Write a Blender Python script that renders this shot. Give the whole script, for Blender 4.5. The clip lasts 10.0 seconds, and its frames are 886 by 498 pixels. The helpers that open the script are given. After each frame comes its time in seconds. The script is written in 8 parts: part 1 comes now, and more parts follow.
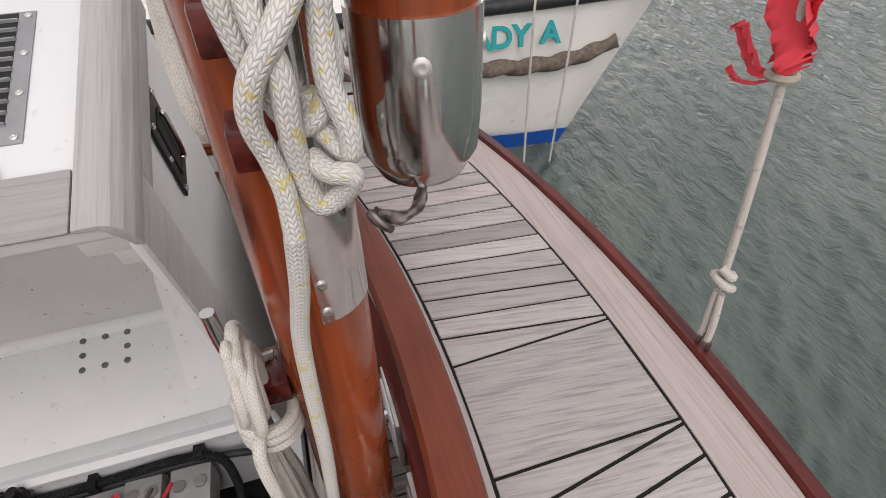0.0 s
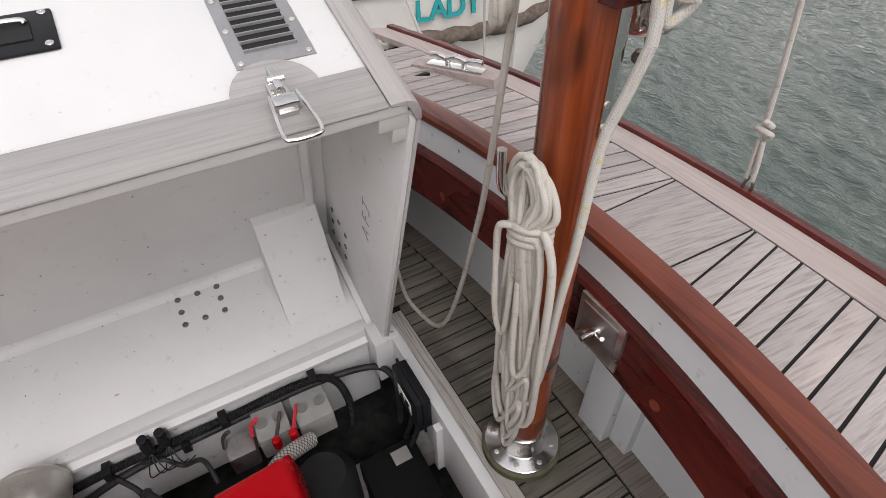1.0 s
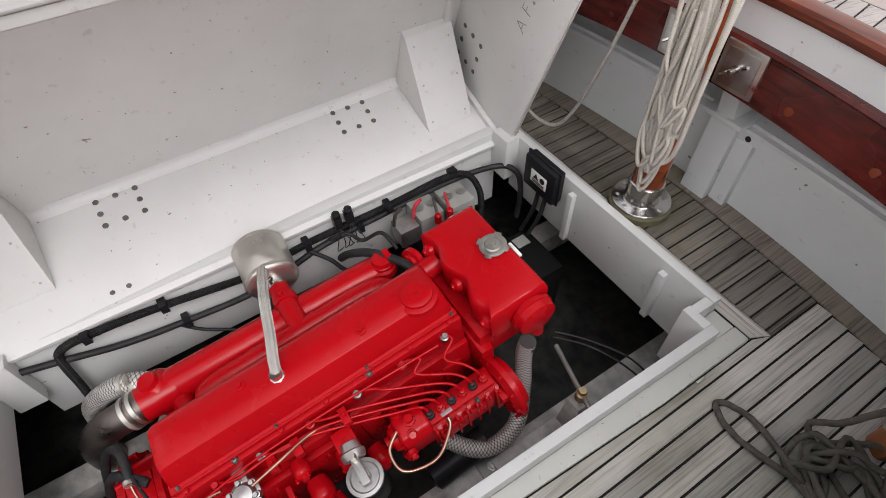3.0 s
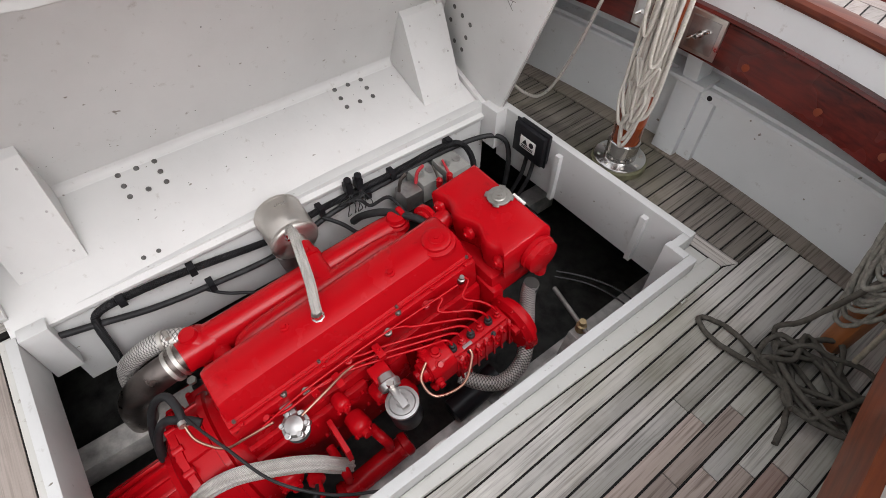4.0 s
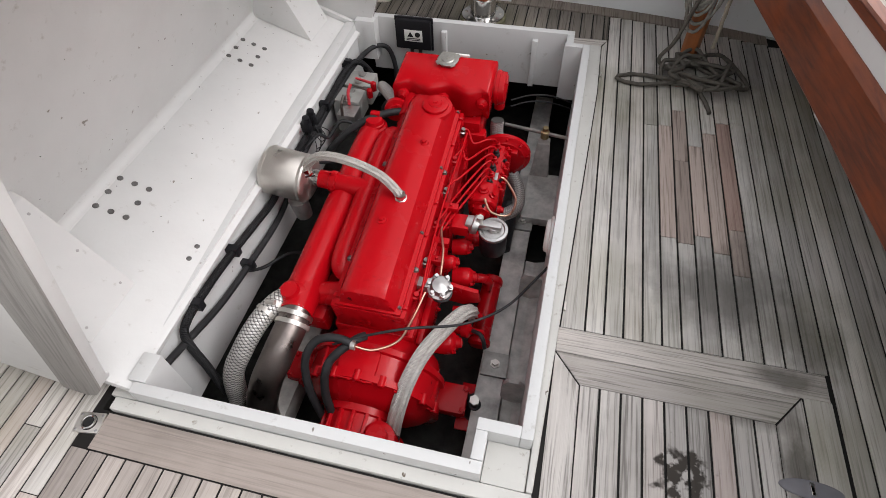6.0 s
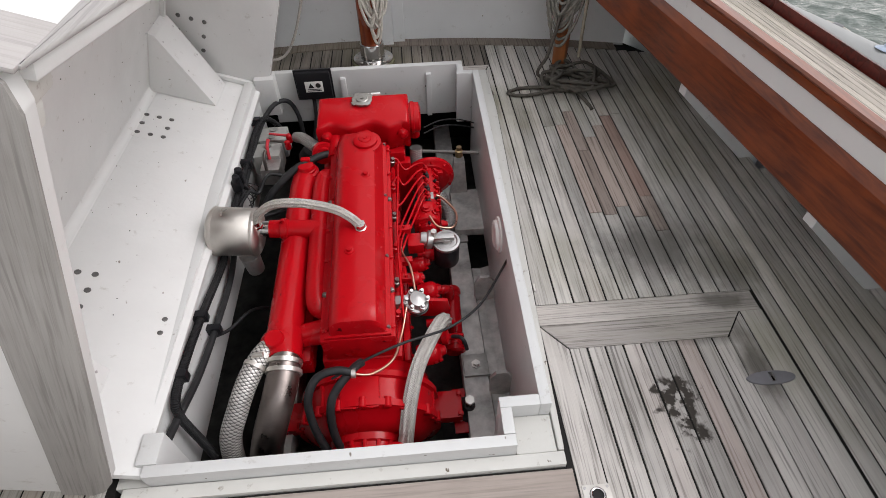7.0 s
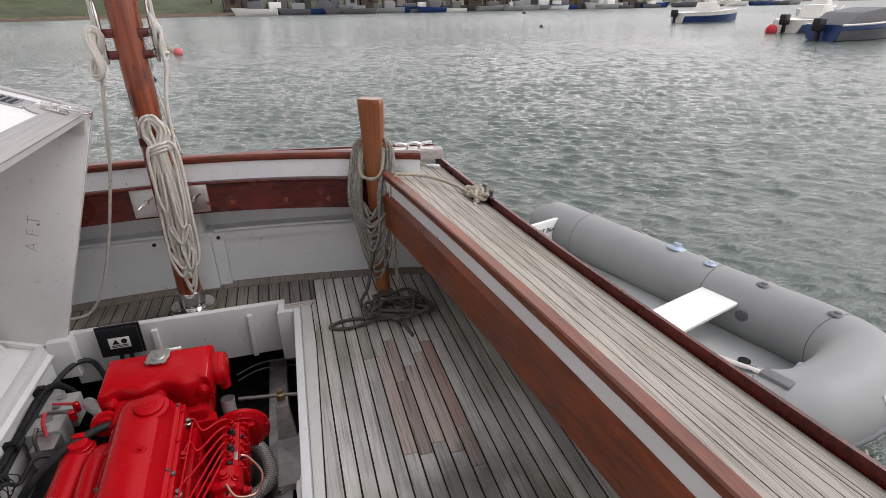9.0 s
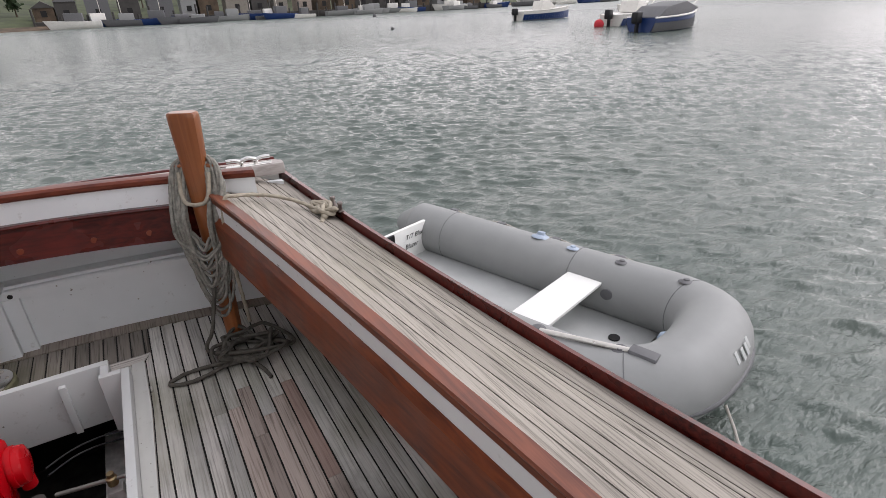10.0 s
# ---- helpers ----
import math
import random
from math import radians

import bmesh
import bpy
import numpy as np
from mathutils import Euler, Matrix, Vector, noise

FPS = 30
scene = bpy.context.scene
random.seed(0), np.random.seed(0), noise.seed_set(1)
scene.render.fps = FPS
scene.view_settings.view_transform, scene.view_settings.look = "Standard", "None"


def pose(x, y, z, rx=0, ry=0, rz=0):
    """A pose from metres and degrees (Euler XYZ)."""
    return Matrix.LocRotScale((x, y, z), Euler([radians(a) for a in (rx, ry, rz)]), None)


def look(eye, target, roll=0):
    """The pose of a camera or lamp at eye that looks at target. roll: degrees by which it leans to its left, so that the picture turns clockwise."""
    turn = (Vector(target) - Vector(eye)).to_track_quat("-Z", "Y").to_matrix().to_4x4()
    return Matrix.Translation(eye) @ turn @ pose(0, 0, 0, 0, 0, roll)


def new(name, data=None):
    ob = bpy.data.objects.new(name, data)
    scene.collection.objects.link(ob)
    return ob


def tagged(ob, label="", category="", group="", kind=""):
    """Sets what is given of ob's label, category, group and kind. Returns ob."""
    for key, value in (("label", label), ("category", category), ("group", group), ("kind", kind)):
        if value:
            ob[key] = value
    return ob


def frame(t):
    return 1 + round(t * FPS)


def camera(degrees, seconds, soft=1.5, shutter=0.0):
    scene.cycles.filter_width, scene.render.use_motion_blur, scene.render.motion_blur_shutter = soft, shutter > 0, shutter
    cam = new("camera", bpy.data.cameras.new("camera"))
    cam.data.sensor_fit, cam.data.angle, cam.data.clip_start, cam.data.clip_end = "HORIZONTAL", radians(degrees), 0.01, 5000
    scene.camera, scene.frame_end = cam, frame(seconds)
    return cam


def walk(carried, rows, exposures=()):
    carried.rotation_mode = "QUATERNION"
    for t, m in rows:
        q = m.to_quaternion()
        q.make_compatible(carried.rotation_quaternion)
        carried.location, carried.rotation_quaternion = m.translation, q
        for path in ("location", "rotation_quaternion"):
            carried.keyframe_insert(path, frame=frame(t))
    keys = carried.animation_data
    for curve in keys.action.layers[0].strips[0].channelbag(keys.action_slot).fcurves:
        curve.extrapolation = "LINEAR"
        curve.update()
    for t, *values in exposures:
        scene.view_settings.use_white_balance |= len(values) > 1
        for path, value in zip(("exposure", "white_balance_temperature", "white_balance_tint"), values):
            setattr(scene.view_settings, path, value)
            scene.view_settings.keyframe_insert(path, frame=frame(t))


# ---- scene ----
cam = camera(79.7, 10.0, soft=0.55)
PATH = [
    (0, (-0.083, 0.252, 1.39), (-1.541, 0.682, 0.09), -1.4),
    (0.5, (-0.026, -0.007, 1.403), (-1.432, 0.308, 0.016), -1.6),
    (1, (0.046, -0.28, 1.407), (-1.269, 0.411, 0.068), -2.0),
    (1.5, (0.11, -0.407, 1.386), (-1.045, 0.419, -0.023), -1.8),
    (2, (0.249, -0.554, 1.383), (-0.865, 0.164, -0.115), -3.2),
    (2.5, (0.26, -0.734, 1.382), (-0.88, -0.06, -0.117), -2.2),
    (3, (0.242, -1.013, 1.356), (-0.856, -0.356, -0.181), -2.2),
    (3.2, (0.267, -1.084, 1.378), (-0.795, -0.443, -0.191), -1.5),
    (4.3, (0.332, -1.411, 1.388), (-0.667, -0.57, -0.126), 0.6),
    (4.5, (0.272, -1.517, 1.355), (-0.724, -0.662, -0.154), -0.3),
    (5, (0.091, -1.826, 1.273), (-0.617, -0.733, -0.244), -0.2),
    (5.5, (0.017, -2.004, 1.239), (-0.442, -0.834, -0.318), 0.2),
    (5.7, (-0.01, -2.077, 1.259), (-0.427, -0.901, -0.304), -1.0),
    (6.8, (-0.336, -2.3, 1.316), (-0.31, -0.945, -0.155), -2.0),
    (7, (-0.334, -2.332, 1.312), (-0.248, -0.95, -0.131), -1.5),
    (7.5, (-0.291, -2.332, 1.339), (-0.076, -0.822, 0.045), -1.4),
    (8, (-0.206, -2.298, 1.361), (0.219, -0.618, 0.362), -0.9),
    (8.5, (-0.076, -2.302, 1.37), (0.419, -0.575, 0.491), -0.6),
    (9, (0.058, -2.262, 1.389), (0.557, -0.522, 0.54), -0.8),
    (9.5, (0.148, -2.188, 1.364), (0.915, -0.549, 0.511), -3.4),
    (10, (0.227, -2.12, 1.347), (1.133, -0.553, 0.498), -2.3),
]
walk(cam, [(t, look(eye, target, roll)) for t, eye, target, roll in PATH], exposures=((0, 0.24, 6460, 18), (1, 0.29, 6430, 17), (2.5, 0.52, 6420, 15), (5.5, 0.66, 6400, 15), (7, 0.58, 6390, 15), (8.2, 0.42, 6350, 17), (9, 0.34, 6350, 17), (10, 0.32, 6300, 18)))

# world: bright overcast sky over a harbour
SUN_EL, SUN_AZ = radians(50), radians(97)
world = bpy.data.worlds.new("sky")
scene.world = world
world.use_nodes = True
wt = world.node_tree
sky = wt.nodes.new("ShaderNodeTexSky")
sky.sky_type = "NISHITA"
sky.sun_disc = False
sky.sun_elevation, sky.sun_rotation = SUN_EL, SUN_AZ
sky.dust_density, sky.air_density, sky.ozone_density = 1.0, 4.0, 1.0
grey = wt.nodes.new("ShaderNodeHueSaturation")
grey.inputs["Saturation"].default_value = 0.10
wt.links.new(sky.outputs[0], grey.inputs["Color"])
# broken cloud cover all over the sky
place = wt.nodes.new("ShaderNodeTexCoord")
cloud = wt.nodes.new("ShaderNodeTexNoise")
cloud.inputs["Scale"].default_value, cloud.inputs["Detail"].default_value, cloud.inputs["Roughness"].default_value = 3.2, 5.0, 0.6
wt.links.new(place.outputs["Generated"], cloud.inputs["Vector"])
cover = wt.nodes.new("ShaderNodeMapRange")
for key, value in (("From Min", 0.3), ("From Max", 0.7), ("To Min", 0.55), ("To Max", 1.7)):
    cover.inputs[key].default_value = value
wt.links.new(cloud.outputs["Fac"], cover.inputs["Value"])
shade = wt.nodes.new("ShaderNodeVectorMath")
shade.operation = "SCALE"
wt.links.new(grey.outputs[0], shade.inputs[0])
wt.links.new(cover.outputs[0], shade.inputs["Scale"])
back = wt.nodes["Background"]
back.inputs["Strength"].default_value = 0.15
wt.links.new(shade.outputs[0], back.inputs["Color"])

sun = new("sun", bpy.data.lights.new("sun", "SUN"))
sun.data.energy, sun.data.angle, sun.data.color = 1.0, radians(32), (1.0, 0.98, 0.95)
sun_way = Vector((math.sin(SUN_AZ) * math.cos(SUN_EL), math.cos(SUN_AZ) * math.cos(SUN_EL), math.sin(SUN_EL)))
sun.matrix_basis = look(sun_way * 20, (0, 0, 0))

# ---- materials ----
def node(nt, kind, **values):
    n = nt.nodes.new(kind)
    for key, value in values.items():
        n.inputs[key].default_value = value
    return n


def ramp(nt, src, stops):
    r = nt.nodes.new("ShaderNodeValToRGB")
    els = r.color_ramp.elements
    while len(els) < len(stops):
        els.new(0.5)
    for el, (p, c) in zip(els, stops):
        el.position = p
        el.color = (*c, 1) if len(c) == 3 else c
    nt.links.new(src, r.inputs[0])
    return r.outputs[0]


def mix(nt, fac, a, b, blend="MIX"):
    m = nt.nodes.new("ShaderNodeMix")
    m.data_type = "RGBA"
    m.blend_type = blend
    for sock, val in ((m.inputs[0], fac), (m.inputs[6], a), (m.inputs[7], b)):
        if isinstance(val, (int, float)):
            sock.default_value = val
        elif isinstance(val, tuple):
            sock.default_value = (*val, 1)
        else:
            nt.links.new(val, sock)
    return m.outputs[2]


def grey3(v):
    return (v, v, v)


def coords(nt, scale=(1, 1, 1), kind="Object", shift=False):
    tc = nt.nodes.new("ShaderNodeTexCoord")
    out = tc.outputs[kind]
    if shift:
        info = nt.nodes.new("ShaderNodeObjectInfo")
        mul = node(nt, "ShaderNodeVectorMath")
        mul.operation = "MULTIPLY_ADD"
        mul.inputs[1].default_value = (17.3, 9.1, 5.7)
        nt.links.new(info.outputs["Random"], mul.inputs[0])
        nt.links.new(out, mul.inputs[2])
        out = mul.outputs[0]
    mp = nt.nodes.new("ShaderNodeMapping")
    mp.inputs["Scale"].default_value = scale
    nt.links.new(out, mp.inputs[0])
    return mp.outputs[0]


def noisy(nt, vec, scale, detail=4.0, rough=0.55, distortion=0.0):
    n = node(nt, "ShaderNodeTexNoise", Scale=scale, Detail=detail, Roughness=rough, Distortion=distortion)
    nt.links.new(vec, n.inputs["Vector"])
    return n.outputs["Fac"]


def bump(nt, height, strength, distance, normal=None):
    b = node(nt, "ShaderNodeBump", Strength=strength, Distance=distance)
    nt.links.new(height, b.inputs["Height"])
    if normal is not None:
        nt.links.new(normal, b.inputs["Normal"])
    return b.outputs[0]


def start(name, rough=0.5, metal=0.0, spec=0.5):
    m = bpy.data.materials.new(name)
    m.use_nodes = True
    p = m.node_tree.nodes["Principled BSDF"]
    p.inputs["Roughness"].default_value = rough
    p.inputs["Metallic"].default_value = metal
    p.inputs["Specular IOR Level"].default_value = spec
    return m, m.node_tree, p


def paint(name, color, rough=0.4, wear=0.25, dirt=(0.32, 0.29, 0.25), coat=0.0, scale=1.0):
    """Brushed paint with faint mottling, small stains and a little relief."""
    m, nt, p = start(name, rough)
    v = coords(nt)
    c = mix(nt, ramp(nt, noisy(nt, v, 3.1 * scale, 5), [(0.35, grey3(0)), (0.75, grey3(1))]), color, tuple(x * 0.9 for x in color))
    spots = ramp(nt, noisy(nt, v, 26 * scale, 6, 0.65), [(0.62, grey3(0)), (0.78, grey3(wear))])
    c = mix(nt, spots, c, dirt)
    chips = ramp(nt, noisy(nt, coords(nt, (1.0, 0.6, 1.0)), 34 * scale, 2, 0.5), [(0.735, grey3(0)), (0.77, grey3(min(1, wear * 1.6)))])
    c = mix(nt, chips, c, tuple(x * 0.7 for x in dirt))
    nt.links.new(c, p.inputs["Base Color"])
    nt.links.new(ramp(nt, noisy(nt, v, 9 * scale), [(0.3, grey3(rough * 0.8)), (0.8, grey3(min(1, rough * 1.35)))]), p.inputs["Roughness"])
    nt.links.new(bump(nt, noisy(nt, v, 45 * scale, 4), 0.12, 0.004), p.inputs["Normal"])
    p.inputs["Coat Weight"].default_value = coat
    p.inputs["Coat Roughness"].default_value = 0.12
    return m


def patch(nt, cx, cy, rx, ry, amount):
    """A soft-edged ragged patch round a place on the deck."""
    nz = node(nt, "ShaderNodeTexNoise", Scale=9.0, Detail=5.0, Roughness=0.65)
    nt.links.new(coords(nt, (1, 0.7, 1)), nz.inputs["Vector"])
    warp = nt.nodes.new("ShaderNodeVectorMath")
    warp.operation = "MULTIPLY_ADD"
    warp.inputs[1].default_value = (1.5, 1.5, 0.0)
    nt.links.new(nz.outputs["Color"], warp.inputs[0])
    nt.links.new(coords(nt, (1 / rx, 1 / ry, 0)), warp.inputs[2])
    far = nt.nodes.new("ShaderNodeVectorMath")
    far.operation = "DISTANCE"
    nt.links.new(warp.outputs[0], far.inputs[0])
    far.inputs[1].default_value = (cx / rx + 0.75, cy / ry + 0.75, 0)
    return ramp(nt, far.outputs["Value"], [(0.35, grey3(amount)), (1.0, grey3(0))])


def teak(name, light=(0.44, 0.40, 0.365), dark=(0.21, 0.185, 0.165), along="y", green=0.0, wet=False, red=0.15, rough=0.8, grime_or_shade=(), soft=0.7):
    """Weathered boards: silvered grain along one way, each board its own shade."""
    m, nt, p = start(name, rough, spec=0.3)
    fine = {"y": (165, 4, 50), "x": (4, 165, 50), "z": (165, 165, 4)}[along]
    mid = {"y": (60, 1.6, 20), "x": (1.6, 60, 20), "z": (60, 60, 1.6)}[along]
    vf, vm, vo = coords(nt, fine, shift=True), coords(nt, mid, shift=True), coords(nt)
    grain = noisy(nt, vf, 1.0, 3, 0.6)
    streak = noisy(nt, vm, 1.0, 4, 0.6, 0.4)
    c = mix(nt, ramp(nt, streak, [(0.22, grey3(0)), (0.62, grey3(1))]), tuple(0.4 * a + 0.6 * b for a, b in zip(dark, light)), light)
    c = mix(nt, ramp(nt, grain, [(0.34, grey3(soft)), (0.50, grey3(0))]), c, tuple(x * 0.5 for x in dark))
    c = mix(nt, ramp(nt, grain, [(0.58, grey3(0)), (0.72, grey3(0.3))]), c, tuple(min(1, x * 1.2) for x in light))
    info = nt.nodes.new("ShaderNodeObjectInfo")
    tone = ramp(nt, info.outputs["Random"], [(0.0, grey3(0.68)), (0.3, grey3(1.0)), (0.55, grey3(0.84)), (0.8, grey3(1.05)), (1.0, grey3(1.16))])
    c = mix(nt, 1.0, c, tone, "MULTIPLY")
    warm = ramp(nt, info.outputs["Random"], [(0.86, grey3(0)), (0.93, grey3(red * 3)), (0.97, grey3(red))])
    c = mix(nt, warm, c, (0.27, 0.15, 0.12))
    stains = ramp(nt, noisy(nt, vo, 2.3, 5, 0.6), [(0.52, grey3(0)), (0.76, grey3(0.4))])
    c = mix(nt, stains, c, (0.11, 0.10, 0.085))
    for sx, sy, rx, ry, amount in grime_or_shade:
        c = mix(nt, patch(nt, sx, sy, rx, ry, amount), c, (0.055, 0.05, 0.042))
    if green:
        moss = ramp(nt, noisy(nt, vo, 1.7, 4), [(0.48, grey3(0)), (0.75, grey3(green))])
        c = mix(nt, moss, c, (0.17, 0.165, 0.075))
    if wet:
        # wet shoe marks that dry out in patches
        spot = nt.nodes.new("ShaderNodeVectorMath")
        spot.operation = "DISTANCE"
        warp = nt.nodes.new("ShaderNodeVectorMath")
        warp.operation = "MULTIPLY_ADD"
        warp.inputs[1].default_value = (0.16, 0.16, 0.0)
        nz = node(nt, "ShaderNodeTexNoise", Scale=22.0, Detail=3.0)
        nt.links.new(vo, nz.inputs["Vector"])
        nt.links.new(nz.outputs["Color"], warp.inputs[0])
        sq = coords(nt, (1, 0.55, 0))
        nt.links.new(sq, warp.inputs[2])
        nt.links.new(warp.outputs[0], spot.inputs[0])
        spot.inputs[1].default_value = (0.41, -0.855, 0.0)
        wetness = ramp(nt, spot.outputs["Value"], [(0.045, grey3(1)), (0.065, grey3(0))])
        holes = ramp(nt, noisy(nt, vo, 30, 3), [(0.42, grey3(0)), (0.5, grey3(1))])
        wetness = mix(nt, 1.0, wetness, holes, "MULTIPLY")
        c = mix(nt, wetness, c, (0.05, 0.043, 0.036))
    nt.links.new(c, p.inputs["Base Color"])
    nt.links.new(bump(nt, grain, 0.55, 0.003, bump(nt, streak, 0.25, 0.004)), p.inputs["Normal"])
    return m


def varnish(name, a=(0.20, 0.045, 0.016), b=(0.085, 0.018, 0.009), along="x", rough=0.22, coat=0.7, knots=0.0):
    """Varnished red hardwood with stretched grain under a clear coat."""
    m, nt, p = start(name, rough)
    sc = {"x": (2.2, 60, 60), "y": (60, 2.2, 60), "z": (60, 60, 2.2), "c": (55, 55, 1.8)}[along]
    v = coords(nt, sc)
    g = noisy(nt, v, 1.0, 5, 0.6, 0.5)
    c = mix(nt, ramp(nt, g, [(0.34, grey3(0)), (0.62, grey3(1))]), b, a)
    big = noisy(nt, coords(nt), 4.0, 3)
    c = mix(nt, ramp(nt, big, [(0.45, grey3(0)), (0.8, grey3(0.55))]), c, tuple(min(1, x * 1.9) for x in a))
    if knots:
        k = ramp(nt, noisy(nt, coords(nt, (9, 9, 3.5)), 1.0, 2), [(0.64, grey3(0)), (0.7, grey3(knots))])
        c = mix(nt, k, c, (0.02, 0.008, 0.006))
    nt.links.new(c, p.inputs["Base Color"])
    nt.links.new(bump(nt, g, 0.10, 0.002), p.inputs["Normal"])
    nt.links.new(ramp(nt, big, [(0.3, grey3(rough * 0.8)), (0.8, grey3(rough * 1.8))]), p.inputs["Roughness"])
    p.inputs["Specular IOR Level"].default_value = 0.3
    p.inputs["Coat Weight"].default_value = coat
    p.inputs["Coat Roughness"].default_value = 0.1
    return m


def metal(name, color=(0.62, 0.61, 0.6), rough=0.18, scratch=0.15, tarnish=0.0):
    m, nt, p = start(name, rough, 1.0)
    v = coords(nt)
    n = noisy(nt, v, 14, 5, 0.6)
    nt.links.new(ramp(nt, n, [(0.3, grey3(rough * 0.6)), (0.8, grey3(min(1, rough * 1.7 + scratch * 0.4)))]), p.inputs["Roughness"])
    c = mix(nt, ramp(nt, noisy(nt, v, 31, 4), [(0.5, grey3(0)), (0.75, grey3(max(0.1, tarnish)))]), color, tuple(x * 0.5 for x in color))
    nt.links.new(c, p.inputs["Base Color"])
    nt.links.new(bump(nt, noisy(nt, coords(nt, (160, 12, 160)), 1.0, 2), scratch * 0.25, 0.001), p.inputs["Normal"])
    return m


def rubber(name, color=(0.018, 0.018, 0.019), rough=0.5, ribs=0.0):
    m, nt, p = start(name, rough, 0.0, 0.25)
    v = coords(nt)
    c = mix(nt, ramp(nt, noisy(nt, v, 18, 4), [(0.45, grey3(0)), (0.8, grey3(0.5))]), color, tuple(min(1, x * 2.6 + 0.015) for x in color))
    nt.links.new(c, p.inputs["Base Color"])
    if ribs:
        uv = coords(nt, (1, 1, 1), "UV")
        w = node(nt, "ShaderNodeTexWave", Scale=ribs, Distortion=0.0)
        w.bands_direction = "X"
        nt.links.new(uv, w.inputs["Vector"])
        nt.links.new(bump(nt, w.outputs["Fac"], 0.9, 0.003), p.inputs["Normal"])
    else:
        nt.links.new(bump(nt, noisy(nt, v, 60, 3), 0.1, 0.002), p.inputs["Normal"])
    return m


def woven(name, color, dark, freq=260.0, around=8.0, rough=0.75, metallic=0.0, flecks=None, depth=0.0016, plait=False):
    """Braid on a swept tube, in its own length and girth: crossing strands, or rows of chevrons."""
    m, nt, p = start(name, rough, metallic, 0.4)
    tc = nt.nodes.new("ShaderNodeTexCoord")
    sep = nt.nodes.new("ShaderNodeSeparateXYZ")
    nt.links.new(tc.outputs["UV"], sep.inputs[0])

    def m2(op, a, b):
        n = nt.nodes.new("ShaderNodeMath")
        n.operation = op
        for i, val in enumerate((a, b)):
            if isinstance(val, (int, float)):
                n.inputs[i].default_value = val
            elif val is not None:
                nt.links.new(val, n.inputs[i])
        return n.outputs[0]

    u, w = m2("MULTIPLY", sep.outputs[0], freq), m2("MULTIPLY", sep.outputs[1], around)
    s1 = m2("ABSOLUTE", m2("SINE", m2("MULTIPLY", m2("ADD", u, w), math.pi), None), None)
    s2 = m2("ABSOLUTE", m2("SINE", m2("MULTIPLY", m2("SUBTRACT", u, w), math.pi), None), None)
    h = m2("MULTIPLY", s1, s2)
    if plait:
        zig = m2("ABSOLUTE", m2("SUBTRACT", m2("FRACT", w, None), 0.5), None)
        rows = m2("ABSOLUTE", m2("SINE", m2("MULTIPLY", m2("ADD", u, m2("MULTIPLY", zig, 1.5)), math.pi), None), None)
        seam = m2("ABSOLUTE", m2("SINE", m2("MULTIPLY", w, math.tau), None), None)
        h = m2("MULTIPLY", m2("POWER", rows, 0.7), m2("POWER", seam, 0.35))
    c = mix(nt, ramp(nt, h, [(0.05, grey3(0)), (0.75 if plait else 0.45, grey3(1))]), dark, color)
    v = coords(nt)
    c = mix(nt, ramp(nt, noisy(nt, v, 20, 4), [(0.5, grey3(0)), (0.8, grey3(0.5))]), c, dark)
    if flecks:
        f = ramp(nt, noisy(nt, v, 85, 1), [(0.64, grey3(0)), (0.68, grey3(0.75))])
        c = mix(nt, f, c, flecks)
    nt.links.new(c, p.inputs["Base Color"])
    nt.links.new(bump(nt, h, 0.8, depth), p.inputs["Normal"])
    return m


def plain(name, color, rough=0.6, metallic=0.0, var=0.25, scale=12.0, bumps=0.15):
    m, nt, p = start(name, rough, metallic, 0.5 if max(color) > 0.05 else 0.22)
    v = coords(nt)
    c = mix(nt, ramp(nt, noisy(nt, v, scale, 5, 0.6), [(0.35, grey3(0)), (0.75, grey3(1))]), color, tuple(x * (1 - var) for x in color))
    nt.links.new(c, p.inputs["Base Color"])
    nt.links.new(bump(nt, noisy(nt, v, scale * 4, 4), bumps, 0.003), p.inputs["Normal"])
    return m


WHITE = paint("white_gloss_paint", (0.58, 0.585, 0.575), 0.38, 0.65, (0.24, 0.215, 0.175))
LIDWHITE = paint("white_chalky_paint", (0.63, 0.63, 0.617), 0.5, 0.7)
DIRTYWHITE = paint("weathered_white_paint", (0.55, 0.545, 0.51), 0.55, 0.9, (0.17, 0.135, 0.095), scale=1.6)
PANEL = paint("bulwark_grey_white_paint", (0.74, 0.76, 0.765), 0.42, 0.6)
GRIME = ((0.40, -1.15, 0.22, 0.15, 0.6), (0.56, -1.10, 0.14, 0.25, 0.5), (0.66, -1.25, 0.12, 0.12, 0.55), (0.27, -0.75, 0.05, 0.5, 0.35), (0.45, -0.10, 0.25, 0.16, 0.5), (0.16, -0.45, 0.05, 0.35, 0.3))
TEAK_FLOOR = teak("cockpit_teak", (0.60, 0.575, 0.535), (0.29, 0.27, 0.245), "y", 0.55, red=0.2, grime_or_shade=GRIME, soft=0.5)
TEAK_NEW = teak("repair_teak", (0.50, 0.415, 0.365), (0.33, 0.25, 0.205), "y", 0.0, red=0.2, grime_or_shade=GRIME[:2])
TEAK_HATCH = teak("hatch_teak", (0.58, 0.55, 0.515), (0.30, 0.275, 0.252), "y", 0.15, wet=True, grime_or_shade=((0.59, -1.60, 0.06, 0.15, 0.75), (0.45, -1.50, 0.2, 0.035, 0.5)))
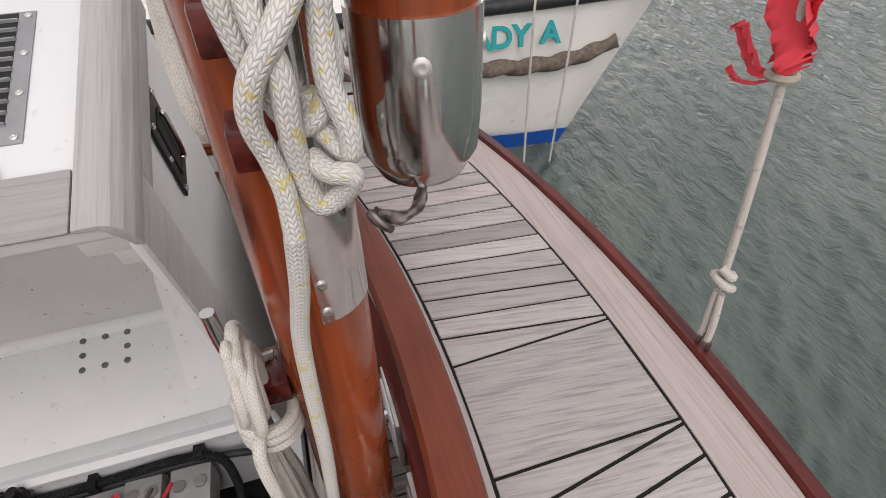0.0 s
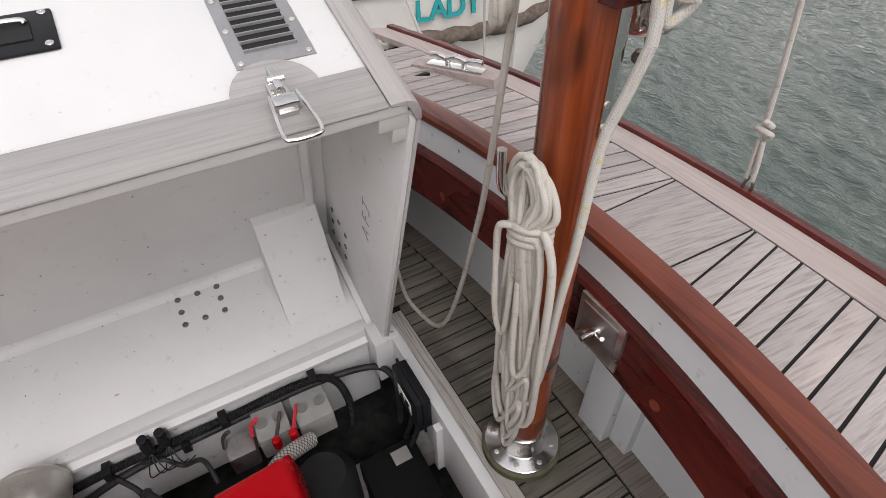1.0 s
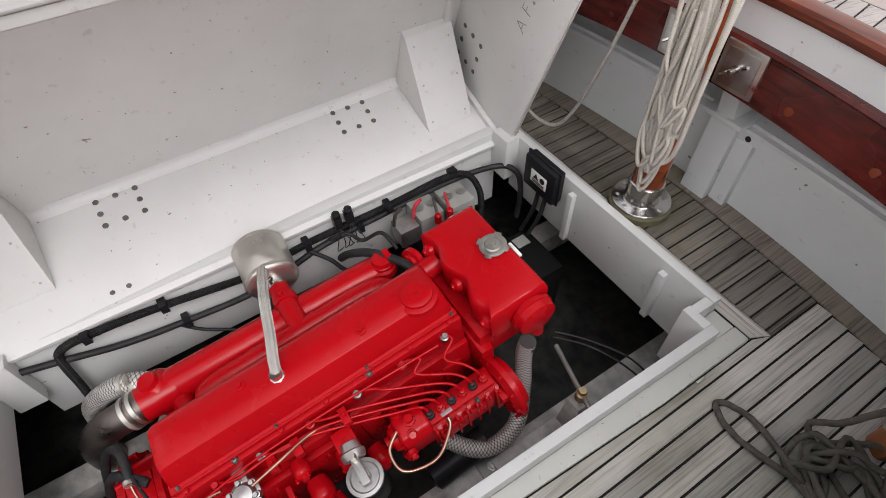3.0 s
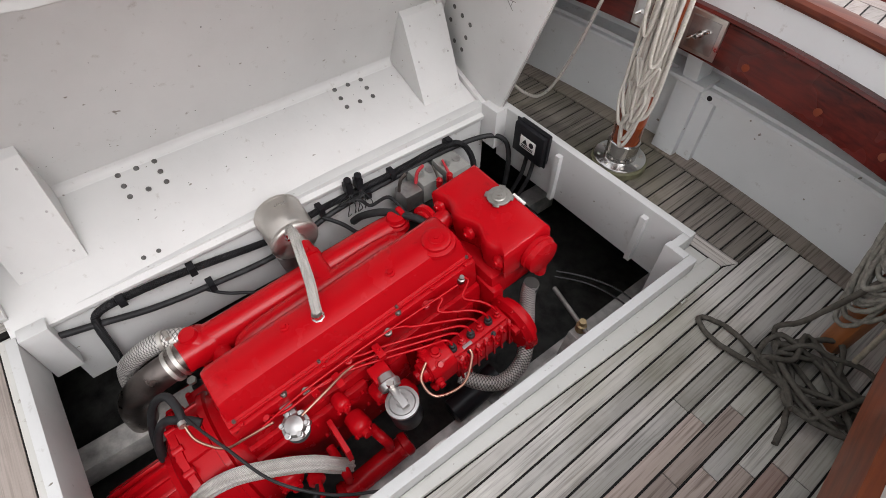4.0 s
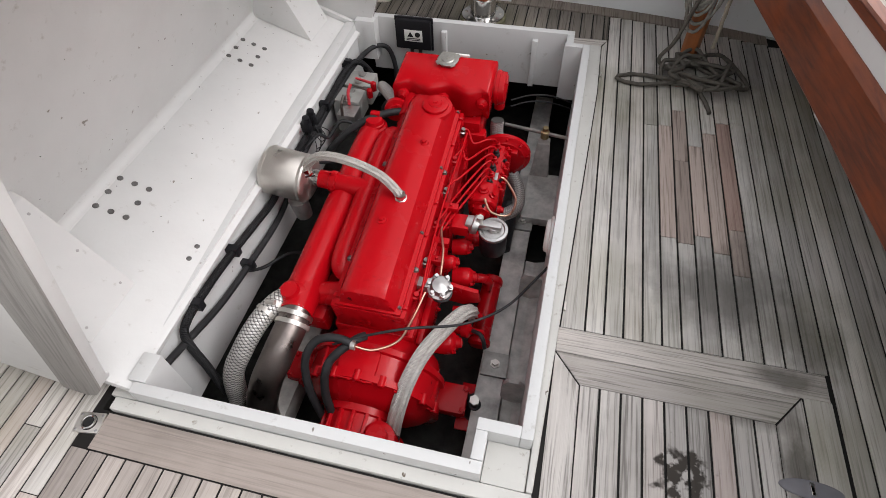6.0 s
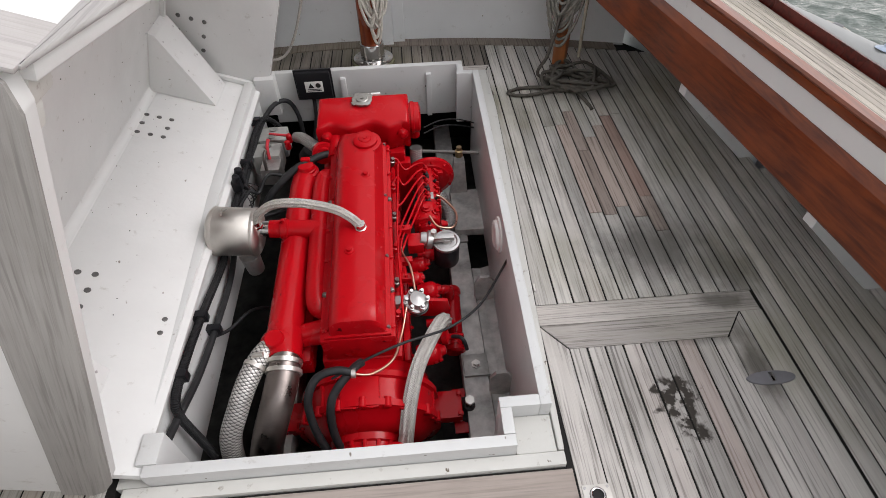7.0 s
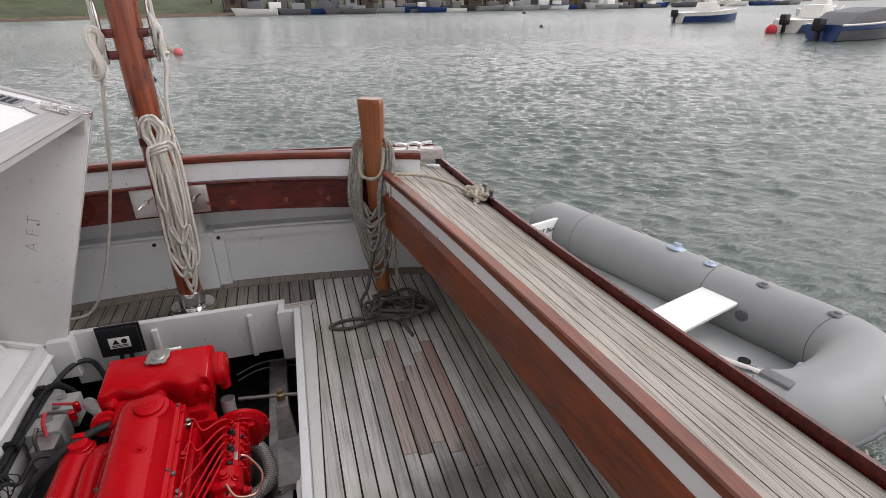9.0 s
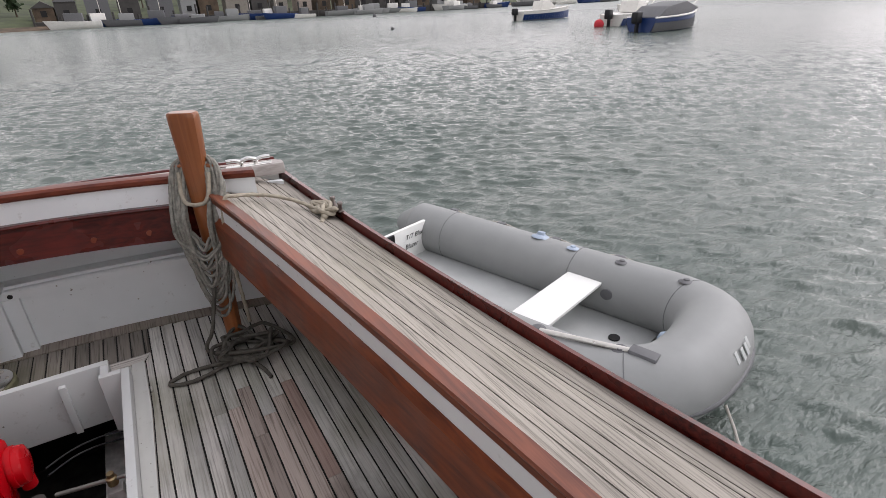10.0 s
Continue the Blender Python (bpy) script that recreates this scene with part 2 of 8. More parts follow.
TEAK_X = teak("margin_teak_across", (0.57, 0.53, 0.49), (0.28, 0.26, 0.232), "x", 0.3, grime_or_shade=((0.6, -1.38, 0.12, 0.05, 0.7),))
TEAK_FWD = teak("worn_brown_teak", (0.42, 0.375, 0.34), (0.24, 0.21, 0.185), "y", 0.1, red=0.1, soft=0.4)
TEAK_FWDX = teak("worn_brown_teak_across", (0.36, 0.31, 0.275), (0.25, 0.215, 0.19), "x", 0.0, red=0.1, soft=0.3)
# wet, mossy aft planks; shade from the lid is darkened into colour and patches
TEAK_AFT = teak("shaded_teak", (0.25, 0.222, 0.192), (0.11, 0.096, 0.08), "y", 0.35, grime_or_shade=((-0.75, 0.17, 0.5, 0.07, 0.7), (-0.5, 0.24, 0.2, 0.12, 0.6)))
TEAK_DECK = teak("deck_teak", (0.40, 0.365, 0.345), (0.24, 0.21, 0.198), "y", 0.0, soft=0.4)
TEAK_DECKX = teak("deck_margin_teak", (0.40, 0.365, 0.345), (0.24, 0.215, 0.20), "x", 0.0, soft=0.3)
TEAK_SIDE = teak("side_deck_teak", (0.33, 0.30, 0.26), (0.19, 0.17, 0.145), "y", 0.25)
TEAK_LID = teak("lid_frame_teak", (0.42, 0.405, 0.39), (0.33, 0.315, 0.305), "y", 0.0, red=0.0, soft=0.25)
TEAK_LIDX = teak("lid_frame_teak_across", (0.42, 0.40, 0.385), (0.33, 0.315, 0.30), "x", 0.0, red=0.0, soft=0.25)
# forward stile: grimy, and its weaker light is darkened into the teak colour
TEAK_STILE = teak("grimy_shaded_stile_teak", (0.27, 0.26, 0.245), (0.17, 0.16, 0.15), "z", 0.0, red=0.0, soft=0.4)
CAULK = plain("black_caulk", (0.012, 0.011, 0.010), 0.7)
MAHOG_X = varnish("varnished_mahogany_across", along="x", a=(0.095, 0.014, 0.010), b=(0.030, 0.006, 0.005), coat=0.2)
MAHOG_CAP = varnish("varnished_mahogany_cap", along="x", a=(0.13, 0.030, 0.014), b=(0.06, 0.012, 0.007), rough=0.3, coat=0.12)
MAHOG_Y = varnish("varnished_mahogany_along", along="y", a=(0.15, 0.033, 0.007), b=(0.065, 0.013, 0.004), rough=0.32, coat=0.1)
MAHOG_CAPY = varnish("sunned_mahogany_cap", along="y", a=(0.17, 0.050, 0.024), b=(0.075, 0.019, 0.010), rough=0.38, coat=0.35)
MAST_WOOD = varnish("varnished_mast_pine", along="c", a=(0.22, 0.046, 0.012), b=(0.12, 0.022, 0.007), rough=0.22, coat=0.6, knots=0.8)
POST_WOOD = varnish("varnished_post_oak", along="c", a=(0.24, 0.082, 0.026), b=(0.17, 0.052, 0.017), rough=0.3, coat=0.4)
RED = paint("engine_red_enamel", (0.43, 0.003, 0.007), 0.24, 0.55, (0.07, 0.004, 0.004), coat=0.0)
RED.node_tree.nodes["Principled BSDF"].inputs["Specular IOR Level"].default_value = 0.22
STEEL = metal("polished_stainless", (0.66, 0.65, 0.63), 0.12, 0.15)
SATIN = metal("satin_stainless", (0.62, 0.595, 0.555), 0.42, 0.25)
GREYMETAL = metal("dull_alloy", (0.46, 0.45, 0.44), 0.42, 0.3, 0.5)
DARKSTEEL = metal("heat_stained_steel", (0.22, 0.19, 0.175), 0.35, 0.3, 0.5)
GALV = plain("galvanised_plate", (0.36, 0.35, 0.33), 0.5, 0.6, 0.45, 22)
CAPGREY = metal("oxidised_cap_metal", (0.40, 0.39, 0.36), 0.5, 0.3, 0.6)
BRASS = metal("dull_brass", (0.50, 0.39, 0.22), 0.4, 0.3, 0.5)
COPPER = metal("copper_pipe", (0.55, 0.33, 0.24), 0.35, 0.2)
BLACK = rubber("black_rubber")
CONDUIT = rubber("ribbed_black_conduit", (0.012, 0.012, 0.013), 0.5, ribs=60.0)
PLASTIC = plain("black_plastic", (0.014, 0.014, 0.016), 0.35)
BRAID = woven("braided_steel_hose", (0.66, 0.64, 0.61), (0.10, 0.095, 0.09), 95, 9, 0.36, 0.35)
BRAID_FLAT = woven("striped_braided_hose", (0.70, 0.675, 0.63), (0.30, 0.285, 0.26), 260, 24, 0.38, 0.35)
ROPE = woven("white_braided_rope", (0.56, 0.54, 0.50), (0.41, 0.39, 0.355), 200, 8, 0.9, 0.0, (0.50, 0.43, 0.16), 0.0009, True)
ROPE_THIN = woven("grey_white_cord", (0.50, 0.47, 0.42), (0.34, 0.315, 0.28), 240, 6, 0.85, 0.0, (0.25, 0.25, 0.24), 0.001, True)
ROPE_COIL = woven("cream_braided_line", (0.56, 0.53, 0.47), (0.40, 0.375, 0.335), 240, 7, 0.85, 0.0, (0.40, 0.38, 0.30), 0.0009, True)
LAID = plain("grey_laid_rope", (0.27, 0.26, 0.225), 0.9, 0, 0.6, 60, 0.5)
LAID_DARK = plain("dirty_laid_rope", (0.10, 0.09, 0.074), 0.9, 0, 0.5, 60, 0.5)
LAID_BROWN = plain("brown_hemp_rope", (0.16, 0.125, 0.10), 0.95, 0, 0.6, 40, 0.6)
HEMP = plain("tan_laid_rope", (0.36, 0.32, 0.25), 0.9, 0, 0.4, 60, 0.5)
# deep shade of the bay is put into these two colours; floor mottling is dirt
BILGE = plain("shade_black_bilge", (0.006, 0.006, 0.006), 0.75, 0, 0.4, 9)
BILGE_FLOOR = plain("dirty_bilge_floor_in_shade", (0.045, 0.045, 0.042), 0.5, 0, 0.9, 16, 0.4)
BILGE_GREY = plain("dirty_grey_bilge_paint", (0.56, 0.545, 0.515), 0.55, 0, 0.6, 14, 0.3)
PVC = plain("grey_inflatable_fabric", (0.25, 0.255, 0.25), 0.55, 0, 0.1, 6, 0.05)
PVC_DARK = plain("dark_grey_fabric", (0.12, 0.12, 0.125), 0.6)
PVC_LIGHT = plain("pale_grey_floor_fabric", (0.45, 0.46, 0.45), 0.55, 0, 0.15, 5)
HULLWHITE = paint("white_hull_gelcoat", (0.72, 0.70, 0.655), 0.3, 0.3, scale=0.5)
NAVY = plain("navy_blue_paint", (0.010, 0.035, 0.14), 0.35)
BLUE = plain("blue_antifouling", (0.006, 0.07, 0.33), 0.5)
TEAL = plain("teal_lettering", (0.0, 0.29, 0.30), 0.5)
ENSIGN = plain("faded_red_cloth", (0.60, 0.04, 0.055), 0.85, 0, 0.3, 14, 0.3)
LABELWHITE = plain("white_label", (0.75, 0.75, 0.72), 0.5, 0, 0.05)
INK = plain("black_ink", (0.02, 0.02, 0.02), 0.6)
PENCIL = plain("pencil_grey", (0.20, 0.195, 0.185), 0.7)
ORANGE = plain("timber_plug", (0.20, 0.042, 0.016), 0.35)
AQUABLUE = plain("pale_blue_plastic", (0.35, 0.42, 0.52), 0.4)
GREY_TERMINAL = plain("grey_terminal_plastic", (0.33, 0.33, 0.31), 0.5)

SCREWDARK = plain("dull_screw_metal", (0.16, 0.155, 0.15), 0.45, 0.5, 0.5, 60)
VENTGREY = plain("grey_anodised_vent", (0.30, 0.30, 0.305), 0.45, 0.3, 0.2, 30)
CHIPPED = paint("chipped_skirting_paint", (0.5, 0.51, 0.5), 0.5, 1.0, (0.035, 0.033, 0.03), scale=1.7)

# ---- mesh tools ----
def box(bm, lo, hi, bev=0.0, seg=2, m=None):
    vs = [bm.verts.new((x, y, z)) for x in (lo[0], hi[0]) for y in (lo[1], hi[1]) for z in (lo[2], hi[2])]
    quads = [(0, 1, 3, 2), (4, 6, 7, 5), (0, 4, 5, 1), (2, 3, 7, 6), (0, 2, 6, 4), (1, 5, 7, 3)]
    fs = [bm.faces.new([vs[i] for i in q]) for q in quads]
    if bev > 0:
        es = list({e for f in fs for e in f.edges})
        made = bmesh.ops.bevel(bm, geom=es, offset=bev, segments=seg, profile=0.6, affect="EDGES")
        vs = list({v for f in made["faces"] for v in f.verts} | {v for v in vs if v.is_valid})
    if m is not None:
        bmesh.ops.transform(bm, matrix=m, verts=vs)
    return vs


def frame_of(d):
    d = Vector(d).normalized()
    side = d.cross(Vector((0, 0, 1)) if abs(d.z) < 0.9 else Vector((1, 0, 0))).normalized()
    return d, side, side.cross(d).normalized()


def lathe(bm, p, axis, profile, seg=24, squash=1.0):
    """A turned shape: profile of (distance along the axis, radius)."""
    d, s, u = frame_of(axis)
    p = Vector(p)
    rings = []
    for t, r in profile:
        c = p + d * t
        if r < 1e-5:
            rings.append([bm.verts.new(c)])
        else:
            rings.append([bm.verts.new(c + (s * math.cos(k * math.tau / seg) + u * squash * math.sin(k * math.tau / seg)) * r) for k in range(seg)])
    for a, b in zip(rings, rings[1:]):
        for k in range(seg):
            q = [a[k % len(a)], a[(k + 1) % len(a)], b[(k + 1) % len(b)], b[k % len(b)]]
            q = list(dict.fromkeys(q))
            if len(q) > 2:
                bm.faces.new(q)
    for ring in (rings[0], rings[-1]):
        if len(ring) > 2:
            bm.faces.new(ring)


def cyl(bm, p0, p1, r0, r1=None, seg=20, bev=0.0):
    p0, p1 = Vector(p0), Vector(p1)
    n = (p1 - p0).length
    r1 = r0 if r1 is None else r1
    prof = [(0, r0), (n, r1)] if bev <= 0 else [(0, r0 - bev), (bev, r0), (n - bev, r1), (n, r1 - bev)]
    lathe(bm, p0, p1 - p0, prof, seg)


def spline(pts, per=8, closed=False):
    pts = [Vector(p) for p in pts]
    n = len(pts)
    out = []
    for i in range(n if closed else n - 1):
        if closed:
            a, b, c, d = pts[(i - 1) % n], pts[i], pts[(i + 1) % n], pts[(i + 2) % n]
        else:
            a, b, c, d = pts[max(i - 1, 0)], pts[i], pts[i + 1], pts[min(i + 2, n - 1)]
        for k in range(per):
            t = k / per
            out.append(0.5 * ((2 * b) + (c - a) * t + (2 * a - 5 * b + 4 * c - d) * t * t + (3 * b - a - 3 * c + d) * t**3))
    if not closed:
        out.append(pts[-1])
    return out


def sweep(bm, pts, r, seg=8, closed=False, lobes=0, pitch=0.05, amp=0.16, flat=1.0, radii=None):
    """A tube along points, with lengths and girths in its UV map; lobes: strands of a laid rope."""
    uvl = bm.loops.layers.uv.verify()
    n = len(pts)
    rings, at, lens = [], 0.0, []
    up = None
    for i, p in enumerate(pts):
        a, b = (pts[(i - 1) % n], pts[(i + 1) % n]) if closed else (pts[max(i - 1, 0)], pts[min(i + 1, n - 1)])
        d = (b - a).normalized() if (b - a).length > 1e-9 else Vector((0, 0, 1))
        if up is None:
            up = frame_of(d)[2]
        up = (up - d * up.dot(d))
        up = up.normalized() if up.length > 1e-6 else frame_of(d)[2]
        side = d.cross(up)
        if i:
            at += (p - pts[i - 1]).length
        lens.append(at)
        rr = radii[i] if radii else r
        ring = []
        for k in range(seg):
            th = k * math.tau / seg
            q = rr * (1 + (amp * math.cos(lobes * (th - at * math.tau / (pitch * lobes))) if lobes else 0))
            ring.append(bm.verts.new(p + side * (math.cos(th) * q) + up * (math.sin(th) * q * flat)))
        rings.append(ring)
    pairs = list(range(n if closed else n - 1))
    for i in pairs:
        a, b = rings[i], rings[(i + 1) % n]
        l0, l1 = lens[i], lens[i + 1] if i + 1 < n else at + (pts[0] - pts[-1]).length
        for k in range(seg):
            f = bm.faces.new((a[k], a[(k + 1) % seg], b[(k + 1) % seg], b[k]))
            for lp, uv in zip(f.loops, ((l0, k / seg), (l0, (k + 1) / seg), (l1, (k + 1) / seg), (l1, k / seg))):
                lp[uvl].uv = uv
    if not closed:
        bm.faces.new(rings[0]), bm.faces.new(rings[-1])


def prism(bm, outline, place, w0, w1, bev=0.0):
    """An outline of (u, v), thickened from w0 to w1; place(u, v, w) gives the point."""
    lo = [bm.verts.new(place(u, v, w0)) for u, v in outline]
    hi = [bm.verts.new(place(u, v, w1)) for u, v in outline]
    n = len(outline)
    fs = [bm.faces.new(lo[::-1]), bm.faces.new(hi)] + [bm.faces.new((lo[i], lo[(i + 1) % n], hi[(i + 1) % n], hi[i])) for i in range(n)]
    if bev:
        es = list({e for f in fs for e in f.edges})
        bmesh.ops.bevel(bm, geom=es, offset=bev, segments=2, profile=0.6, affect="EDGES")


def ribbon(bm, path, profile, closed_ends=True):
    """A closed profile carried along: path gives for each station a function (p, q) -> point."""
    rings = [[bm.verts.new(fn(p, q)) for p, q in profile] for fn in path]
    n = len(profile)
    for a, b in zip(rings, rings[1:]):
        for k in range(n):
            bm.faces.new((a[k], a[(k + 1) % n], b[(k + 1) % n], b[k]))
    if closed_ends:
        bm.faces.new(rings[0][::-1]), bm.faces.new(rings[-1])


def finish(name, bm, material, sharp=38):
    bmesh.ops.recalc_face_normals(bm, faces=bm.faces)
    me = bpy.data.meshes.new(name)
    bm.to_mesh(me)
    bm.free()
    me.materials.append(material)
    me.shade_smooth()
    me.set_sharp_from_angle(angle=radians(sharp))
    return me


def part(name, bm, material, parent=None, label="", local=False, sharp=38):
    """One mesh object under a thing or a part; its points are in the world unless local."""
    ob = new(name, finish(name, bm, material, sharp))
    if parent is not None:
        ob.parent = parent
        if parent.type == "EMPTY" and not local:
            ob.matrix_parent_inverse = parent.matrix_basis.inverted()
    if label:
        ob["label"] = label
    return ob


def thing(name, at, label, category, group="", kind="", m=None):
    ob = new(name)
    ob.empty_display_size = 0.05
    ob.matrix_basis = m if m is not None else Matrix.Translation(at)
    return tagged(ob, label, category, group, kind)


def lone(name, bm, material, label, category, group="", kind="", sharp=38):
    return tagged(part(name, bm, material, sharp=sharp), label, category, group, kind)


def B():
    return bmesh.new()


def screw_head(bm, p, n, r=0.007, h=0.003):
    lathe(bm, Vector(p) - Vector(n).normalized() * 0.002, n, [(0, r), (0.002 + h * 0.6, r), (0.002 + h, r * 0.7), (0.002 + h, r * 0.35), (0.002 + h * 0.4, 0.0)], 10)

# ---- the boat: cockpit sole ----
SLOPE = 0.018
PITCH, GAP = 0.0516, 0.0060


def zf(y):
    return SLOPE * (y + 1.4)


def sole(bm):
    for v in bm.verts:
        v.co.z += zf(v.co.y)
    return bm


def y_in(x):
    return 0.30 - 0.2 * (x + 0.55) ** 2


def y_foot(x):
    return 0.475 - 0.10 * (x + 0.55) ** 2


def y_marg(x):
    return y_foot(x) - 0.075


def side_x(y):
    return 0.584 - 0.122 * (y + 1) - 0.017 * (y + 1) ** 2


def toe_x(y):
    return 0.862 - 0.075 * (y + 0.1) + 0.02 * (y + 0.1) ** 2


def x_edge(y):
    """Outer edge of the narrow drain ledge beside the hatch, which draws in forward."""
    return 0.052 if y > -0.25 else 0.052 + (y + 0.25) * 0.039


bm = B()
outer = [(1.25, -3.3), (0.89, 0.2), (0.62, 0.55)]
for pts in ([(-0.012, -3.3), *outer, (0.049, 0.6), (0.049, -0.25), (-0.012, -1.838)], [(-1.112, -3.3), *[(-1.03 - x, y) for x, y in outer], (-1.112, 0.6)], [(-1.112, 0.092), (0.047, 0.092), (0.047, 0.6), (-1.112, 0.6)], [(-1.112, -3.3), (-0.012, -3.3), (-0.012, -1.838), (-1.112, -1.838)]):
    prism(bm, pts, lambda u, v, w: (u, v, w), -0.03, -0.0035)
floor_ob = lone("floor", sole(bm), CAULK, "weathered teak cockpit sole with black caulked seams", "deck floor", kind="structure")


def plank(x0, x1, y0, y1, mat=TEAK_FLOOR, top=0.0, ends=None, name="plank", parent=None, fn=sole):
    bm = B()
    if ends is None:
        ends = ((y0, y0), (y1, y1))
    g, e = GAP / 2, 0.0011
    pts = [(x0 + g, ends[0][0] + e), (x1 - g, ends[0][1] + e), (x1 - g, ends[1][1] - e), (x0 + g, ends[1][0] - e)]
    prism(bm, pts, lambda u, v, w: (u, v, w), -0.02, top + random.uniform(-0.0006, 0.0006), 0.0012)
    return part(name, fn(bm), mat, parent or floor_ob)


def column(x0, x1, y0, y1, mat=TEAK_FLOOR, joints=(), newer=()):
    cuts = [y0, *sorted(j for j in joints if y0 + 0.08 < j < y1 - 0.08), y1]
    for a, b in zip(cuts, cuts[1:]):
        plank(x0, x1, a, b, TEAK_NEW if newer and newer[0] < (a + b) / 2 < newer[1] else mat)


rng = random.Random(4)
k = 0
x = 0.0785
while x < 1.20:
    x1 = x + PITCH
    xm = (x + x1) / 2
    top = y_marg(min(xm, 0.9)) - 0.002
    js = []
    if 0.2 < xm < 0.66:
        js = [rng.uniform(-0.5, -0.1)] if k % 3 == 0 else []
        kk = round((x - 0.285) / PITCH)
        if 0 <= kk <= 4:
            js = [(-0.955, -0.40), (-0.97, -0.589, -0.30), (-0.931, -0.5), (-0.99, -0.42), (-1.066, -0.885, -0.35)][kk]
            column(x, x1, -1.347, top, TEAK_FLOOR, js, (min(js), max(js)))
            x, k = x1, k + 1
            continue
    elif xm > 0.66:
        js = [rng.uniform(-2.6, -1.8)]
    top = min(top, 0.15 - (x - 0.915) / 0.10)
    column(x, x1, -1.347 if xm < 0.69 else -3.3, top, TEAK_FLOOR, js)
    x, k = x1, k + 1
# covering strip beside the engine hatch, and the boards along its two ends
bm = B()
prism(bm, [(0.0125, -1.346), (0.0757, -1.346), (0.0757, 0.1525), (0.054, 0.098), (0.0545, -0.25)], lambda u, v, w: (u, v, w), -0.02, 0.0, 0.0012)
part("margin_board", sole(bm), TEAK_FLOOR, floor_ob)
bm = B()
prism(bm, [(-1.108, 0.099), (0.047, 0.099), (0.0745, 0.1535), (-1.108, 0.1535)], lambda u, v, w: (u, v, w), -0.02, 0.0, 0.0012)
part("margin_board", sole(bm), TEAK_X, floor_ob)
plank(-1.09, 0.004, 0, 0, TEAK_FWDX, ends=((-1.935, -1.935), (-1.842, -1.842)), name="margin_board")
x = -2.06
while x < 0.075:
    x1 = min(x + PITCH, 0.0785)
    xm = (x + x1) / 2
    if -1.112 < xm < 0.0785:
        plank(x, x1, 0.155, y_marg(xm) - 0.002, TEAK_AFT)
    elif xm <= -1.112:
        end = min(0.05, 0.15 - (-1.03 - x1 - 0.915) / 0.10)
        if end > 0.0:
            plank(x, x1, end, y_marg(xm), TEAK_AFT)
        column(x, x1, -3.3, end, TEAK_FLOOR, [rng.uniform(-2.2, -0.6)])
    if -1.112 < xm < 0.0:
        plank(x, x1, -3.3, -1.937, TEAK_FWD)
    x = x1
# sole hatch with mitred borders
plank(0.004, 0.69, 0, 0, TEAK_X, name="margin_board", ends=((-1.424, -1.424), (-1.347, -1.347)))
mitre = [((0.006, -1.424), (0.62, -1.424), (0.55, -1.508), (0.075, -1.508), TEAK_X), ((0.006, -1.424), (0.075, -1.508), (0.075, -3.3), (0.006, -3.3), TEAK_HATCH), ((0.62, -1.424), (0.62, -3.3), (0.55, -3.3), (0.55, -1.508), TEAK_HATCH), ((0.625, -1.42), (0.69, -1.42), (0.69, -3.3), (0.625, -3.3), TEAK_FLOOR)]
for a, b, c, d, mat in mitre:
    mid = (Vector(a) + Vector(b) + Vector(c) + Vector(d)) / 4
    bm = B()
    prism(bm, [tuple(Vector(p) + (mid - Vector(p)).normalized() * 0.003) for p in (a, b, c, d)], lambda u, v, w: (u, v, w), -0.02, 0.0, 0.0012)
    part("hatch_border", sole(bm), mat, floor_ob)
x = 0.075
while x < 0.545:
    plank(x, x + 0.0528, -3.3, -1.508, TEAK_HATCH, name="hatch_plank")
    x += 0.0528
# curved board at the foot of the aft bulwark
bm = B()
xs = [-1.75 + 2.5 * i / 60 for i in range(61)]
ribbon(bm, [lambda p, q, x=x: (x, y_foot(x) - 0.073 + p, q) for x in xs], [(0, -0.02), (0, 0.003), (0.09, 0.003), (0.09, -0.02)])
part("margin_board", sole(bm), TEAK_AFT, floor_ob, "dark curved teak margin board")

# ---- aft bulwark, curved round the stern ----
XS = [-1.62 + (0.62 + 1.62) * i / 56 for i in range(57)]
wall_aft = thing("wall_aft", (-0.5, 0.4, 0), "curved stern bulwark with white panels and varnished mahogany band", "bulwark", kind="structure")


def strip(name, profile, mat, label="", xs=XS, curve=y_in, parent=wall_aft):
    bm = B()
    ribbon(bm, [lambda p, q, x=x: (x, curve(x) + p, q) for x in xs], profile)
    return part(name, bm, mat, parent, label, sharp=30)


XF = [-1.80 + 2.6 * i / 60 for i in range(61)]
strip("panel", [(0, -0.02), (0, 0.34), (0.03, 0.34), (0.03, -0.02)], PANEL, "grey-white painted panel", XF, y_foot)
strip("ledge", [(-0.024, 0.288), (-0.024, 0.318), (-0.018, 0.326), (0.085, 0.336), (0.085, 0.288)], PANEL, "", XF, y_foot)
strip("upper_panel", [(0.082, 0.33), (0.060, 0.60), (0.09, 0.60), (0.11, 0.33)], PANEL, "", XF, y_foot)
strip("skirting", [(-0.008, -0.02), (-0.008, 0.030), (-0.004, 0.034), (0.01, 0.036), (0.01, -0.02)], CHIPPED, "chipped white paint edge", XF, y_foot)
strip("mahogany_band", [(0.010, 0.492), (0.024, 0.628), (0.054, 0.628), (0.040, 0.492)], MAHOG_X, "dark varnished mahogany band")
strip("moulding", [(0.014, 0.626), (0.009, 0.633), (0.014, 0.641), (0.06, 0.641), (0.06, 0.626)], MAHOG_X)
strip("white_band", [(0.037, 0.640), (0.037, 0.728), (0.06, 0.728), (0.06, 0.640)], PANEL, "white painted band")
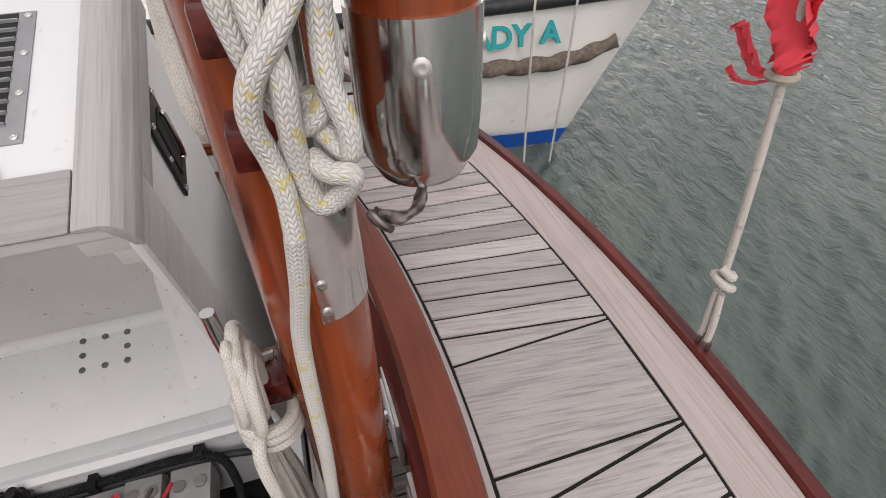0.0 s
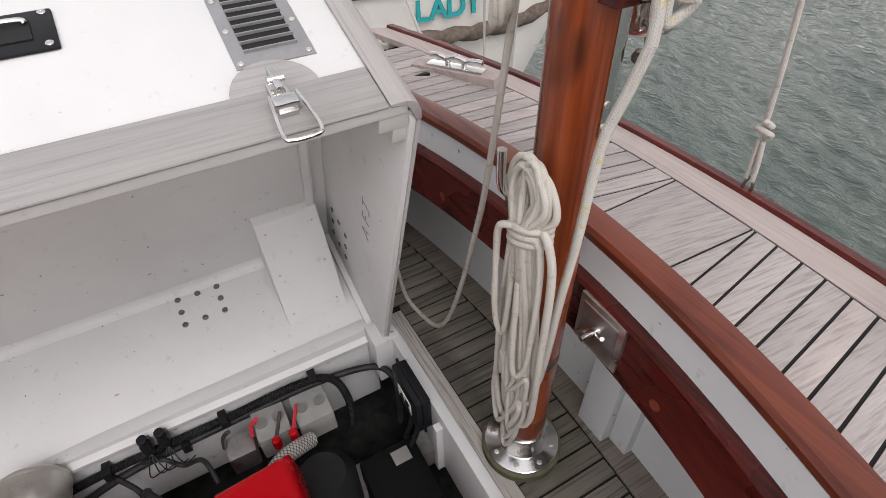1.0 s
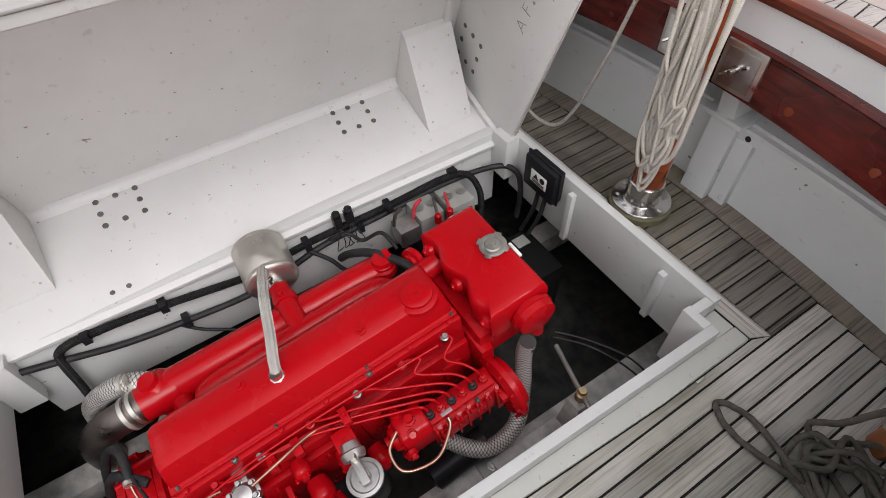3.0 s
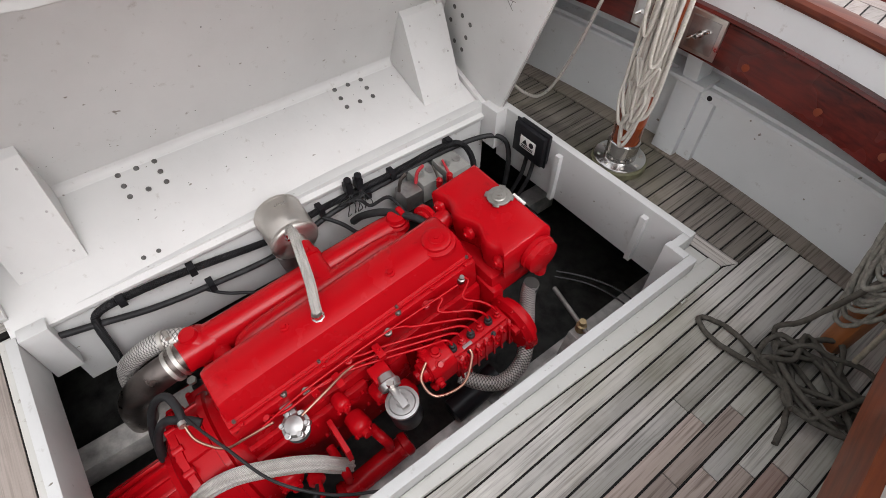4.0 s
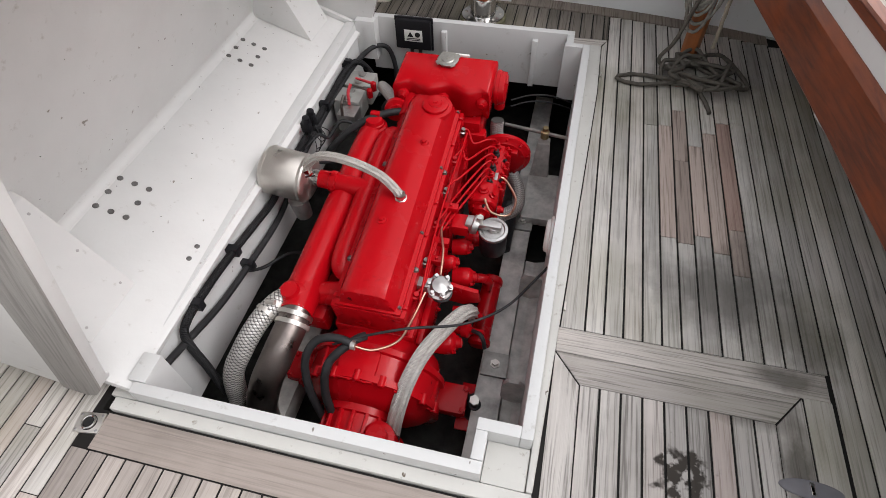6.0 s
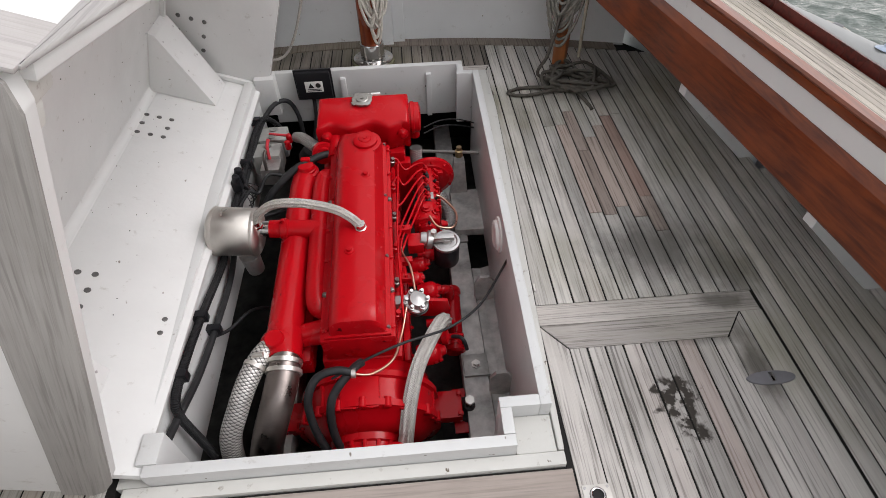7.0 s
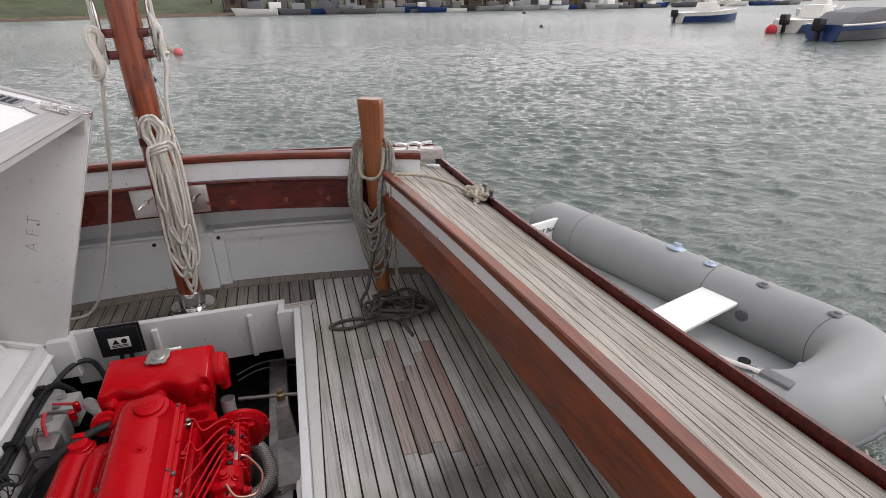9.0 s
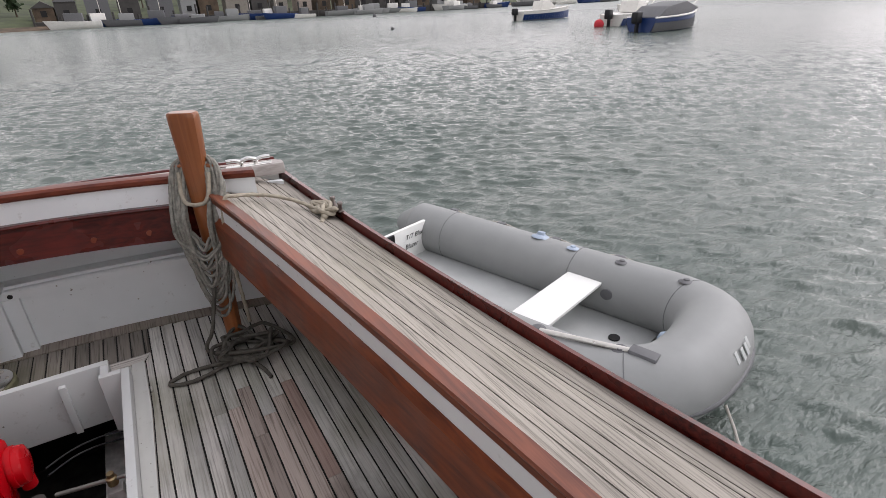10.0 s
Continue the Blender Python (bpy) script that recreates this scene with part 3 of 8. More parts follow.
strip("cap_rail", [(0.026, 0.727), (0.021, 0.735), (0.021, 0.748), (0.028, 0.757), (0.062, 0.760), (0.082, 0.756), (0.088, 0.746), (0.088, 0.680), (0.062, 0.680), (0.058, 0.727)], MAHOG_CAP, "varnished mahogany cap rail")
strip("soffit", [(0.05, 0.56), (0.055, 0.623), (0.34, 0.595), (0.34, 0.56)], PANEL)

# frames of the hull that stand proud of the panels
f0 = y_foot(-0.44)
bm = B()
prism(bm, [(f0 + 0.02, 0.0), (f0 + 0.02, 0.345), (f0 - 0.045, 0.335), (f0 - 0.060, 0.0)], lambda u, v, w_: (w_, u, v), -0.490, -0.395, 0.004)
part("pilaster", bm, PANEL, wall_aft, "white painted hull frame")
bm = B()
box(bm, (-0.515, f0 - 0.068, 0.333), (-0.375, f0 + 0.03, 0.352), 0.004)
part("pilaster_cap", bm, PANEL, wall_aft)
bm = B()
prism(bm, [(f0 + 0.03, 0.35), (f0 + 0.03, 0.6), (f0 - 0.10, 0.56), (f0 - 0.055, 0.35)], lambda u, v, w_: (w_, u, v), -0.475, -0.415, 0.004)
part("frame_knee", bm, PANEL, wall_aft, "white painted hull frame")
bm = B()
box(bm, (-0.394, f0 - 0.030, 0.0), (-0.335, f0 + 0.01, 0.29), 0.004)
part("doubler", bm, PANEL, wall_aft)
for px in (-0.38 + 0.02, 0.35, -0.66, -1.2):
    bm = B()
    lathe(bm, (px, y_foot(px) - 0.012, 0.302), (0, -1, 0), [(0, 0.010), (0.013, 0.010), (0.013, 0.0)], 14)
    part("drain_hole", bm, INK, wall_aft)
for px in (-0.239, 0.005, 0.2, -1.0, -1.2):
    bm = B()
    lathe(bm, (px, y_in(px) + 0.0150, 0.535), (0, -1, 0), [(0, 0.0125), (0.002, 0.0125), (0.0025, 0.010), (0.0025, 0)], 16)
    part("timber_plug", bm, ORANGE, wall_aft)

# ---- aft deck ----
def y_seam(x):
    return 0.735 - 0.15 * (x + 0.55) ** 2


def z_deck(x, y):
    return 0.700 - 0.17 * (y - 0.39) - 0.02 * max(0.0, abs(x + 0.55) - 0.6)


def deckz(bm):
    for v in bm.verts:
        v.co.z += z_deck(v.co.x, v.co.y)
    return bm


deck = thing("deck_aft", (-0.5, 0.6, 0.6), "pale scrubbed teak side deck round the stern", "boat deck", kind="structure")
XD = [-1.95 + 2.77 * i / 70 for i in range(71)]
XI = [-1.56 + 2.10 * i / 70 for i in range(71)]
bm = B()
ribbon(bm, [lambda p, q, x=x: (x, y_in(x) + 0.05 if p == 0 else y_seam(x) + 0.11, q + z_deck(x, y_in(x) + 0.05 if p == 0 else y_seam(x) + 0.11)) for x in XI], [(0, -0.04), (0, -0.004), (1, -0.003), (1, -0.04)])
part("caulking", bm, CAULK, deck)
bm = B()
ribbon(bm, [lambda p, q, x=x: (x, y_seam(x) + p, q + z_deck(x, y_seam(x) + p)) for x in XD], [(0.003, -0.02), (0.003, 0), (0.108, 0), (0.108, -0.02)])
part("margin_plank", bm, TEAK_DECKX, deck, "pale curved teak margin plank")
bm = B()
ribbon(bm, [lambda p, q, x=x: (x, y_in(x) + p, q + z_deck(x, y_in(x) + p)) for x in XI], [(0.058, -0.02), (0.058, 0.001), (0.105, 0.001), (0.105, -0.02)])
part("margin_plank", bm, TEAK_DECKX, deck, "pale curved teak margin plank")
bm = B()
ribbon(bm, [lambda p, q, x=x: (x, y_seam(x) + 0.11 + p, q + z_deck(x, y_seam(x) + 0.11)) for x in XD], [(0, -0.10), (0, 0.004), (0.004, 0.010), (0.026, 0.010), (0.034, 0.0), (0.034, -0.10)])
part("rubbing_rail", bm, MAHOG_X, deck, "dark red rubbing rail")


def deck_plank(x0, x1, skew0, skew1):
    """A plank from the cap rail out to the margin plank; skews: how far its sides lean outboard."""
    bm = B()
    g = 0.003
    pts = []
    for xx, sk, s in ((x0 + g, skew0, 0), (x1 - g, skew1, 0), (x1 - g, skew1, 1), (x0 + g, skew0, 1)):
        px = xx + (sk if s else 0)
        pts.append((px, (y_seam(px) - 0.003) if s else (y_in(xx) + 0.111)))
    prism(bm, pts, lambda u, v, w: (u, v, w), -0.02, random.uniform(-0.0006, 0.0006), 0.0012)
    part("plank", deckz(bm), TEAK_DECK, deck)


# a broad king plank amidships, a wedge on either side of it, then narrow planks
STBD = [(-0.388, -0.415), (-0.33, -0.406), (-0.274, -0.352), (-0.224, -0.293), (-0.178, -0.24), (-0.125, -0.185), (-0.076, -0.133), (-0.023, -0.078)]
STBD += [(0.027 + 0.0505 * k, -0.024 + 0.0545 * k) for k in range(10)]
PORT = [(-0.58, -0.634), (-0.64, -0.645), (-0.684, -0.699), (-0.733, -0.745), (-0.78, -0.797), (-0.822, -0.85), (-0.867, -0.902), (-0.913, -0.958)]
PORT += [(-0.96 - 0.0475 * k, -1.014 - 0.0545 * k) for k in range(14)]
deck_plank(PORT[0][0], STBD[0][0], PORT[0][1] - PORT[0][0], STBD[0][1] - STBD[0][0])
for (i0, o0), (i1, o1) in list(zip(STBD, STBD[1:])) + [(q, p) for p, q in zip(PORT, PORT[1:])]:
    deck_plank(i0, i1, o0 - i0, o1 - i1)

# ---- side decks with mahogany aprons ----
def side_deck(name, mirror):
    root = thing(name, (side_x(-1) if not mirror else -1.0 - side_x(-1), -1.0, 0.6), "narrow teak side deck with varnished mahogany cap and apron", "boat deck", kind="structure")

    def put(n, prof, mat, y0, y1, label="", seg=10):
        bm = B()
        ys = [y0 + (y1 - y0) * i / seg for i in range(seg + 1)]
        ribbon(bm, [lambda p, q, y=y: ((side_x(y) + p) if not mirror else -1.03 - side_x(y) - p, y, q + 0.014 * (y + 1)) for y in ys], prof)
        return part(n, bm, mat, root, label, sharp=30)

    def across(y, f):
        """A point of the deck's crowned surface: f runs from the cap rail (0) to the toe rail (1)."""
        x = side_x(y) + f * (toe_x(y) - side_x(y))
        return (x if not mirror else -1.03 - x), 0.681 + 0.014 * (y + 1) - 0.128 * f

    def board(n, f0, f1, mat, y0, y1, top=0.0, thick=0.02, label="", lean=0.0):
        bm = B()
        ys = [y0 + (y1 - y0) * i / 14 for i in range(15)]
        rows = []
        for y in ys:
            (xa, za), (xb, zb) = across(y, f0), across(y, f1)
            rows.append([bm.verts.new(v) for v in ((xa, y, za + top - thick), (xa + lean, y, za + top), (xb + lean, y, zb + top), (xb, y, zb + top - thick))])
        for p, q in zip(rows, rows[1:]):
            for k in range(4):
                bm.faces.new((p[k], p[(k + 1) % 4], q[(k + 1) % 4], q[k]))
        bm.faces.new(rows[0]), bm.faces.new(rows[-1][::-1])
        return part(n, bm, mat, root, label, sharp=30)

    board("deck_beam", 0.02, 1.06, CAULK, -3.3, 0.46, -0.006, 0.03)
    put("cap_rail", [(-0.008, 0.674), (-0.010, 0.679), (-0.006, 0.685), (0.030, 0.680), (0.034, 0.672), (0.03, 0.668)], MAHOG_CAPY, -3.3, 0.12, "sun-bleached mahogany cap rail")
    put("cap_moulding", [(-0.002, 0.648), (-0.004, 0.652), (-0.004, 0.6705), (0.03, 0.6705), (0.03, 0.648)], MAHOG_Y, -3.3, 0.12, "varnished fascia below the cap")
    put("white_band", [(0.002, 0.590), (0.003, 0.649), (0.04, 0.649), (0.04, 0.590)], WHITE, -3.3, 0.12, "white painted band")
    put("apron_board", [(-0.012, 0.425), (-0.015, 0.430), (-0.015, 0.572), (-0.011, 0.578), (0.0, 0.594), (0.03, 0.594), (0.03, 0.425)], MAHOG_Y, -3.3, 0.10, "varnished mahogany apron board")
    edges = (0.085, 0.215, 0.355, 0.495, 0.635, 0.765, 0.82, 1.0)
    for k, (f0, f1) in enumerate(zip(edges, edges[1:])):
        board("plank", f0 + 0.006, f1 - 0.006, TEAK_SIDE, -3.3, 0.54 - 0.02 * k)
    board("toe_rail", 1.01, 1.065, MAHOG_X, -3.3, 0.60, 0.036, 0.08, "dark varnished toe rail")
    put("hull_side", [(0.38, 0.50), (0.405, 0.50), (0.43, 0.3), (0.56, 0.0), (0.56, -0.9), (0.52, -0.9), (0.52, 0.0), (0.40, 0.3)], PANEL, -3.3, 0.58)
    for y in (-0.68, -1.36, -2.05, -2.75):
        put("knee", [(0.10, 0.56), (0.10, 0.3), (0.455, -0.03), (0.50, -0.03), (0.40, 0.50)], PANEL, y - 0.02, y + 0.02, "white painted knee", 1)
    return root


side_deck("side_deck_starboard", False)
side_deck("side_deck_port", True)

# transom skin below the aft deck, and the hull out of sight
bm = B()
ribbon(bm, [lambda p, q, x=x: (x, y_seam(x) + 0.10 - p, q) for x in XD], [(0, 0.60), (0.03, 0.60), (0.25, -0.9), (0.22, -0.9)])
part("transom", bm, HULLWHITE, wall_aft)
# forward end of the cockpit, behind the walk
bm = B()
box(bm, (-2.3, -3.34, -0.3), (1.3, -3.3, 0.75), 0.004)
lone("wall_forward", bm, WHITE, "white painted forward end of the cockpit", "bulkhead", kind="structure")

# ---- engine hatch coaming ----
coaming = thing("hatch_coaming", (-0.5, -0.9, 0), "white painted raised coaming round the open engine hatch", "hatch coaming", kind="structure")


def wallbar(name, lo, hi, mat=WHITE, bev=0.004, parent=coaming, label=""):
    bm = B()
    box(bm, lo, hi, bev)
    for v in bm.verts:
        if v.co.x > -0.3:
            v.co.x += (0.031 if name == "ledge" and v.co.x > 0.03 else 0.0147) * min(0.0, v.co.y)
    return part(name, sole(bm), mat, parent, label)


H = 0.06
wallbar("side_wall", (-0.03, -1.70, -0.42), (0.0, 0.0, H))
wallbar("end_wall", (-1.0, 0.058, -0.20), (-0.07, 0.09, H + 0.004))
wallbar("end_wall", (-1.03, -1.80, -0.12), (-0.105, -1.77, H))
wallbar("corner_wall", (-0.105, -0.03, -0.2), (-0.0295, 0.0, H + 0.001))
wallbar("corner_wall", (-0.10, -0.0295, -0.2), (-0.07, 0.0585, H + 0.002))
wallbar("corner_wall", (-0.135, -1.7005, -0.2), (-0.0295, -1.67, H + 0.001))
wallbar("corner_wall", (-0.135, -1.7695, -0.2), (-0.105, -1.70, H + 0.0005))
wallbar("side_wall", (-1.10, -1.72, -0.30), (-1.052, 0.02, H - 0.012), label="white painted hinge wall")
wallbar("corner_wall", (-1.0515, -1.7695, -0.15), (-1.0, -1.69, H + 0.001))
wallbar("corner_wall", (-1.052, 0.0, -0.12), (-0.96, 0.085, H + 0.006))
bm = B()
prism(bm, [(-0.025, -1.80), (-0.0095, -1.80), (0.0505, -0.25), (0.0505, 0.085), (0.001, 0.085)], lambda u, v, w: (u, v, w), -0.03, 0.012, 0.005)
part("ledge", sole(bm), DIRTYWHITE, coaming, "grubby white drain ledge")
wallbar("ledge", (-1.09, -1.836, -0.03), (0.046, -1.801, 0.010), DIRTYWHITE, 0.006, label="grubby white drain ledge")
wallbar("corner_ledge", (-0.104, -1.80, -0.05), (0.0, -1.701, 0.004), DIRTYWHITE, 0.004)
wallbar("corner_ledge", (-0.069, 0.001, -0.05), (0.0, 0.088, 0.004), DIRTYWHITE, 0.004)
wallbar("corner_ledge", (-1.11, -1.80, -0.05), (-1.031, -1.72, 0.004), DIRTYWHITE, 0.004)
for y in (-0.12, -1.28):
    wallbar("hinge_tab", (x_edge(y) + 0.003 - 0.0147 * y, y - 0.014, 0.0), (x_edge(y) + 0.009 - 0.0147 * y, y + 0.014, 0.008), SATIN, 0.001, label="small steel hinge leaf")
# battens on the walls inside
for px in (-0.645, -0.235):
    bm = B()
    box(bm, (px - 0.012, 0.036, -0.17), (px + 0.012, 0.058, 0.055), 0.002)
    part("batten", bm, WHITE, coaming)

# ---- engine bay below the sole ----
bay = thing("engine_bay", (-0.5, -0.9, -0.78), "engine space below the cockpit sole, deep shade in its colour", "engine bay", kind="structure")
# walls and floor coloured near black in place of the shade below the sole
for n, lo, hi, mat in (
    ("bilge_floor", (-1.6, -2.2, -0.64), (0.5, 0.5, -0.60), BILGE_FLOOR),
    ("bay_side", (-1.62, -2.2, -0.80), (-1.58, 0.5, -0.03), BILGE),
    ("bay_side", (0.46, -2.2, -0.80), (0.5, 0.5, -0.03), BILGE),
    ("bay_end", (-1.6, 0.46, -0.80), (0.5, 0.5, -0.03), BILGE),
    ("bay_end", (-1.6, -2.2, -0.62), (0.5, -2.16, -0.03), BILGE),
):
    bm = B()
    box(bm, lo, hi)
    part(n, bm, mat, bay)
for s, px in ((1, -0.165), (-1, -0.85)):
    bm = B()
    box(bm, (px - 0.045, -2.1, -0.50), (px + 0.045, 0.3, -0.40), 0.004)
    part("engine_bearer", bm, BILGE_GREY, bay, "grubby grey engine bearer")
bm = B()
prism(bm, [(-0.115, -0.42), (-0.08, -0.43), (-0.012, -0.40), (0.0, -0.62), (-0.2, -0.70)], lambda u, v, w: (u, w, v), -1.75, -0.80, 0.003)
part("side_tray", bm, BILGE_GREY, bay, "scuffed grey tray")
for y in (-1.40, -1.62, -0.97):
    bm = B()
    prism(bm, [(-0.125, -0.42), (-0.124, -0.315), (-0.105, -0.285), (-0.07, -0.285), (-0.032, -0.335), (-0.03, -0.5), (-0.12, -0.5)], lambda u, v, w: (u, w, v), y - 0.006, y + 0.006)
    part("web_plate", bm, BILGE_GREY, bay)
for y in (-0.62, -1.30):
    bm = B()
    box(bm, (-0.205, y - 0.045, -0.40), (-0.115, y + 0.045, -0.388), 0.002)
    part("mount_plate", bm, GALV, bay, "galvanised mounting plate")
    bm = B()
    lathe(bm, (-0.16, y, -0.39), (0, 0, 1), [(0, 0.018), (0.006, 0.018), (0.006, 0.012), (0.018, 0.012), (0.018, 0)], 6)
    part("bolt", bm, SATIN, bay)
bm = B()
box(bm, (-0.17, -0.62, -0.40), (0.2, -0.34, -0.36), 0.004)
part("shelf", bm, BILGE_GREY, bay)

# ---- hinged engine hatch lid, standing open ----
LID = Matrix(((0.94, 0, 0.342, -1.03), (0, 1, 0, 0), (-0.342, 0, 0.94, 0.035), (0, 0, 0, 1)))
lid = thing("engine_hatch_lid", (0, 0, 0), "open white engine hatch lid with weathered teak edging", "hatch lid", m=LID)
YA, YI, YF = 0.047, 0.035, -1.82


def lbox(name, lo, hi, mat=LIDWHITE, bev=0.003, parent=lid, label=""):
    bm = B()
    box(bm, lo, hi, bev)
    return part(name, bm, mat, parent, label, local=True)


lbox("side_panel", (-0.445, YF + 0.03, -0.03), (0.0, YI, 0.0), bev=0.014, label="white painted lower side with screw marks")
lbox("top_panel", (-0.452, YF + 0.03, -0.03), (-0.42, YI, 1.05), label="white painted inside of the lid")
def edge_panel(name, back, front, z0, z1, y0, mat, label=""):
    """A board along the lid's top whose open edge draws back towards the forward end."""
    bm = B()
    y1 = YF + (0.03 if mat == LIDWHITE else 0.005)
    k = (y1 + 1.30) / (YF + 1.30)
    prism(bm, [(back, y0), (front, y0), (front, -1.30), (front - 0.085 * k, y1), (back, y1)], lambda u, v, w: (u, v, w), z0, z1, 0.003)
    return part(name, bm, mat, lid, label, local=True)


edge_panel("side_panel", -0.445, 0.028, 1.05, 1.076, YI - 0.005, LIDWHITE)
corner = [(0.03 + 0.0, 0.05), (0.028, 1.03), (0.018, 1.062), (-0.01, 1.076), (-0.45, 1.076), (-0.45, -0.03), (-0.03, -0.03), (0.012, 0.0)]
for y0, y1, cut in ((YI, YA, 0.0), (YF, YF + 0.03, 0.085)):
    bm = B()
    prism(bm, [(u - cut if u > -0.2 else u, v if cut else min(v, 1.045)) for u, v in corner], lambda u, v, w: (u, w, v), y0, y1, 0.003)
    part("end_panel", bm, LIDWHITE, lid, "white painted end panel", local=True)
# fillets and battens inside
bm = B()
cove = [(-0.392 - 0.028 * math.sin(k * math.pi / 16), 0.0281 - 0.028 * math.cos(k * math.pi / 16)) for k in range(8, -1, -1)]
prism(bm, [(-0.4205, -0.001), (-0.4205, 0.0285)] + cove + [(-0.3915, -0.001)], lambda u, v, w: (u, w, v), YF + 0.03, YI)
part("fillet", bm, LIDWHITE, lid, "rounded paint fillet", local=True, sharp=60)
lbox("batten", (-0.422, YI - 0.02, 0.0), (-0.02, YI + 0.001, 0.024), bev=0.006)
lbox("batten", (-0.422, YF + 0.029, 0.0), (-0.07, YF + 0.05, 0.024), bev=0.006)
for ye, s in ((YI, -1), (YF + 0.03, 1)):
    for i, (dz, dy) in enumerate(((0.037, 0.052), (0.072, 0.026))):
        a, b = sorted((ye, ye + s * dy))
        lbox("corner_block", (-0.02 - 0.004 * i - (0.085 if s > 0 else 0), a, 1.052 - dz), (0.024 - 0.002 * i - (0.085 if s > 0 else 0), b, 1.052 - dz + 0.037), DIRTYWHITE)
lbox("batten", (-0.42, YI - 0.07, 0.02), (-0.40, YI - 0.045, 1.04))
for y0 in (-0.205, -1.712):
    bm = B()
    prism(bm, [(-0.155, 0.001), (-0.42, 0.001), (-0.42, 0.262), (-0.392, 0.252)], lambda u, v, w: (u, w, v), y0, y0 + 0.196, 0.003)
    g = part("gusset", bm, LIDWHITE, lid, "white wedge-shaped gusset", local=True)
    for yy in (y0 + 0.025, y0 + 0.171):
        for t in (0.1, 0.5, 0.9):
            bm = B()
            p = Vector((-0.155, yy, 0.001)).lerp(Vector((-0.392, yy, 0.252)), t)
            screw_head(bm, p, (0.727, 0, 0.687), 0.004, 0.001)
            part("screw", bm, GREYMETAL, g)
# rings of eight screws
ring = [(i, j) for i in (0, 0.5, 1) for j in (0, 0.5, 1) if (i, j) != (0.5, 0.5)]
for y0 in (-0.492, -1.33):
    for i, j in ring:
        bm = B()
        screw_head(bm, (-0.293 - 0.092 * i, y0 + 0.122 * j, 0), (0, 0, 1), 0.0095, 0.003)
        part("screw", bm, SCREWDARK, lid, local=True)
for i, j in ring:
    bm = B()
    screw_head(bm, (-0.262 - 0.105 * i, YI, 0.115 + 0.132 * j), (0, -1, 0), 0.0095, 0.003)
    part("screw", bm, SCREWDARK, lid, local=True)
for y in (-0.126, -1.337, -1.385):
    bm = B()
    screw_head(bm, (-0.07, y, 0), (0, 0, 1), 0.008, 0.002)
    part("screw", bm, SCREWDARK, lid, local=True)
rng = random.Random(7)
bm = B()
for _ in range(70):
    y = rng.uniform(-1.7, -0.1)
    if rng.random() < 0.55:
        p, n = (-0.419, y, rng.choice((0.12, 0.3, 0.5, 0.75)) + rng.uniform(-0.04, 0.04)), (1, 0, 0)
    else:
        p, n = (rng.uniform(-0.4, -0.2), y, 0.001), (0, 0, 1)
    lathe(bm, p, n, [(-0.001, 0.0008 + 0.0016 * rng.random() ** 2), (0.0006, 0.0012 * rng.random() + 0.0004), (0.0006, 0)], 6)
tagged(part("pin_holes", bm, INK, lid, "scattered old pin holes", local=True), kind="stuff")
# AFT written by hand on the end panel
for text, z in (("A", 0.475), ("F", 0.535), ("T", 0.59)):
    cu = bpy.data.curves.new("letter", "FONT")
    cu.body, cu.size, cu.extrude, cu.offset = text, 0.066, 0.0006, -0.0022
    cu.align_x = "CENTER"
    tmp = new("letter", cu)
    me = bpy.data.meshes.new_from_object(tmp.evaluated_get(bpy.context.evaluated_depsgraph_get()))
    bpy.data.objects.remove(tmp)
    me.materials.clear()
    me.materials.append(PENCIL)
    ob = new("letter", me)
    ob.parent = lid
    ob.matrix_basis = Matrix.Translation((-0.100, YI - 0.0005, z)) @ Matrix(((0, -1, 0, 0), (0, 0, -1, 0), (1, 0, 0, 0), (0, 0, 0, 1)))
    ob["label"] = "hand-pencilled letter " + text

# teak edging outside
edge_panel("teak_rail", -0.056, 0.033, 1.0765, 1.083, -0.006, TEAK_LID, "silvered teak edging")
bm = B()
prism(bm, [(-0.004, 1.0765), (-0.004, 1.0835), (0.022, 1.0835), (0.034, 1.080), (0.044, 1.070), (0.051, 1.055), (0.054, 1.035), (0.044, 1.035), (0.037, 1.052), (0.024, 1.0765)], lambda u, v, w: (w, u, v), -0.45, 0.033, 0.0015)
part("teak_rail", bm, TEAK_LIDX, lid, "silvered teak edging with a rounded corner", local=True)
lbox("teak_rail", (-0.45, YF - 0.004, 1.0765), (-0.054, YF + 0.10, 1.0835), TEAK_LIDX, 0.003, label="silvered teak edging")
for yy, t, cut in ((YA, 1, 0.0), (YF, -1, 0.085)):
    a, b = sorted((yy, yy + 0.007 * t))
    bm = B()
    prism(bm, [(u - cut, v if cut else min(v, 1.034)) for u, v in ((0.033, 0.05), (0.031, 1.03), (0.02, 1.066), (-0.012, 1.0835), (-0.075, 1.0835), (-0.075, -0.028), (-0.01, -0.028), (0.016, 0.0))], lambda u, v, w: (u, w, v), a, b, 0.002)
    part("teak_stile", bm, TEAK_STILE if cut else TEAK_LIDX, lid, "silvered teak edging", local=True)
    lbox("teak_rail", (-0.45, a, 1.0), (-0.0755 - cut, b, 1.0835 if cut else 1.0345), TEAK_LIDX, 0.002)
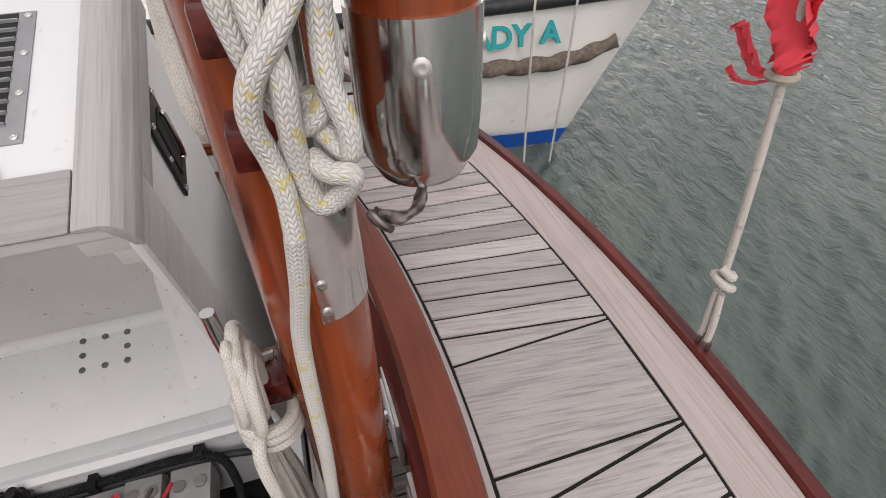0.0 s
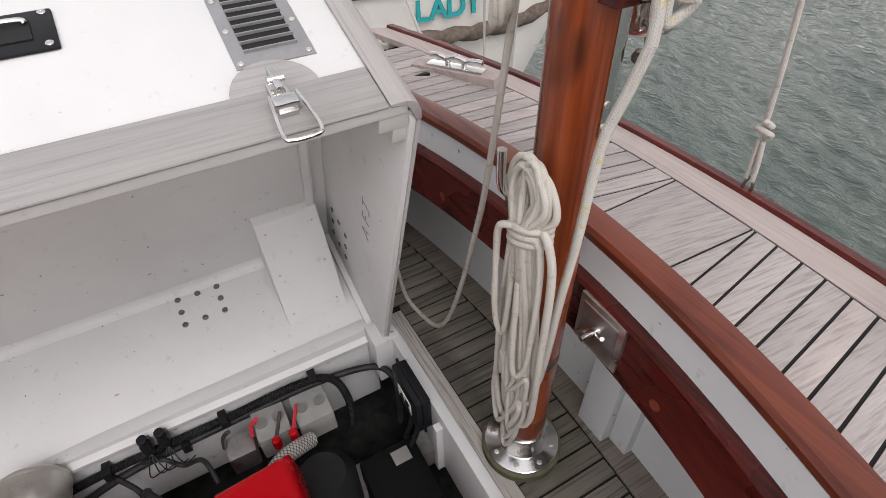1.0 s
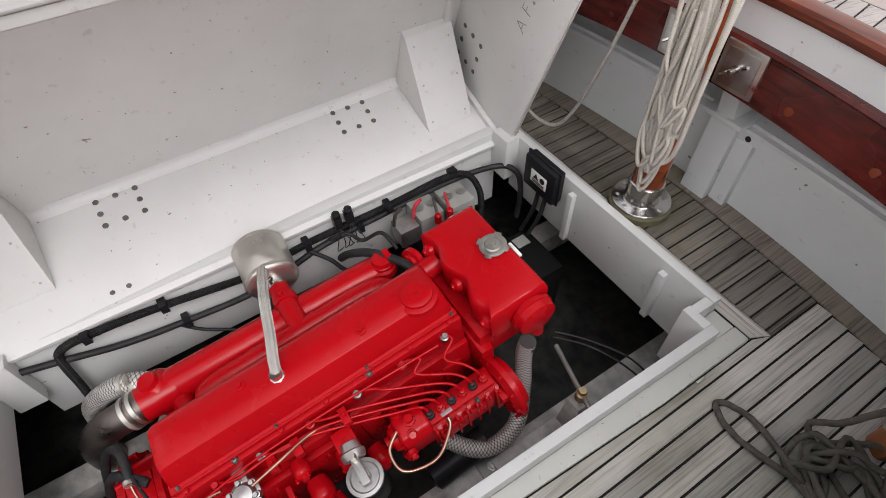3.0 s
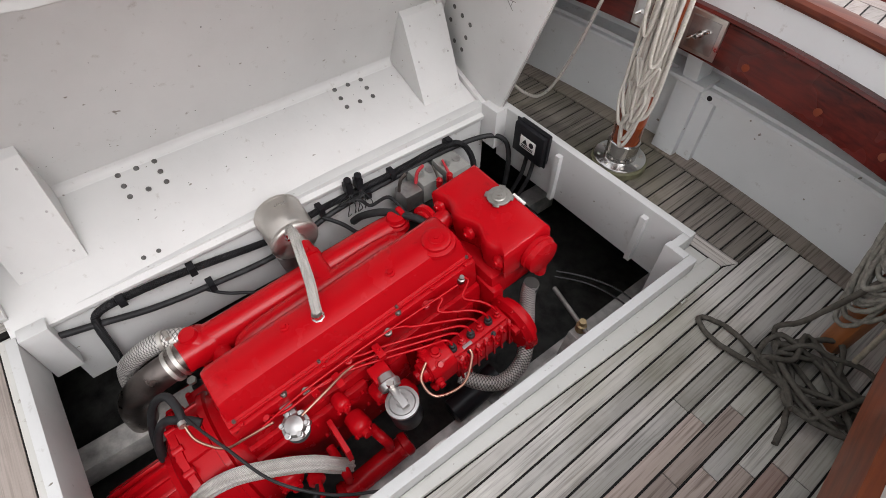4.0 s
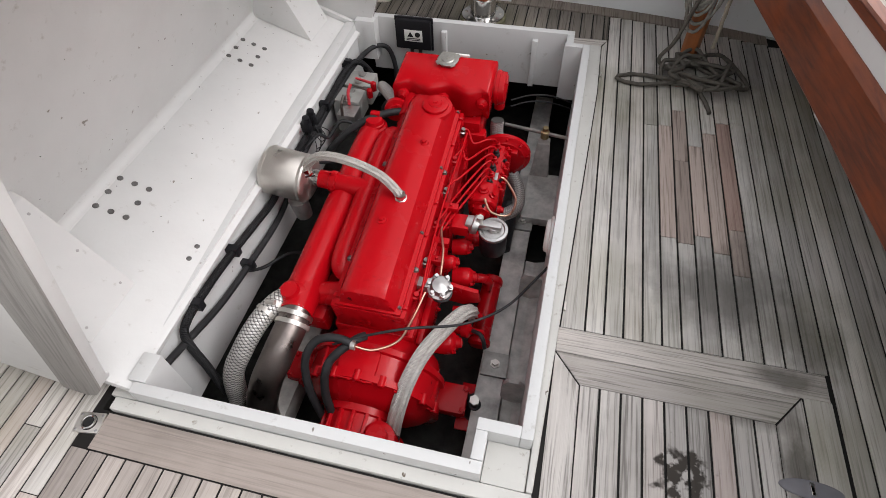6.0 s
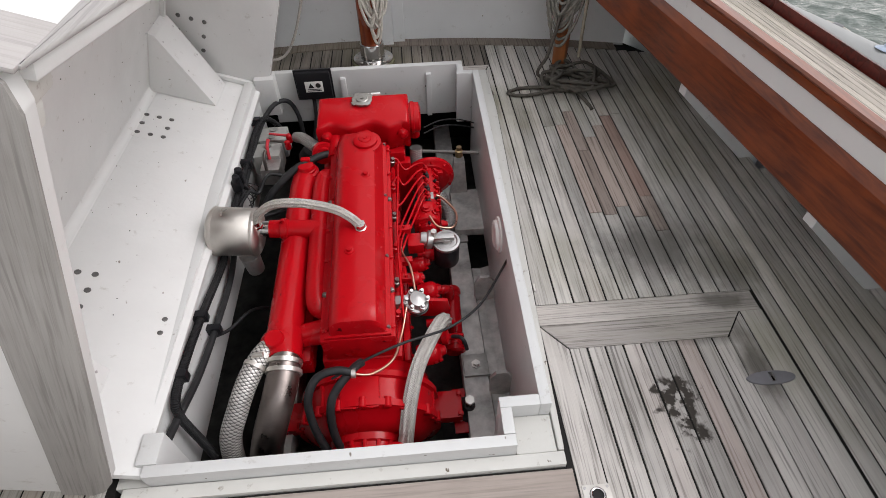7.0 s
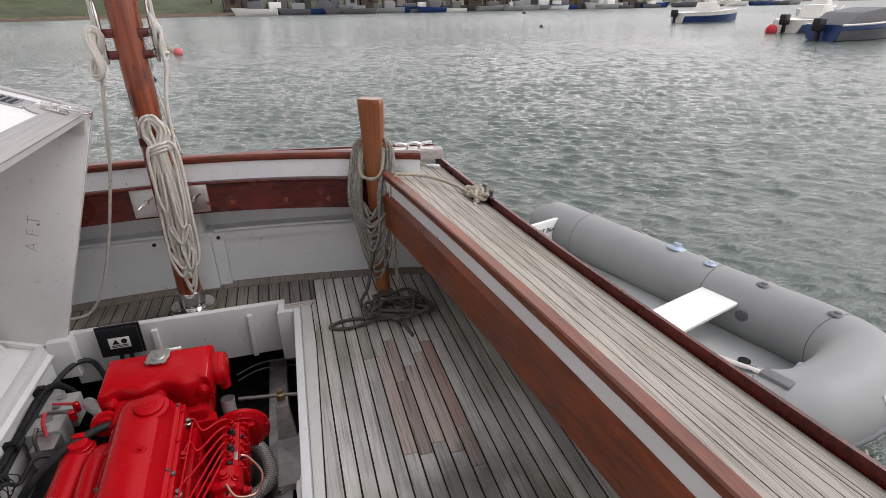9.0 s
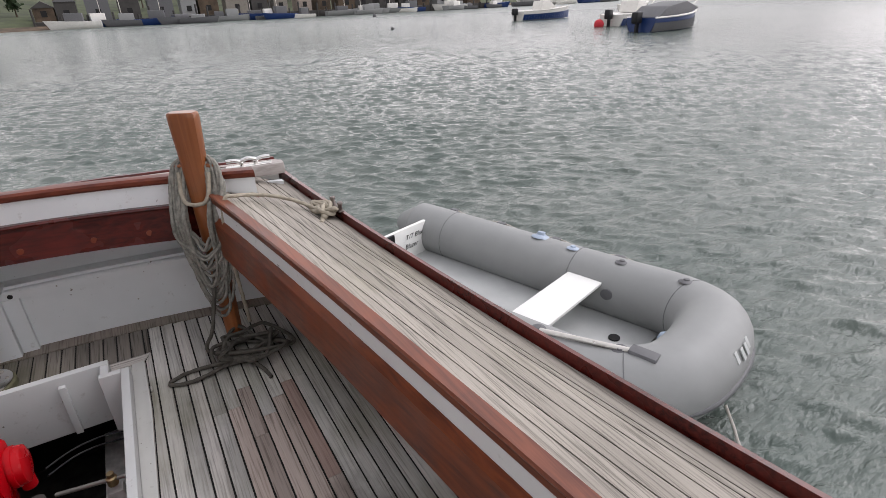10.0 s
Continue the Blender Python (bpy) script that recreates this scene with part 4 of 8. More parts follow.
for yc in (-0.146, -1.49):
    bm = B()
    arc = [(-0.05 - 0.066 * math.sin(k * math.pi / 14), yc - 0.066 * math.cos(k * math.pi / 14)) for k in range(15)]
    prism(bm, arc, lambda u, v, w: (u, v, w), 1.0765, 1.0825, 0.0015)
    part("latch_pad", bm, TEAK_LID, lid, "rounded teak latch pad", local=True)
    # over-centre latch with a wire bail
    latch = part("latch", (lambda b: (box(b, (-0.06, yc - 0.014, 1.083), (0.005, yc + 0.014, 1.092), 0.002), box(b, (-0.075, yc - 0.006, 1.087), (-0.03, yc + 0.004, 1.108), 0.002), box(b, (-0.02, yc - 0.018, 1.09), (0.0, yc + 0.018, 1.104), 0.003), b)[-1])(B()), STEEL, lid, "stainless toggle latch", local=True)
    bm = B()
    sweep(bm, spline([(-0.02, yc - 0.02, 1.103), (0.02, yc - 0.024, 1.108), (0.06, yc - 0.026, 1.108), (0.068, yc - 0.016, 1.107), (0.068, yc + 0.016, 1.107), (0.06, yc + 0.026, 1.108), (0.02, yc + 0.024, 1.108), (-0.02, yc + 0.02, 1.103)], 6), 0.0032, 8)
    part("wire_bail", bm, STEEL, latch)
    bm = B()
    cyl(bm, (-0.05, yc + 0.012, 1.104), (-0.05, yc - 0.012, 1.104), 0.006, seg=12)
    part("pivot_pin", bm, STEEL, latch)
# louvred vent
v0, v1, va, vb = -0.185, -0.062, 0.112, 0.36
vent = lbox("vent", (-vb, v0, 1.076), (-va, v1, 1.0785), VENTGREY, 0.001, label="grey aluminium louvred vent")
for k in range(11):
    u = va + 0.03 + k * 0.0195
    bm = B()
    prism(bm, [(u, 1.078), (u + 0.006, 1.078), (u + 0.003, 1.0835), (u + 0.0005, 1.0838)], lambda a_, b_, w: (-a_, w, b_), v0 + 0.02, v1 - 0.02)
    part("louvre", bm, VENTGREY, vent)
    bm = B()
    box(bm, (-u - 0.0194, v0 + 0.021, 1.0783), (-u - 0.0062, v1 - 0.021, 1.0792))
    part("slot", bm, INK, vent)
for u in (va + 0.01, va + 0.085, va + 0.16, vb - 0.01):
    for w in (v0 + 0.009, v1 - 0.009):
        bm = B()
        screw_head(bm, (-u, w, 1.0785), (0, 0, 1), 0.005, 0.0025)
        part("screw", bm, SATIN, vent)


def flush_handle(m, label):
    bm = B()
    box(bm, (-0.085, -0.045, 0), (0.085, 0.045, 0.006), 0.004)
    plate = part("flush_handle", (bmesh.ops.transform(bm, matrix=m, verts=bm.verts), bm)[1], PLASTIC, lid, label, local=True)
    bm = B()
    box(bm, (-0.055, -0.022, 0.006), (0.055, 0.022, 0.0085), 0.002)
    bmesh.ops.transform(bm, matrix=m, verts=bm.verts)
    part("recess", bm, INK, plate)
    bm = B()
    sweep(bm, spline([(-0.05, 0.012, 0.01), (-0.04, 0.016, 0.014), (0.04, 0.016, 0.014), (0.05, 0.012, 0.01)], 6), 0.004, 8)
    bmesh.ops.transform(bm, matrix=m, verts=bm.verts)
    part("grip", bm, STEEL, plate, "polished steel grip")
    for sx in (-0.073, 0.0, 0.073):
        for sy in (-0.035, 0.035):
            bm = B()
            screw_head(bm, (sx, sy, 0.006), (0, 0, 1), 0.006, 0.003)
            bmesh.ops.transform(bm, matrix=m, verts=bm.verts)
            part("screw", bm, STEEL, plate)


flush_handle(Matrix.Translation((-0.275, -0.48, 1.0765)) @ Matrix.Rotation(radians(90), 4, "Z"), "dark flush lifting handle")
flush_handle(Matrix.Translation((-0.23, YA + 0.001, 0.92)) @ Matrix.Rotation(radians(-90), 4, "X") @ Matrix.Rotation(radians(90), 4, "Z"), "dark flush lifting handle")

# ---- red diesel engine ----
ENG = Matrix.Translation((-0.537, -0.985, 0.04)) @ Matrix.Rotation(radians(7.1), 4, "X")
INV = ENG.inverted()
engine = thing("marine_engine", (0, 0, 0), "bright red six-cylinder marine diesel engine in its bay", "engine", m=ENG)


def W(*p):
    return INV @ Vector(p)


def ep(name, bm, mat=RED, parent=engine, label="", sharp=38):
    return part(name, bm, mat, parent, label, local=True, sharp=sharp)


def ebox(name, lo, hi, bev=0.008, mat=RED, parent=engine, label="", seg=2):
    bm = B()
    box(bm, lo, hi, bev, seg)
    return ep(name, bm, mat, parent, label)


def bolt(p, n, parent, r=0.008, mat=RED):
    bm = B()
    lathe(bm, Vector(p) - Vector(n) * 0.002, n, [(0, r * 1.35), (0.004, r * 1.35), (0.004, r), (0.010, r), (0.011, r * 0.8), (0.011, 0)], 6)
    return ep("bolt", bm, mat, parent)


def pipe(name, pts, r, mat, parent=engine, label="", seg=10, per=8, world=True, lobes=0):
    bm = B()
    sweep(bm, spline([W(*p) if world else Vector(p) for p in pts], per), r, seg, lobes=lobes, pitch=6.0, amp=0.13)
    return ep(name, bm, mat, parent, label, 60)


# block and head
block = ebox("block", (-0.135, -0.43, -0.46), (0.125, 0.43, -0.135), 0.015)
for i in range(6):
    y = -0.36 + i * 0.143
    ebox("core_plug_boss", (0.12, y - 0.035, -0.36), (0.134, y + 0.035, -0.20), 0.012, parent=block)
head = ebox("cylinder_head", (-0.118, -0.425, -0.134), (0.112, 0.425, -0.006), 0.008)
for i in range(7):
    y = -0.39 + i * 0.13
    for x in (-0.108, 0.103):
        bolt((x, y, -0.007), (0, 0, 1), head, 0.008, DARKSTEEL if i % 3 == 1 else RED)
ebox("sump", (-0.12, -0.42, -0.56), (0.11, 0.42, -0.461), 0.02)
side = ebox("side_cover", (0.125, -0.43, -0.33), (0.15, -0.05, -0.17), 0.012)
for y in (-0.40, -0.24, -0.08):
    for z in (-0.30, -0.20):
        bolt((0.15, y, z), (1, 0, 0), side, 0.006)

# rocker cover: sloping sides, rounded ends
bm = B()
prof = [(-0.096, 0.0), (-0.096, 0.010), (-0.088, 0.012), (-0.084, 0.045), (-0.064, 0.076), (-0.045, 0.086), (0.040, 0.086), (0.060, 0.076), (0.080, 0.040), (0.086, 0.012), (0.094, 0.010), (0.094, 0.0)]
stations = [(-0.415, 0.0), (-0.414, 0.55), (-0.407, 0.82), (-0.392, 0.96), (-0.36, 1.0), (0.02, 1.0), (0.05, 1.03), (0.36, 1.04), (0.395, 0.98), (0.408, 0.82), (0.414, 0.55), (0.415, 0.0)]
ribbon(bm, [lambda p, q, y=y, s=s: (p * (0.90 + 0.1 * min(1, s)), y, 0.010 * min(1, q / 0.01) + max(0, q - 0.010) * s) for y, s in stations], prof)
cover = ep("rocker_cover", bm, RED, engine, "glossy red rocker cover", 34)
ebox("flange", (-0.102, -0.422, -0.004), (0.100, 0.422, 0.008), 0.004, parent=cover)
for y in (-0.40, -0.135, 0.135, 0.405):
    for x in (-0.094, 0.092):
        bolt((x, y, 0.008), (0, 0, 1), cover, 0.005, DARKSTEEL if x > 0 else RED)
for x, y in ((0.03, 0.17), (-0.02, -0.16)):
    bm = B()
    lathe(bm, (x, y, 0.086), (0, 0, 1), [(0, 0.016), (0.004, 0.015), (0.005, 0.009), (0.013, 0.008), (0.014, 0)], 14)
    ep("cover_nut", bm, RED, cover)
bm = B()
lathe(bm, (0.028, 0.345, 0.084), (0, 0, 1), [(0, 0.046), (0.014, 0.045), (0.017, 0.040), (0.017, 0.024), (0.020, 0.022), (0.021, 0.008), (0.024, 0.007), (0.024, 0)], 28)
ep("oil_filler_cap", bm, RED, cover, "red oil filler cap")
bm = B()
lathe(bm, (0.028, 0.345, 0.070), (0, 0, 1), [(0, 0.060), (0.014, 0.058), (0.018, 0.050), (0.018, 0)], 26)
ep("cap_boss", bm, RED, cover)

# water-cooled exhaust manifold along the port side
bm = B()
sweep(bm, spline([(-0.245, -0.425, -0.075), (-0.24, -0.30, -0.075), (-0.232, 0.0, -0.076), (-0.225, 0.26, -0.08), (-0.22, 0.33, -0.085)], 6), 0.056, 18, flat=1.12)
man = ep("exhaust_manifold", bm, RED, engine, "red water-cooled exhaust manifold", 60)
ebox("manifold_base", (-0.275, -0.43, -0.22), (-0.165, 0.34, -0.12), 0.02, parent=man)
for i in range(6):
    y = -0.36 + i * 0.135
    bm = B()
    cyl(bm, (-0.20, y, -0.095), (-0.11, y, -0.08), 0.030, seg=14)
    ep("port_flange", bm, RED, man)
bm = B()
lathe(bm, (-0.214, 0.335, -0.06), (0, 0.12, 1), [(0, 0.048), (0.02, 0.046), (0.024, 0.037), (0.034, 0.037), (0.036, 0.034), (0.05, 0.030), (0.054, 0.02), (0.054, 0)], 22)
filler = ep("water_filler", bm, RED, man, "red water filler neck with cap")
ebox("cap_tab", (-0.232, 0.352, -0.012), (-0.196, 0.372, 0.004), 0.005, parent=filler)
bm = B()
lathe(bm, (-0.25, -0.40, -0.06), (-0.05, -0.05, 1), [(0, 0.058), (0.025, 0.056), (0.04, 0.045), (0.05, 0.030), (0.064, 0.026), (0.066, 0)], 20)
ep("manifold_end", bm, RED, man)
bm = B()
cyl(bm, (-0.235, -0.36, -0.085), (-0.05, -0.33, -0.06), 0.030, 0.028, 16)
ep("water_branch", bm, RED, man)

# intake manifold with its branch to the air silencer
bm = B()
path = spline([(-0.100, -0.265, -0.085), (-0.125, -0.282, -0.055), (-0.142, -0.25, -0.036), (-0.145, -0.1, -0.032), (-0.146, 0.1, -0.031), (-0.146, 0.25, -0.034), (-0.130, 0.305, -0.048), (-0.100, 0.30, -0.085)], 6)
sweep(bm, path, 0.035, 16)
intake = ep("intake_manifold", bm, RED, engine, "red tubular intake manifold", 60)
bm = B()
lathe(bm, (-0.14, 0.03, -0.028), (-1, 0, 0.12), [(0, 0.033), (0.11, 0.032), (0.112, 0.037), (0.135, 0.037), (0.137, 0.032), (0.175, 0.031), (0.175, 0)], 20)
branch = ep("intake_branch", bm, RED, intake)
bm = B()
lathe(bm, (-0.255, 0.03, -0.014), (-1, 0, 0.12), [(0, 0.0375), (0.014, 0.0375)], 20)
ep("hose_clamp", bm, RED, intake)
bolt((-0.262, 0.03, 0.028), (0, 0, 1), intake, 0.006)
bm = B()
lathe(bm, (-0.27, 0.03, -0.012), (-1, 0, 0.12), [(0, 0.029), (0.085, 0.029)], 20)
neck = ep("silencer_neck", bm, STEEL, engine, "stainless inlet neck")
bm = B()
lathe(bm, (-0.345, 0.025, -0.016), (-1, 0.06, 0.08), [(0, 0.0), (0.0, 0.066), (0.006, 0.078), (0.012, 0.084), (0.148, 0.085), (0.158, 0.083), (0.168, 0.072), (0.172, 0.055), (0.173, 0)], 40)
drum = ep("air_silencer", bm, SATIN, engine, "brushed stainless air silencer drum", 50)
for t in (0.012, 0.146):
    bm = B()
    lathe(bm, Vector((-0.345, 0.025, -0.016)) + Vector((-1, 0.06, 0.08)).normalized() * t, (-1, 0.06, 0.08), [(0, 0.0855), (0.005, 0.0865), (0.01, 0.0855)], 36)
    ep("seam", bm, SATIN, drum)
bm = B()
lathe(bm, (-0.40, -0.02, -0.08), (0, 0, -1), [(0, 0.035), (0.09, 0.03), (0.09, 0)], 16)
ep("silencer_foot", bm, GREYMETAL, drum)
hose = pipe("breather_hose", [(-0.878, -0.975, 0.085), (-0.862, -0.975, 0.125), (-0.80, -0.985, 0.172), (-0.70, -1.01, 0.190), (-0.60, -1.035, 0.178), (-0.545, -1.055, 0.150), (-0.522, -1.062, 0.118)], 0.0135, BRAID_FLAT, engine, "braided stainless breather hose", 32, lobes=8)
for p, n in (((-0.522, -1.062, 0.110), (0, 0, 1)), ((-0.880, -0.975, 0.072), (-0.1, 0, 1))):
    bm = B()
    lathe(bm, W(*p), n, [(0, 0.02), (0.008, 0.02), (0.01, 0.0165), (0.026, 0.0165), (0.026, 0)], 8)
    ep("hose_fitting", bm, STEEL, hose)
bm = B()
cyl(bm, W(-0.522, -1.062, 0.098), W(-0.522, -1.062, 0.112), 0.026, seg=18)
ep("rubber_grommet", bm, BLACK, hose)

# header tank across the aft end
bm = B()
wave = [(-0.172, 0.472), (-0.172, 0.662), (0.197, 0.662), (0.197, 0.468)]
wave += [(0.19 - 0.36 * k / 16, 0.474 + 0.012 * math.cos(k * 0.95)) for k in range(1, 16)]
bm2 = B()
rims = []
for z, d in ((-0.078, 0.020), (-0.070, 0.006), (-0.055, 0.0), (0.036, 0.0), (0.050, 0.004), (0.058, 0.012), (0.062, 0.024)):
    cxy = Vector((0.012, 0.567))
    rims.append([bm2.verts.new((cxy.x + (u - cxy.x) * (1 - d / 0.18), cxy.y + (v - cxy.y) * (1 - d / 0.095), z)) for u, v in wave])
for lo, hi in zip(rims, rims[1:]):
    for k in range(len(wave)):
        bm2.faces.new((lo[k], lo[(k + 1) % len(wave)], hi[(k + 1) % len(wave)], hi[k]))
bm2.faces.new(rims[0]), bm2.faces.new(rims[-1])
bm.free()
tank = ep("header_tank", bm2, RED, engine, "red cast header tank", 48)
ebox("tank_base", (-0.15, 0.44, -0.20), (0.17, 0.65, -0.07), 0.02, parent=tank)
for x in (-0.135, 0.02, 0.168):
    bm = B()
    lathe(bm, (x, 0.470, 0.004), (0, -1, 0.15), [(-0.01, 0.024), (0.004, 0.022), (0.009, 0.015), (0.012, 0.010), (0.017, 0.009), (0.017, 0)], 16)
    ep("boss", bm, RED, tank)
bm = B()
lathe(bm, (0.012, 0.612, 0.058), (0, 0, 1), [(0, 0.034), (0.010, 0.033), (0.011, 0.040), (0.017, 0.041), (0.019, 0.036), (0.018, 0.026), (0.022, 0.022), (0.023, 0.008), (0.026, 0.007), (0.026, 0)], 26)
ep("pressure_cap", bm, CAPGREY, tank, "worn grey pressure cap")
for th in range(2):
    bm = B()
    box(bm, (-0.048, -0.011, 0.070), (0.048, 0.011, 0.0755), 0.003)
    bmesh.ops.transform(bm, matrix=Matrix.Translation((0.012, 0.612, 0)) @ Matrix.Rotation(radians(35 + 90 * th), 4, "Z"), verts=bm.verts)
    ep("cap_ear", bm, CAPGREY, tank)
ebox("paper_tag", (0.030, 0.652, 0.058), (0.085, 0.661, 0.0655), 0.001, LABELWHITE, tank, "small white tag")
bm = B()
lathe(bm, (0.185, 0.598, -0.022), (1, 0, 0), [(0, 0.060), (0.016, 0.060), (0.018, 0.066), (0.030, 0.066), (0.032, 0.062), (0.052, 0.060), (0.058, 0.048), (0.060, 0)], 30)
endcap = ep("tank_end_cover", bm, RED, tank, "round bolted red end cover")
for k in range(6):
    th = k * math.tau / 6
    bolt((0.217, 0.598 + 0.055 * math.cos(th), -0.022 + 0.055 * math.sin(th)), (1, 0, 0), endcap, 0.005)
bm = B()
cyl(bm, (0.215, 0.61, -0.06), (0.215, 0.61, -0.13), 0.024, 0.022, 16)
ep("outlet", bm, RED, tank)
bottom = pipe("coolant_hose", [(-0.322, -0.39, -0.06), (-0.318, -0.40, -0.13), (-0.27, -0.43, -0.24), (-0.205, -0.50, -0.30), (-0.19, -0.60, -0.315), (-0.225, -0.67, -0.305), (-0.29, -0.72, -0.29)], 0.027, BRAID, engine, "thick braided coolant hose", 14)
bm = B()
lathe(bm, W(-0.321, -0.39, -0.075), (0, 0, -1), [(0, 0.0255), (0.016, 0.0255)], 18)
ep("hose_clamp", bm, BLACK, bottom)
pipe("coolant_hose", [(-0.70, -0.46, 0.0), (-0.74, -0.43, 0.0), (-0.80, -0.36, 0.0), (-0.85, -0.27, -0.05)], 0.024, BRAID, engine, "braided coolant hose", 14)
pipe("heater_hose", [(-0.62, -0.56, 0.06), (-0.70, -0.60, 0.075), (-0.80, -0.655, 0.055), (-0.88, -0.70, 0.0), (-0.93, -0.72, -0.06)], 0.014, BLACK, engine, "black rubber hose")
# thermostat neck between head and tank
bm = B()
cyl(bm, (-0.10, 0.38, -0.03), (-0.10, 0.48, -0.02), 0.034, seg=16)
ep("thermostat_neck", bm, RED, engine)
bm = B()
lathe(bm, (-0.155, 0.43, -0.03), (0.3, -1, 0.25), [(0, 0.045), (0.018, 0.045), (0.02, 0.03), (0.03, 0.028), (0.03, 0)], 18)
ep("thermostat_cover", bm, RED, engine)

# timing case with the injection pump
timing = ebox("timing_case", (-0.17, 0.43, -0.50), (0.19, 0.475, -0.12), 0.012)
bm = B()
pc = W(-0.272, -0.505, -0.125)
lathe(bm, pc, (0.05, -1, 0), [(-0.022, 0.0), (-0.022, 0.080), (0.0, 0.084), (0.002, 0.106), (0.018, 0.106), (0.022, 0.100), (0.026, 0.088), (0.032, 0.082), (0.034, 0.05), (0.03, 0)], 34)
disc = ep("pump_drive_cover", bm, RED, engine, "round red pump drive cover")
for k in range(10):
    th = k * math.tau / 10 + 0.2
    bolt(pc + Vector((0.096 * math.cos(th), -0.020, 0.096 * math.sin(th))), (0, -1, 0), disc, 0.005)
for k in range(3):
    th = math.pi * 0.25 + k * 2.1
    ebox("lug", tuple(pc + Vector((0.06 * math.cos(th) - 0.014, -0.05, 0.06 * math.sin(th) - 0.014))), tuple(pc + Vector((0.06 * math.cos(th) + 0.014, -0.02, 0.06 * math.sin(th) + 0.014))), 0.005, parent=disc)
p0 = W(-0.29, -0.67, -0.12)
pump = ebox("injection_pump", tuple(p0 + Vector((-0.04, -0.10, -0.075))), tuple(p0 + Vector((0.04, 0.13, 0.045))), 0.010, label="red in-line injection pump")
ebox("pump_rail", tuple(p0 + Vector((-0.026, -0.095, 0.045))), tuple(p0 + Vector((0.026, 0.12, 0.060))), 0.004, parent=pump)
ebox("inspection_plate", tuple(p0 + Vector((0.040, -0.08, -0.05))), tuple(p0 + Vector((0.047, 0.10, 0.02))), 0.003, parent=pump)
ebox("maker_plate", tuple(p0 + Vector((0.012, -0.055, 0.060))), tuple(p0 + Vector((0.024, -0.02, 0.0615))), 0.0004, GREYMETAL, pump, "small metal plate")
for dy in (-0.075, -0.01, 0.055):
    bolt(p0 + Vector((0.047, dy, 0.0)), (1, 0, 0), pump, 0.005)
for k in range(7):
    ebox("rib", tuple(p0 + Vector((0.038, -0.09 + 0.033 * k, -0.07))), tuple(p0 + Vector((0.052, -0.082 + 0.033 * k, 0.052))), 0.003, parent=pump)
    bolt(p0 + Vector((0.036, -0.074 + 0.032 * k, 0.046)), (0.5, 0, 1), pump, 0.0065, PLASTIC if k % 3 == 1 else RED)
    bolt(p0 + Vector((0.044, -0.074 + 0.033 * k, 0.030)), (1, 0, 0), pump, 0.0055)
g0 = W(-0.30, -0.80, -0.095)
bm = B()
prism(bm, [(-0.048, -0.07), (0.048, -0.07), (0.052, 0.02), (0.036, 0.046), (0.0, 0.054), (-0.036, 0.046), (-0.052, 0.02)], lambda u, v, w: tuple(g0 + Vector((u, w, v))), -0.055, 0.035, 0.010)
gov = ep("governor_housing", bm, RED, pump, "knobbly red governor housing", 60)
bm = B()
lathe(bm, g0 + Vector((0, -0.05, -0.005)), (0, -1, 0.1), [(0, 0.044), (0.010, 0.044), (0.014, 0.036), (0.028, 0.032), (0.034, 0.018), (0.046, 0.015), (0.046, 0)], 22)
cap_g = ep("governor_cover", bm, RED, gov)
for k in range(6):
    th = k * math.tau / 6 + 0.3
    bolt(g0 + Vector((0.038 * math.cos(th), -0.06, -0.005 + 0.038 * math.sin(th))), (0, -1, 0.1), cap_g, 0.0045, PLASTIC if k % 2 else RED)
for k, (dx, dz, r) in enumerate(((0.0, 0.06, 0.018), (0.03, 0.05, 0.014), (-0.035, 0.045, 0.016), (0.055, 0.0, 0.016), (0.04, -0.04, 0.014))):
    bm = B()
    lathe(bm, g0 + Vector((dx, -0.01 - 0.012 * k, dz * 0.8)), (dx, 0, dz), [(0, r), (0.012, r), (0.014, r * 0.7), (0.024, r * 0.65), (0.024, 0)], 12)
    ep("boss", bm, RED, gov)
for k in range(6):
    y0 = p0.y + 0.10 - 0.036 * k
    bm = B()
    lathe(bm, (p0.x, y0, p0.z + 0.058), (0, 0, 1), [(0, 0.014), (0.016, 0.013), (0.017, 0.009), (0.03, 0.009), (0.032, 0.006), (0.032, 0)], 12)
    ep("delivery_valve", bm, BLACK if k % 2 else RED, pump, "dark delivery valve holder")
    tx, ty = 0.122, 0.36 - 0.142 * k
    z0 = p0.z + 0.088
    far = max(min(ty, y0 - 0.02), -0.33)
    pts = [(p0.x, y0, z0), (p0.x - 0.012, y0 - 0.012, z0 + 0.03), (p0.x - 0.04, y0 - 0.03 - 0.008 * k, z0 + 0.042 - 0.004 * k), (0.165 - 0.006 * k, (y0 + far) / 2 - 0.05, -0.055 + 0.006 * (k % 3)), (0.135, far + min(0.05, (y0 - far) * 0.4), -0.04 + 0.006 * (k % 2)), (0.112, far, -0.035)]
    pipe("injector_pipe", pts, 0.0042, RED, engine, "thin injector pipe", 8, 8, world=False)
    bm = B()
    lathe(bm, (0.112, far, -0.055), (0.3, 0, 1), [(0, 0.014), (0.02, 0.013), (0.022, 0.008), (0.034, 0.008), (0.034, 0)], 10)
    ep("injector", bm, RED if k % 2 else DARKSTEEL, engine)
for y in (0.02, -0.12, -0.19):
    ebox("pipe_clip", (0.125, y - 0.012, -0.062), (0.175, y + 0.012, -0.036), 0.004)
    bolt((0.15, y, -0.036), (0, 0, 1), engine, 0.005)
